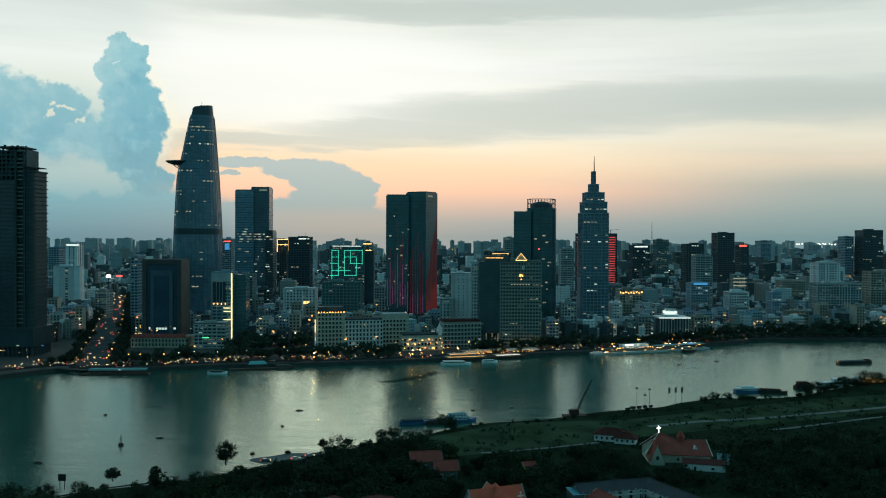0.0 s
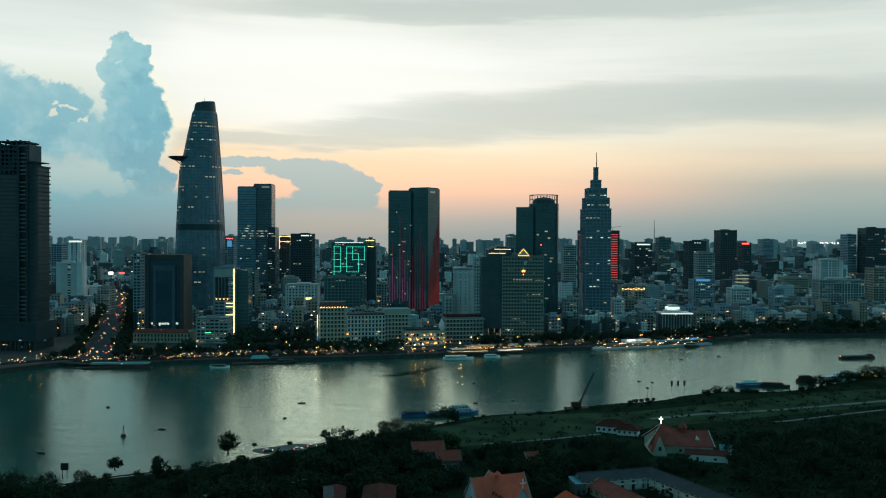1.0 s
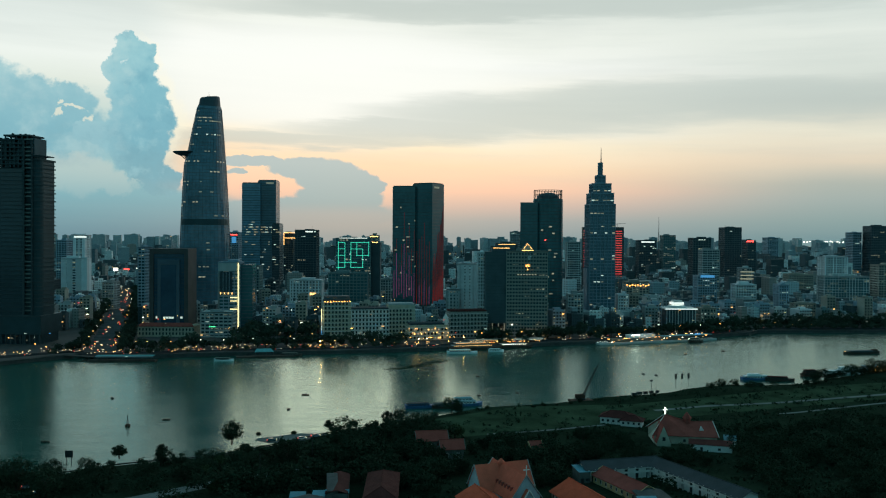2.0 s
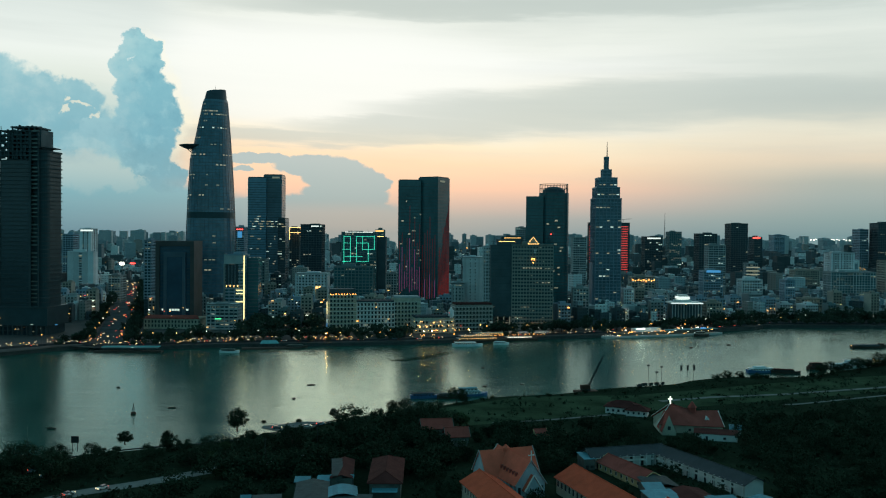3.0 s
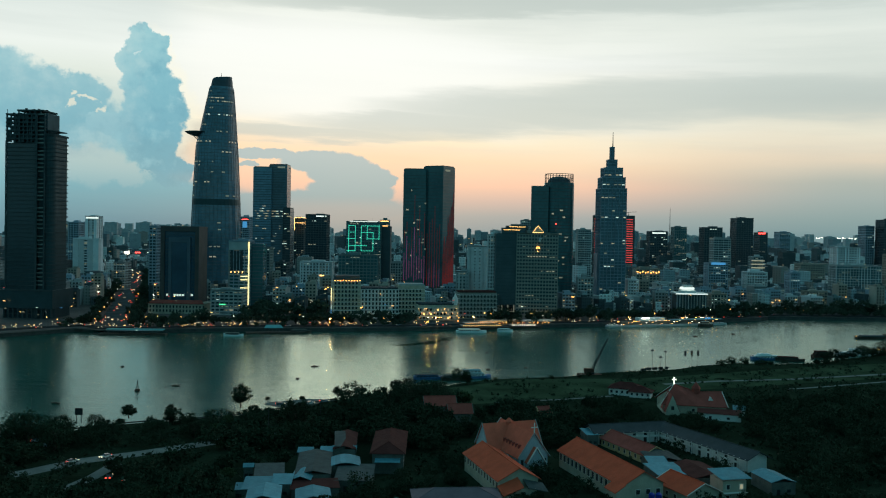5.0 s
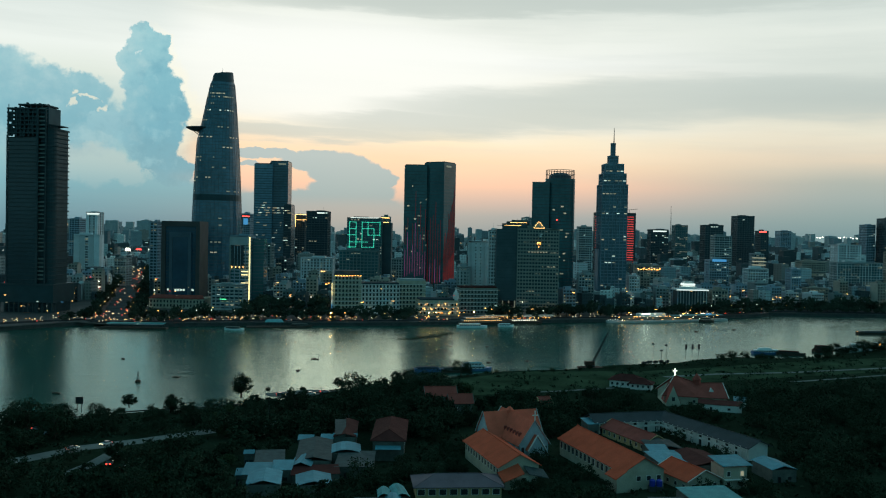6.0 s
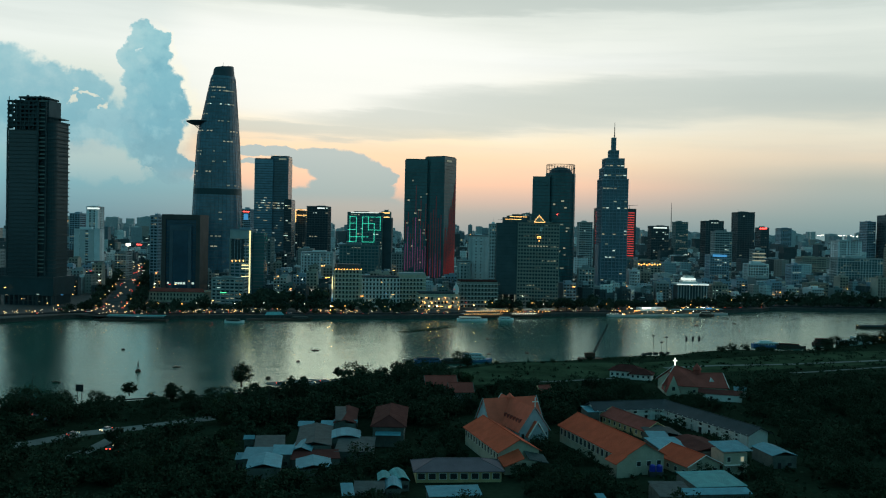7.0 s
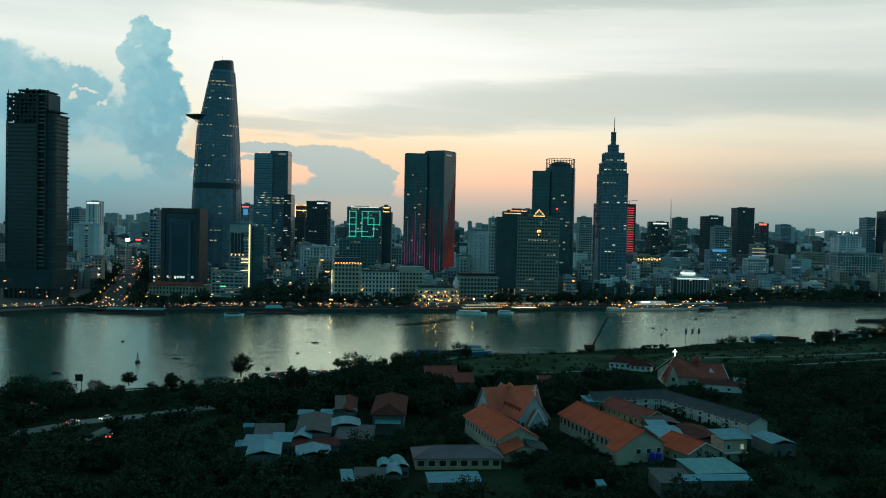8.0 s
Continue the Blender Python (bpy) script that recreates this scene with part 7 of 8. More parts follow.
def scrub():
    """Knee-high growth over the open near ground."""
    rg = np.random.default_rng(77)
    verts, faces = [], []
    for _ in range(6500):
        x, y = rg.uniform(-230, 360), rg.uniform(190, 640)
        if y > near_bank(x) - 12 or not free(x, y, 0.4) or (x > -10 and 445 + 0.42 * x < y and rg.random() < 0.6):
            continue
        n = 10
        p = rg.normal(size=(n, 3)) * (1.5, 1.5, 0.45) + (x, y, NEAR + 0.5)
        t, u = rg.normal(size=(n, 3)) * 0.5, rg.normal(size=(n, 3)) * 0.4
        for a, b, c in zip(p, t, u):
            k = len(verts)
            verts += [tuple(a - b), tuple(a + c), tuple(a + b), tuple(a - c)]
            faces.append((k, k + 1, k + 2, k + 3))
    me = bpy.data.meshes.new("scrub")
    me.from_pydata(verts, [], faces)
    me.materials.append(M["leaf"])
    tagged(new("scrub", me), "low dark scrub and weeds", "scrub", kind="stuff")


scrub()


def join_woods(name, words, material):
    """The thick of the woods or of the street trees, too dense to count."""
    verts, cache = [], {}
    for crown, x, y, z, k, a in JOINED:
        if crown.materials[0] != material:
            continue
        if crown.name not in cache:
            co = np.empty(len(crown.vertices) * 3)
            crown.vertices.foreach_get("co", co)
            cache[crown.name] = co.reshape(-1, 3)
        co = cache[crown.name] * k
        ca, sa = math.cos(a), math.sin(a)
        verts.append(np.stack((co[:, 0] * ca - co[:, 1] * sa + x, co[:, 0] * sa + co[:, 1] * ca + y, co[:, 2] * 0.95 + z), 1))
    verts = np.concatenate(verts)
    n = len(verts)
    me = bpy.data.meshes.new(name)
    me.vertices.add(n)
    me.vertices.foreach_set("co", verts.ravel())
    me.loops.add(n)
    me.loops.foreach_set("vertex_index", np.arange(n, dtype=np.int32))
    me.polygons.add(n // 4)
    me.polygons.foreach_set("loop_start", np.arange(0, n, 4, dtype=np.int32))
    me.update(calc_edges=True)
    me.materials.append(material)
    tagged(new(name, me), words, "trees", kind="stuff")


join_woods("woods", "dense dark tree crowns of the riverside wood", M["leaf"])
join_woods("street_trees", "dense dark tree crowns of streets and squares", M["streetleaf"])


# ---- lamps and traffic ----
def lamp_proto(key, tall, r):
    root = thing("street_lamp", ("amber" if key == "amber" else "white") + " street lamp on a steel pole", "street lamp", pose(0, 0, -300), "street lamps")
    bm = bmesh.new()
    rod(bm, (0, 0, 0), (0, 0, tall), 0.14, 0.08)
    rod(bm, (0, 0, tall), (0, -1.4, tall + 0.3), 0.07, 0.06)
    part("pole", bm, M["steel"], root)
    bm = bmesh.new()
    bmesh.ops.create_icosphere(bm, subdivisions=1, radius=r, matrix=Matrix.Translation((0, -1.4, tall + 0.1)))
    part("lamp_head", bm, M[key], root, "glowing lamp head")
    return root


lamps = [lamp_proto("amber", 8, 0.4), lamp_proto("amber", 6, 0.3), lamp_proto("bright", 8, 0.32), lamp_proto("amber", 5, 0.5)]
rng = random.Random(4)
for k in range(64):
    x = -345 + k * 14.5 + rng.uniform(-5, 5)
    copy_thing(lamps[rng.choice((0, 1, 1, 2, 3) if -120 < x < 330 else (0, 1, 2))], pose(x, far_bank(x) + rng.choice((8.5, 26, 33, 45)), TOWN))
for (x0, y0), (x1, y1) in zip(AVENUE[:-1], AVENUE[1:]):
    for i in range(3):
        t = i / 3
        for s in (-1, 1):
            copy_thing(lamps[rng.choice((0, 1, 2))], pose(x0 + (x1 - x0) * t + s * 13.6, y0 + (y1 - y0) * t, TOWN))
for x, y, k in ((-112, far_bank(-112) - 4.5, 3), (-27, far_bank(-27) - 4.5, 3), (0, far_bank(0) - 4.5, 3), (140, 920, 3), (215, 942, 3), (262, 960, 1), (420, 1015, 3), (395, 1010, 2)):
    copy_thing(lamps[k], pose(x, y + 6, TOWN))
for root in lamps:
    for o in (*root.children_recursive, root):
        bpy.data.objects.remove(o)


def car_proto(paint, name, label):
    root = thing("car", label, "car", pose(0, 0, -300), "evening traffic")
    bm = bmesh.new()
    loft(bm, [[(x, -0.9, z), (x, 0.9, z), (x, 0.9, zz), (x, -0.9, zz)] for x, z, zz in ((-2.2, 0.45, 0.8), (-2.0, 0.3, 1.0), (1.9, 0.3, 0.95), (2.2, 0.45, 0.75))])
    part("body", bm, paint, root)
    bm = bmesh.new()
    loft(bm, [[(a, -w, z), (b, -w, z), (b, w, z), (a, w, z)] for a, b, w, z in ((-1.8, 1.0, 0.85, 0.95), (-1.4, 0.3, 0.7, 1.5))])
    part("cabin", bm, M["glass"], root)
    wheel = bmesh.new()
    rod(wheel, (0, -0.12, 0), (0, 0.12, 0), 0.34, 0.34, 10)
    wm = mesh_of(wheel, "wheel", M["dark"])
    for a in (-1.35, 1.35):
        for b in (-0.85, 0.85):
            piece("wheel", wm, root, a, b, 0.34)
    hm, tm = cube_mesh("headlight", M["headlamp"], 0.2, 0.5, 0.45), cube_mesh("tail_light", M["taillamp"], 0.2, 0.55, 0.45)
    for b in (-0.6, 0.6):
        piece("headlight", hm, root, 2.2, b, 0.5)
        piece("tail_light", tm, root, -2.2, b, 0.55)
    return root


cars = [car_proto(M["white"], "car", "white car with lights on"), car_proto(M["darkc"], "car", "dark car with lights on"), car_proto(M["bluec"], "car", "grey car with lights on")]
for k in range(30):
    x = -345 + k * 24 + rng.uniform(-4, 4)
    lane = rng.choice((-5, -2, 2, 5))
    a = math.degrees(math.atan(far_bank(x + 2) - far_bank(x - 2)) / 1) * 0.5
    copy_thing(rng.choice(cars), pose(x, quay_road(x) + lane, TOWN + 0.06, 0, 0, a + (180 if lane > 0 else 0) + rng.choice((0, 0, 12))))
for (x0, y0), (x1, y1) in zip(AVENUE[:-1], AVENUE[1:]):
    n = int((y1 - y0) // 60)
    a = math.degrees(math.atan2(y1 - y0, x1 - x0))
    for i in range(n):
        t = (i + rng.random()) / n
        lane = rng.choice((-8, -4, 4, 8))
        copy_thing(rng.choice(cars), pose(x0 + (x1 - x0) * t + lane, y0 + (y1 - y0) * t, TOWN + 0.11, 0, 0, a + (180 if lane < 0 else 0)))
for x, y, a in ((-166, 352, 20), (-158, 345, 200), (-139, 322, 60), (-130, 330, 240), (-118, 303, 100), (-112, 300, 90), (-72, 440, 30), (-66, 446, 20), (-86, 436, 15)):
    copy_thing(cars[(a // 10) % 3], pose(x, y, NEAR + 0.1, 0, 0, a))
for root in cars:
    for o in (*root.children_recursive, root):
        bpy.data.objects.remove(o)
for key, n, words in (("warm", 120, "warm lamps of stalls on the quay"), ("headlamp", 150, "headlamps of scooters on the quay"), ("taillamp", 40, "red tail lamps of scooters on the quay")):
    bm = bmesh.new()
    for k in range(n):
        x = rng.uniform(-430, 340) if k % 2 else rng.uniform(-430, -90)
        box(bm, x, quay_road(x) + rng.uniform(-9, 15), TOWN + rng.uniform(0.8, 3.2), rng.uniform(0.35, 0.9), 0.5, 0.34)
    tagged(part("scooter_lamps", bm, M[key], None), words, "lamps", kind="stuff")
for key, n, words in (("taillamp", 24, "red tail lamps of the avenue traffic"), ("headlamp", 14, "warm lamps of the avenue traffic"), ("warm", 8, "warm stall lamps along the avenue")):
    bm = bmesh.new()
    for k in range(n):
        y = 770 + 860 * rng.random() ** 1.1
        i = max(j for j in range(len(AVENUE) - 1) if AVENUE[j][1] <= max(y, 766))
        (x0, y0), (x1, y1) = AVENUE[i], AVENUE[i + 1]
        s = y / 900
        box(bm, x0 + (x1 - x0) * (y - y0) / (y1 - y0) + rng.uniform(-12, 12), y, TOWN + rng.uniform(0.7, 4.5), rng.uniform(0.5, 1.7) * s, 0.5, 0.42 * s)
    tagged(part("traffic_lamps", bm, M[key], None), words, "lamps", kind="stuff")
bm = bmesh.new()
for k in range(16):
    box(bm, 1668 + 14 * k + rng.uniform(-4, 4), 4300, 86 + rng.uniform(-2, 3), rng.uniform(3, 8), 1.0, 2.6)
tagged(part("field_lamps", bm, M["bright"], None), "row of white floodlights on the far plain", "lamps", kind="stuff")
bm = bmesh.new()
for k in range(26):
    t = rng.random() ** 1.4
    box(bm, 262 + 96 * t + rng.uniform(-3, 3), 1235 + 440 * t, TOWN + rng.uniform(5, 16), rng.uniform(0.7, 1.5) * (1 + 0.4 * t), 0.6, 0.8)
tagged(part("street_lamps_row", bm, M["amber"], None), "amber lamps strung along a side street", "lamps", kind="stuff")
board2 = thing("lit_billboard", "bright white billboard over the avenue", "sign", pose(-611.3, 1640.0, TOWN))
bar(board2, "post", "steel", 0, 1, 0, 1.2, 1.2, 34)
bar(board2, "panel", "bright", 0, 0, 34, 8, 0.6, 5)
bar(board2, "red_panel", "red", 20, 0, 36, 10, 0.6, 2.2)


def quay_flood(x):
    """A tall amber floodlight at the water's edge."""
    root = thing("floodlight", "tall amber floodlight at the edge of the quay", "floodlight", pose(x, far_bank(x) + 2.0, TOWN), "quay floodlights")
    bm = bmesh.new()
    rod(bm, (0, 0, -0.5), (0, 0, 8.6), 0.16, 0.09, 8)
    part("pole", bm, M["steel"], root)
    bm = bmesh.new()
    box(bm, 0, -0.35, 8.5, 1.1, 0.9, 0.25)
    head = part("lamp_head", bm, M["steel"], root)
    bm = bmesh.new()
    box(bm, 0, -0.55, 8.05, 0.9, 0.5, 0.44)
    part("lamp", bm, M["flood"], head, "amber lamp")


for x in (-112, -27, -20, 14):
    quay_flood(x)


# ---- boats and river things ----
def hull(bm, L, W, H, sheer=0.5, bow=0.3):
    rings = []
    for t in np.linspace(0, 1, 9):
        x = -L / 2 + L * t
        k = 1.0 if t < 1 - bow else math.sqrt(max(0.02, 1 - ((t - 1 + bow) / bow) ** 2))
        k *= 0.85 + 0.15 * min(1, t * 5)
        top = H + sheer * (2 * t - 1) ** 2
        rings.append([(x, -W / 2 * k, top), (x, -W / 2 * k * 0.8, -0.4), (x, W / 2 * k * 0.8, -0.4), (x, W / 2 * k, top)])
    loft(bm, rings)


def boat(name, label, x, y, L, W, rot, hull_m, decks, cabin_m="boatwhite", lights=None, roof_m=None, z=0.05):
    """A river boat: hull, stacked deckhouses with window rows and roofs, mast and rail."""
    root = thing(name, label, "boat", pose(x, y, z, 0, 0, rot), "river boats")
    H = 0.9 + L * 0.02
    tall = 1.7 if L < 26 else 2.2    # height of a deck
    bm = bmesh.new()
    hull(bm, L, W, H, 0.9)
    part("hull", bm, M[hull_m], root)
    zz = H - 0.1
    for i in range(decks):
        l, w = L * (0.72 - 0.16 * i), W * (0.8 - 0.1 * i)
        o = -L * 0.06 - i * L * 0.03
        bm = bmesh.new()
        loft(bm, [[(o - l / 2 * a, -w / 2 * c, z), (o + l / 2 * b, -w / 2 * c, z), (o + l / 2 * b, w / 2 * c, z), (o - l / 2 * a, w / 2 * c, z)] for z, a, b, c in ((zz, 1, 1.08, 1), (zz + tall, 0.97, 0.86, 0.94))])
        cab = part("deckhouse", bm, M[cabin_m], root)
        bm = bmesh.new()
        n = max(3, int(l // 1.9))
        for k in range(n):
            for s in (-1, 1):
                box(bm, o - l / 2 + (k + 0.4) * l * 0.96 / n, s * w * 0.485, zz + 0.35 * tall, l / n * 0.6, 0.16, 0.38 * tall)
        part("window_grid", bm, M["dark"], cab, kind="stuff")
        bm = bmesh.new()
        slab(bm, [(o - l / 2 - 0.5, -w / 2 - 0.2, zz + tall + 0.2), (o + l * 0.45, -w / 2 - 0.2, zz + tall + 0.2), (o + l * 0.45, w / 2 + 0.2, zz + tall + 0.2), (o - l / 2 - 0.5, w / 2 + 0.2, zz + tall + 0.2)], 0.2)
        part("deck_roof", bm, M[roof_m or cabin_m], cab)
        if lights:
            for k in range(n):
                bar(cab, "deck_light", lights, o - l / 2 + (k + 0.5) * l / n, -w / 2 - 0.45, zz + tall - 0.35, l / n * 0.5, 0.12, 0.3, "warm deck light")
        zz += tall + 0.2
    bm = bmesh.new()
    for k in range(int(L // 3)):
        for s in (-1, 1):
            box(bm, -L * 0.4 + k * 2.4, s * W * 0.41, H - 0.1, 0.5, 0.25, 0.7)
    part("fender_rest", bm, M["dark"], root, kind="stuff")
    bm = bmesh.new()
    rod(bm, (L * 0.1, 0, zz), (L * 0.1, 0, zz + 3.2), 0.1, 0.05)
    rod(bm, (-L * 0.3, 0, H), (-L * 0.3, 0, zz + 1.6), 0.1, 0.05)
    part("mast", bm, M["steel"], root)
    bm = bmesh.new()
    for s in (-1, 1):
        rod(bm, (-L * 0.45, s * W * 0.42, H + 0.9), (L * 0.28, s * W * 0.42, H + 0.95), 0.05, 0.05, 4)
    part("rail", bm, M["steel"], root)
    return root


boat("work_boat", "blue moored work boat at the bank", -16.6, 539.7, 19, 5, 12, "bluepaint", 1, "bluepaint", roof_m="slate")
boat("work_boat", "dark moored barge with a low house", -1.7, 540.0, 16, 5.5, 14, "wood", 1, "dullwall", roof_m="tin_grey")
boat("house_boat", "pale blue two-deck house boat", 11.1, 548.6, 20, 6, 14, "bluepaint", 2, "boatwhite", roof_m="tin")
boat("river_ferry", "white excursion boat with warm deck lights", 12.0, 792.0, 27, 6.5, 8, "boatwhite", 1, "boatwhite", "pale", "boatwhite")
boat("small_ferry", "small white passenger boat at the quay", 42.5, 806.0, 14, 4.5, 10, "boatwhite", 1, "boatwhite")
boat("dinner_boat", "long restaurant boat strung with warm lights", 24.0, 822.5, 52, 9, 16, "wood", 2, "dullwall", "warm", "palec")
boat("dinner_boat", "long flat restaurant boat with cool white lights", 62.0, 838.0, 34, 8, 16, "wood", 1, "dullwall", "bright", "palec")
yacht = boat("white_yacht", "white yacht with a blue hull moored by the meadow", 226.0, 656.7, 25, 5.5, 8, "bluepaint", 1, "boatwhite")
bm = bmesh.new()
loft(bm, [[(-6 * a - 2, -1.7 * c, z), (4 * b - 2, -1.7 * c, z), (4 * b - 2, 1.7 * c, z), (-6 * a - 2, 1.7 * c, z)] for z, a, b, c in ((3.1, 1, 1.1, 1), (4.5, 0.9, 0.7, 0.9))])
part("flybridge", bm, M["boatwhite"], yacht)
boat("dark_barge", "dark moored barge with a deckhouse", 240.6, 652.2, 20, 5.5, -14, "wood", 1, "wood", roof_m="tile_dark")
boat("dark_barge", "rusty moored tug by the trees", 272.9, 675.1, 16, 6, 10, "rust", 2, "wood", roof_m="tile_dark")
boat("white_yacht", "white yacht moored by the meadow", 296.3, 686.1, 20, 5.5, 10, "boatwhite", 1, "boatwhite")
boat("white_yacht", "white two-deck cruiser moored by the meadow", 308.4, 691.7, 22, 6, 10, "boatwhite", 2, "boatwhite")
boat("party_boat", "two-deck pleasure boat with amber upper lights", 329.1, 689.5, 32, 8, 10, "boatwhite", 2, "boatwhite", "amber", "tin")
barge = boat("cargo_barge", "low dark cargo barge under way", 372.3, 809.2, 34, 7, 10, "wood", 0, "wood")
bar(barge, "cargo", "darkc", -2, 0, 1.4, 22, 5, 1.6, "dark covered cargo")
bar(barge, "wheelhouse", "wood", 12, 0, 1.4, 4, 4, 2.6)
bar(barge, "bow_light", "warm", -17, 0, 2.0, 0.5, 0.5, 0.5)
boat("tug_boat", "small dark tug beside the terminal", 245.1, 890.4, 15, 5, 10, "wood", 2, "dullwall", "dimw", "palec")
for x, y, L, rot in ((-92.6, 580.5, 7, 5), (-157.5, 499.2, 6, 8), (-200.1, 443.5, 6, -4), (-211.9, 563.5, 3, 3), (20.2, 582.7, 4, 9), (210.6, 797.6, 5, 4), (250.8, 820.5, 5, 4), (45.7, 592.9, 4, 0), (21.7, 663.0, 4, 0), (-94.9, 531.8, 3, 20)):
    bt = thing("sampan", "small dark wooden sampan on the water", "boat", pose(x, y, 0.05, 0, 0, rot), "sampans")
    L *= 0.7
    bm = bmesh.new()
    hull(bm, L, 1.1, 0.35, 0.3)
    part("hull", bm, M["wood"], bt)
    bm = bmesh.new()
    loft(bm, [[(xx, 0.45 * math.cos(t), 0.3 + 0.5 * math.sin(t)) for t in np.linspace(0, math.pi, 6)] for xx in (-L * 0.2, L * 0.15)])
    part("awning", bm, M["wood"], bt)

pier = thing("landing_pier", "long low floating pier with a pale roof", "pier", pose(-266.0, 729.5, 0, 0, 0, 4))
bar(pier, "pontoon", "wood", 0, 0, -0.5, 54, 8, 1.8)
bar(pier, "roof", "teal", 2, 0.5, 4.4, 46, 7, 0.5, "pale roof sheet")
bar(pier, "fascia", "palec", 2, -3.2, 3.8, 46, 0.3, 0.7)
pm = cube_mesh("post", M["steel"], 0.25, 0.25, 3.4)
for k in range(12):
    for s in (-3, 3.6):
        piece("post", pm, pier, -19 + k * 3.9, s, 1.2)
bar(pier, "gangway", "wood", -28, 3, 0.4, 10, 2, 0.4)
bar(pier, "lamp", "cool", 4, -3.5, 4.0, 1.6, 0.2, 0.6)
pier2 = thing("landing_stage", "low wooden landing stage with a tent roof", "pier", pose(-155.0, 760.7, 0, 0, 0, 14))
bar(pier2, "pontoon", "wood", 0, 0, -0.4, 50, 7, 1.6)
bm = bmesh.new()
slab(bm, [(-10, -4, 5), (6, -4, 5), (4, 3, 7), (-8, 3, 7)], 0.2)
part("tent_roof", bm, M["teal"], pier2)
for k in range(6):
    bar(pier2, "post", "steel", -9 + k * 3, -3.4, 1.0, 0.25, 0.25, 4.0)
boat("moored_launch", "small launch moored at the stage", -184.4, 734.5, 16, 4.5, 4, "boatwhite", 1, "dullwall")
boat("moored_launch", "dark launch moored at the stage", -134.7, 767.9, 18, 4.5, 10, "wood", 1, "dullwall")

term = thing("ferry_terminal", "long ferry terminal with warm lit decks", "terminal", pose(206.7, 889.2, 0, 0, 0, 22))
bar(term, "pontoon", "palec", 0, 0, -0.5, 136, 9, 2.2)
bar(term, "hall", "dullwall", -8, 3, 1.7, 90, 8, 3.4)
bar(term, "upper_deck", "boatwhite", -18, 3, 5.1, 30, 7, 3.0)
bar(term, "upper_light", "bright", -26, -0.7, 7.4, 9, 0.3, 0.8)
bar(term, "canopy", "tin", 34, 2, 5.4, 60, 9, 0.5)
for k in range(15):
    bar(term, "post", "steel", 8 + k * 3.8, -2, 1.7, 0.25, 0.25, 3.8)
for k in range(46):
    bar(term, "deck_light", R.choice(("warm", "amber", "warm", "bright")), -58 + k * 2.5 + R.uniform(-1, 1), -4.2 + R.uniform(-0.4, 0.8), R.choice((2.4, 4.0, 5.4, 7.6)), R.uniform(0.5, 2.2), 0.3, 0.35, "warm deck light")
bar(term, "blue_light", "led_blue", 46, -2.6, 6.0, 7, 0.3, 1.6, "blue lit sign")
for k in range(5):
    bar(term, "bow_light", "cool", -70 + k * 2.6, -3, 2.6 + 0.6 * (k % 2), 1.2, 0.4, 0.5)
lit_quay = thing("quay_restaurant", "long open quay pavilion with string lights", "pavilion", pose(54.9, 856.7, TOWN - 2, 0, 0, 18))
bar(lit_quay, "deck", "wood", 0, 0, 0, 78, 9, 1.0)
bar(lit_quay, "roof", "palec", 0, 0, 4.6, 76, 8, 0.4)
for k in range(20):
    bar(lit_quay, "post", "steel", -37 + k * 3.9, -4, 1.0, 0.2, 0.2, 3.6)
for k in range(34):
    bar(lit_quay, "string_light", "warm" if k < 20 else "cool", -37 + k * 2.2, -4.2, 3.9 + 0.4 * (k % 2), 1.6 if k > 19 else 1.0, 0.2, 0.35, "string light")
for k in range(24):
    bar(lit_quay, "table_lamp", "amber", -36 + k * 3.0 + R.uniform(-1, 1), R.uniform(-3, 3), 2.0, 0.6, 0.6, 0.5, "amber table lamp")

crane = thing("crawler_crane", "dark crawler crane with a raised lattice boom", "crane", pose(82, 556, 2.6, 0, 0, 12))
bar(crane, "barge_deck", "rust", 0, 0, -1.2, 14, 7, 1.4)
bar(crane, "crawler", "dark", 0, -1.6, 0.2, 5, 0.9, 1.0)
bar(crane, "crawler", "dark", 0, 1.6, 0.2, 5, 0.9, 1.0)
bar(crane, "house", "rust", -0.8, 0, 1.2, 5, 3, 2.4)
bar(crane, "cab", "rust", 1.8, -0.8, 1.2, 1.4, 1.4, 2.2)
bm = bmesh.new()
tip = Vector((12.2, 2, 21))
foot = Vector((1.6, 0, 1.6))
for k in range(14):
    t0, t1 = k / 14, (k + 1) / 14
    p, q = foot.lerp(tip, t0), foot.lerp(tip, t1)
    w0, w1 = 0.75 - 0.45 * t0, 0.75 - 0.45 * t1
    for s in (-1, 1):
        rod(bm, p + Vector((0, s * w0, 0)), q + Vector((0, s * w1, 0)), 0.2, 0.2, 4)
        rod(bm, p + Vector((-0.9 * w0, s * w0, 0.5 * w0)), q + Vector((-0.9 * w1, s * w1, 0.5 * w1)), 0.2, 0.2, 4)
        rod(bm, p + Vector((0, s * w0, 0)), q + Vector((-0.9 * w1, s * w1, 0.5 * w1)), 0.1, 0.1, 4)
    rod(bm, p + Vector((0, -w0, 0)), q + Vector((0, w1, 0)), 0.1, 0.1, 4)
part("boom", bm, M["dark"], crane, "dark lattice boom")
bm = bmesh.new()
rod(bm, (-2.5, 0, 3.6), tip, 0.07, 0.07, 4)
rod(bm, tip, tip + Vector((0.3, 0, -12)), 0.06, 0.06, 4)
part("cables", bm, M["steel"], crane)

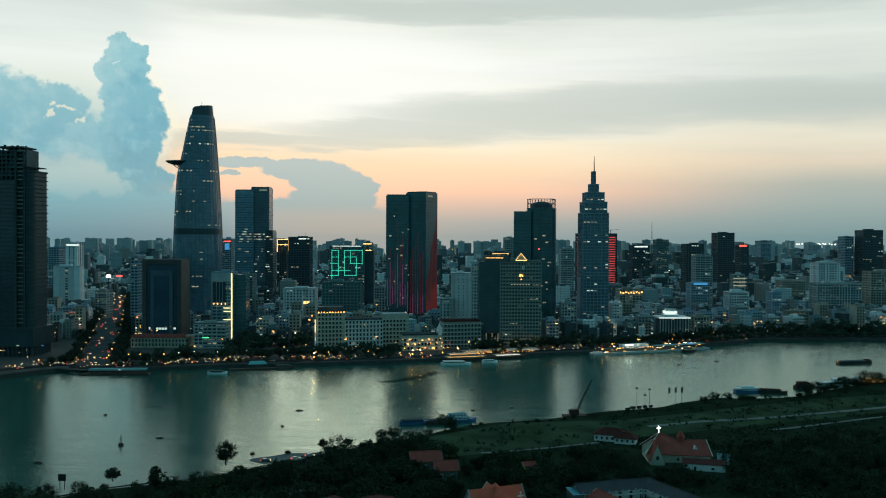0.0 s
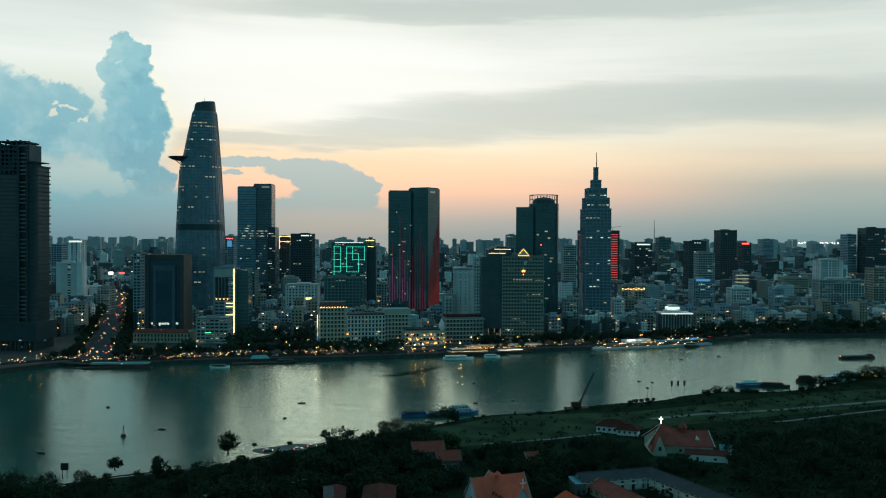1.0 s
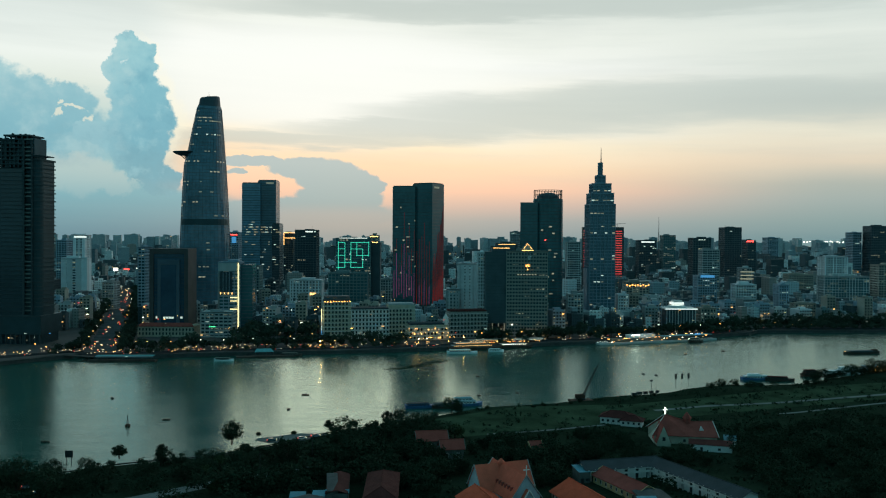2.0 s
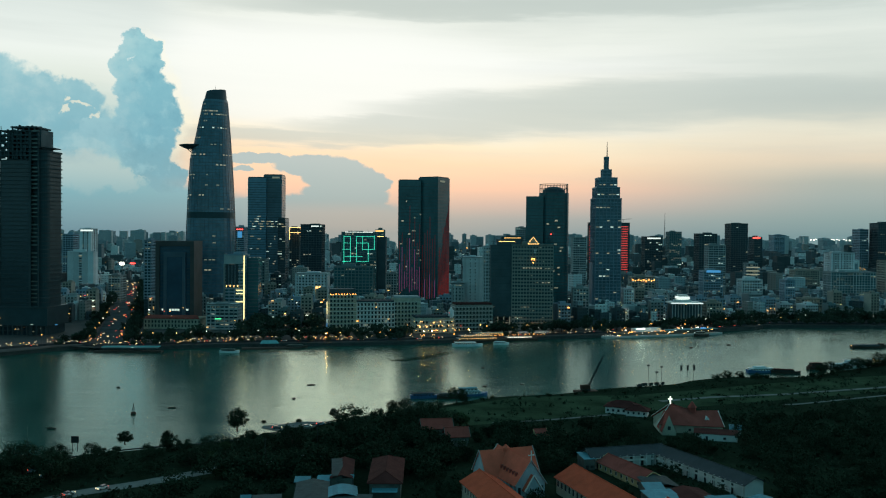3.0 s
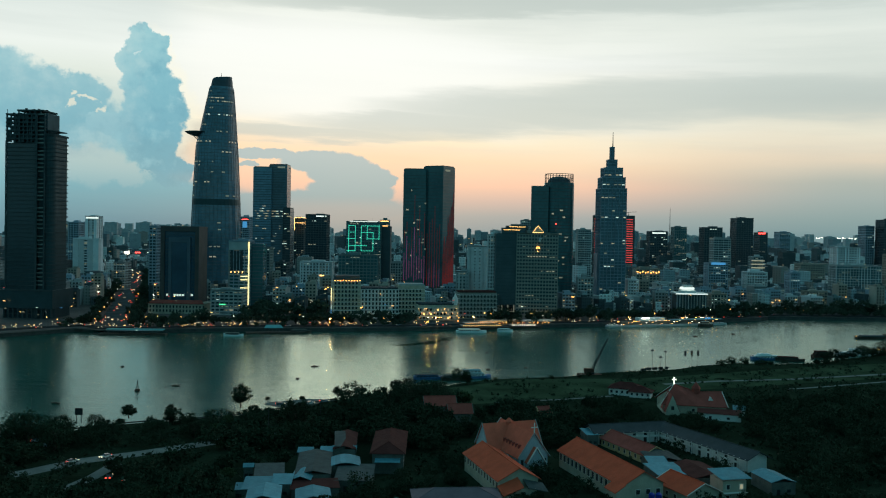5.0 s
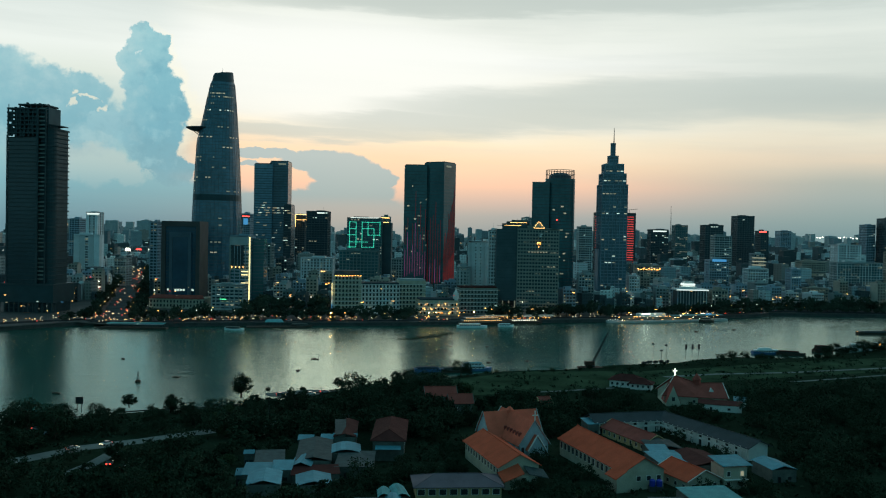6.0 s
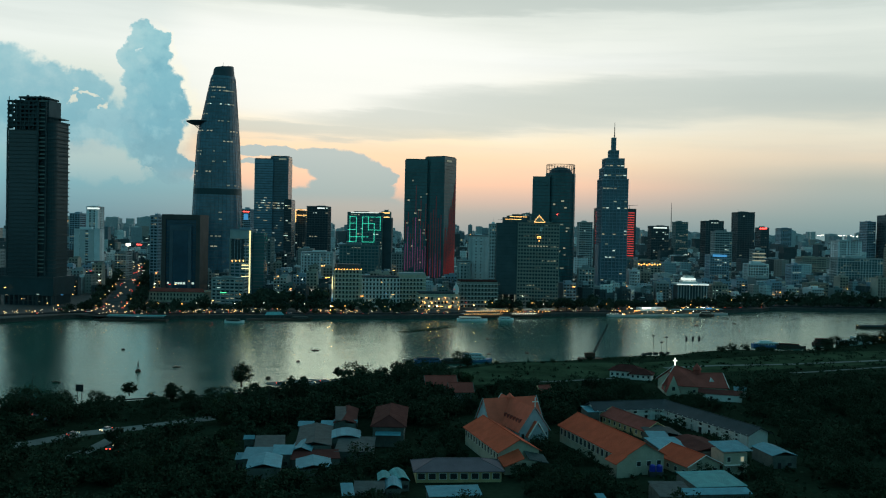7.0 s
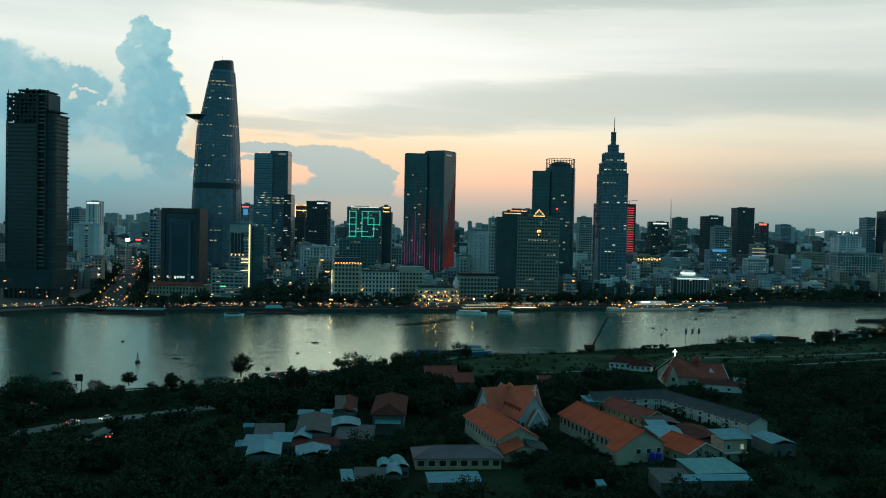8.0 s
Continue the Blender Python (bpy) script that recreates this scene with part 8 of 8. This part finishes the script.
for x, y in ((-173, 482),):
    buoy = thing("channel_buoy", "dark channel buoy with a lattice top", "buoy", pose(x, y, 0))
    bm = bmesh.new()
    loft(bm, [[(r * math.cos(k * math.tau / 12), r * math.sin(k * math.tau / 12), z) for k in range(12)] for r, z in ((1.3, -0.5), (1.5, 0.3), (1.3, 1.0), (0.5, 1.3))])
    part("float", bm, M["rust"], buoy)
    bm = bmesh.new()
    for k in range(4):
        rod(bm, (0.8 * math.cos(k * 1.57), 0.8 * math.sin(k * 1.57), 1.0), (0.15 * math.cos(k * 1.57), 0.15 * math.sin(k * 1.57), 4.6), 0.1, 0.08, 4)
    rod(bm, (0, 0, 4.4), (0, 0, 6.2), 0.3, 0.1)
    part("lattice_top", bm, M["dark"], buoy)

# banner poles and parasols on the meadow's shore
for px, y, tall, wide in ((151, 597, 10, 1.3), (155.5, 598, 10, 1.3), (160, 599, 10, 1.3)):
    fl = thing("banner_pole", "tall pole with a dark hanging banner", "banner", pose(px, y, NEAR), "banner poles")
    bm = bmesh.new()
    rod(bm, (0, 0, 0), (0, 0, tall), 0.12, 0.08)
    part("pole", bm, M["steel"], fl)
    bm = bmesh.new()
    box(bm, 0.2, 0, tall - 3.4, wide, 0.12, 3.4)
    part("banner", bm, M["dark"], fl)
for px, y, tall in ((128, 590, 11), (137, 592, 10), (133, 588, 7)):
    pa = thing("parasol_pole", "tall pole with a small dark canopy", "parasol", pose(px, y, NEAR), "parasol poles")
    bm = bmesh.new()
    rod(bm, (0, 0, 0), (0, 0, tall), 0.14, 0.08)
    part("pole", bm, M["steel"], pa)
    bm = bmesh.new()
    loft(bm, [[(r * math.cos(k * math.tau / 10), r * math.sin(k * math.tau / 10), tall + z) for k in range(10)] for r, z in ((1.2, -0.6), (0.9, 0.0), (0.12, 0.4))])
    part("canopy", bm, M["dark"], pa)
for k in range(5):
    shed("small dark kiosk on the shore", 118 + k * 4.2, 570 + k * 2.4 + R.uniform(-2, 2), R.uniform(2.0, 4.2), 2.2, R.uniform(0.9, 1.7), 15, R.choice(("slate", "tile_dark", "tile_dark")), "flat", "dullwall", 0.4, "kiosk")
board = thing("shore_board", "dark board on two posts at the shore", "sign", pose(-164.1, 386.5, NEAR))
for a in (-1, 1):
    bar(board, "post", "steel", a, 0, 0, 0.25, 0.25, 6.5)
bar(board, "panel", "dark", 0, -0.2, 3.8, 3.4, 0.2, 3.0)


def weeds():
    rg = np.random.default_rng(31)
    verts, faces = [], []
    for _ in range(170):
        t = rg.random()
        x, y = -46 + 40 * t + rg.normal() * 3, 697 + 52 * t ** 1.6 + rg.normal() * (1.0 + 2.2 * t)
        for q in range(4):
            k = len(verts)
            a, w = rg.uniform(0, 6.28), rg.uniform(0.3, 0.8)
            cx, cy = x + rg.normal() * 0.8, y + rg.normal() * 0.8
            verts += [(cx + w * math.cos(a + i * 1.57), cy + w * math.sin(a + i * 1.57), 0.1 + 0.3 * rg.random()) for i in range(4)]
            faces.append((k, k + 1, k + 2, k + 3))
    me = bpy.data.meshes.new("river_weed")
    me.from_pydata(verts, [], faces)
    me.materials.append(M["leaf"])
    tagged(new("river_weed", me), "drifting mat of dark river weed", "weed", kind="stuff")


weeds()
for x, y, tall in ((-74, 352, 15), (-178, 372, 14), (-60, 395, 12)):
    pl = thing("utility_pole", "thin grey utility pole among trees", "pole", pose(x, y, NEAR), "utility poles")
    bm = bmesh.new()
    rod(bm, (0, 0, 0), (0, 0, tall), 0.16, 0.09)
    box(bm, 0, 0, tall - 0.8, 1.6, 0.12, 0.12)
    part("shaft", bm, M["bankstone"], pl)
mast = thing("radio_mast", "thin lattice radio mast in the distance", "mast", pose(488.5, 2100.0, TOWN))
bm = bmesh.new()
for a, b in ((-2, -2), (2, -2), (0, 2)):
    rod(bm, (a, b, 0), (0, 0, 152.2 - 3), 0.5, 0.3, 4)
part("lattice", bm, M["steel"], mast)
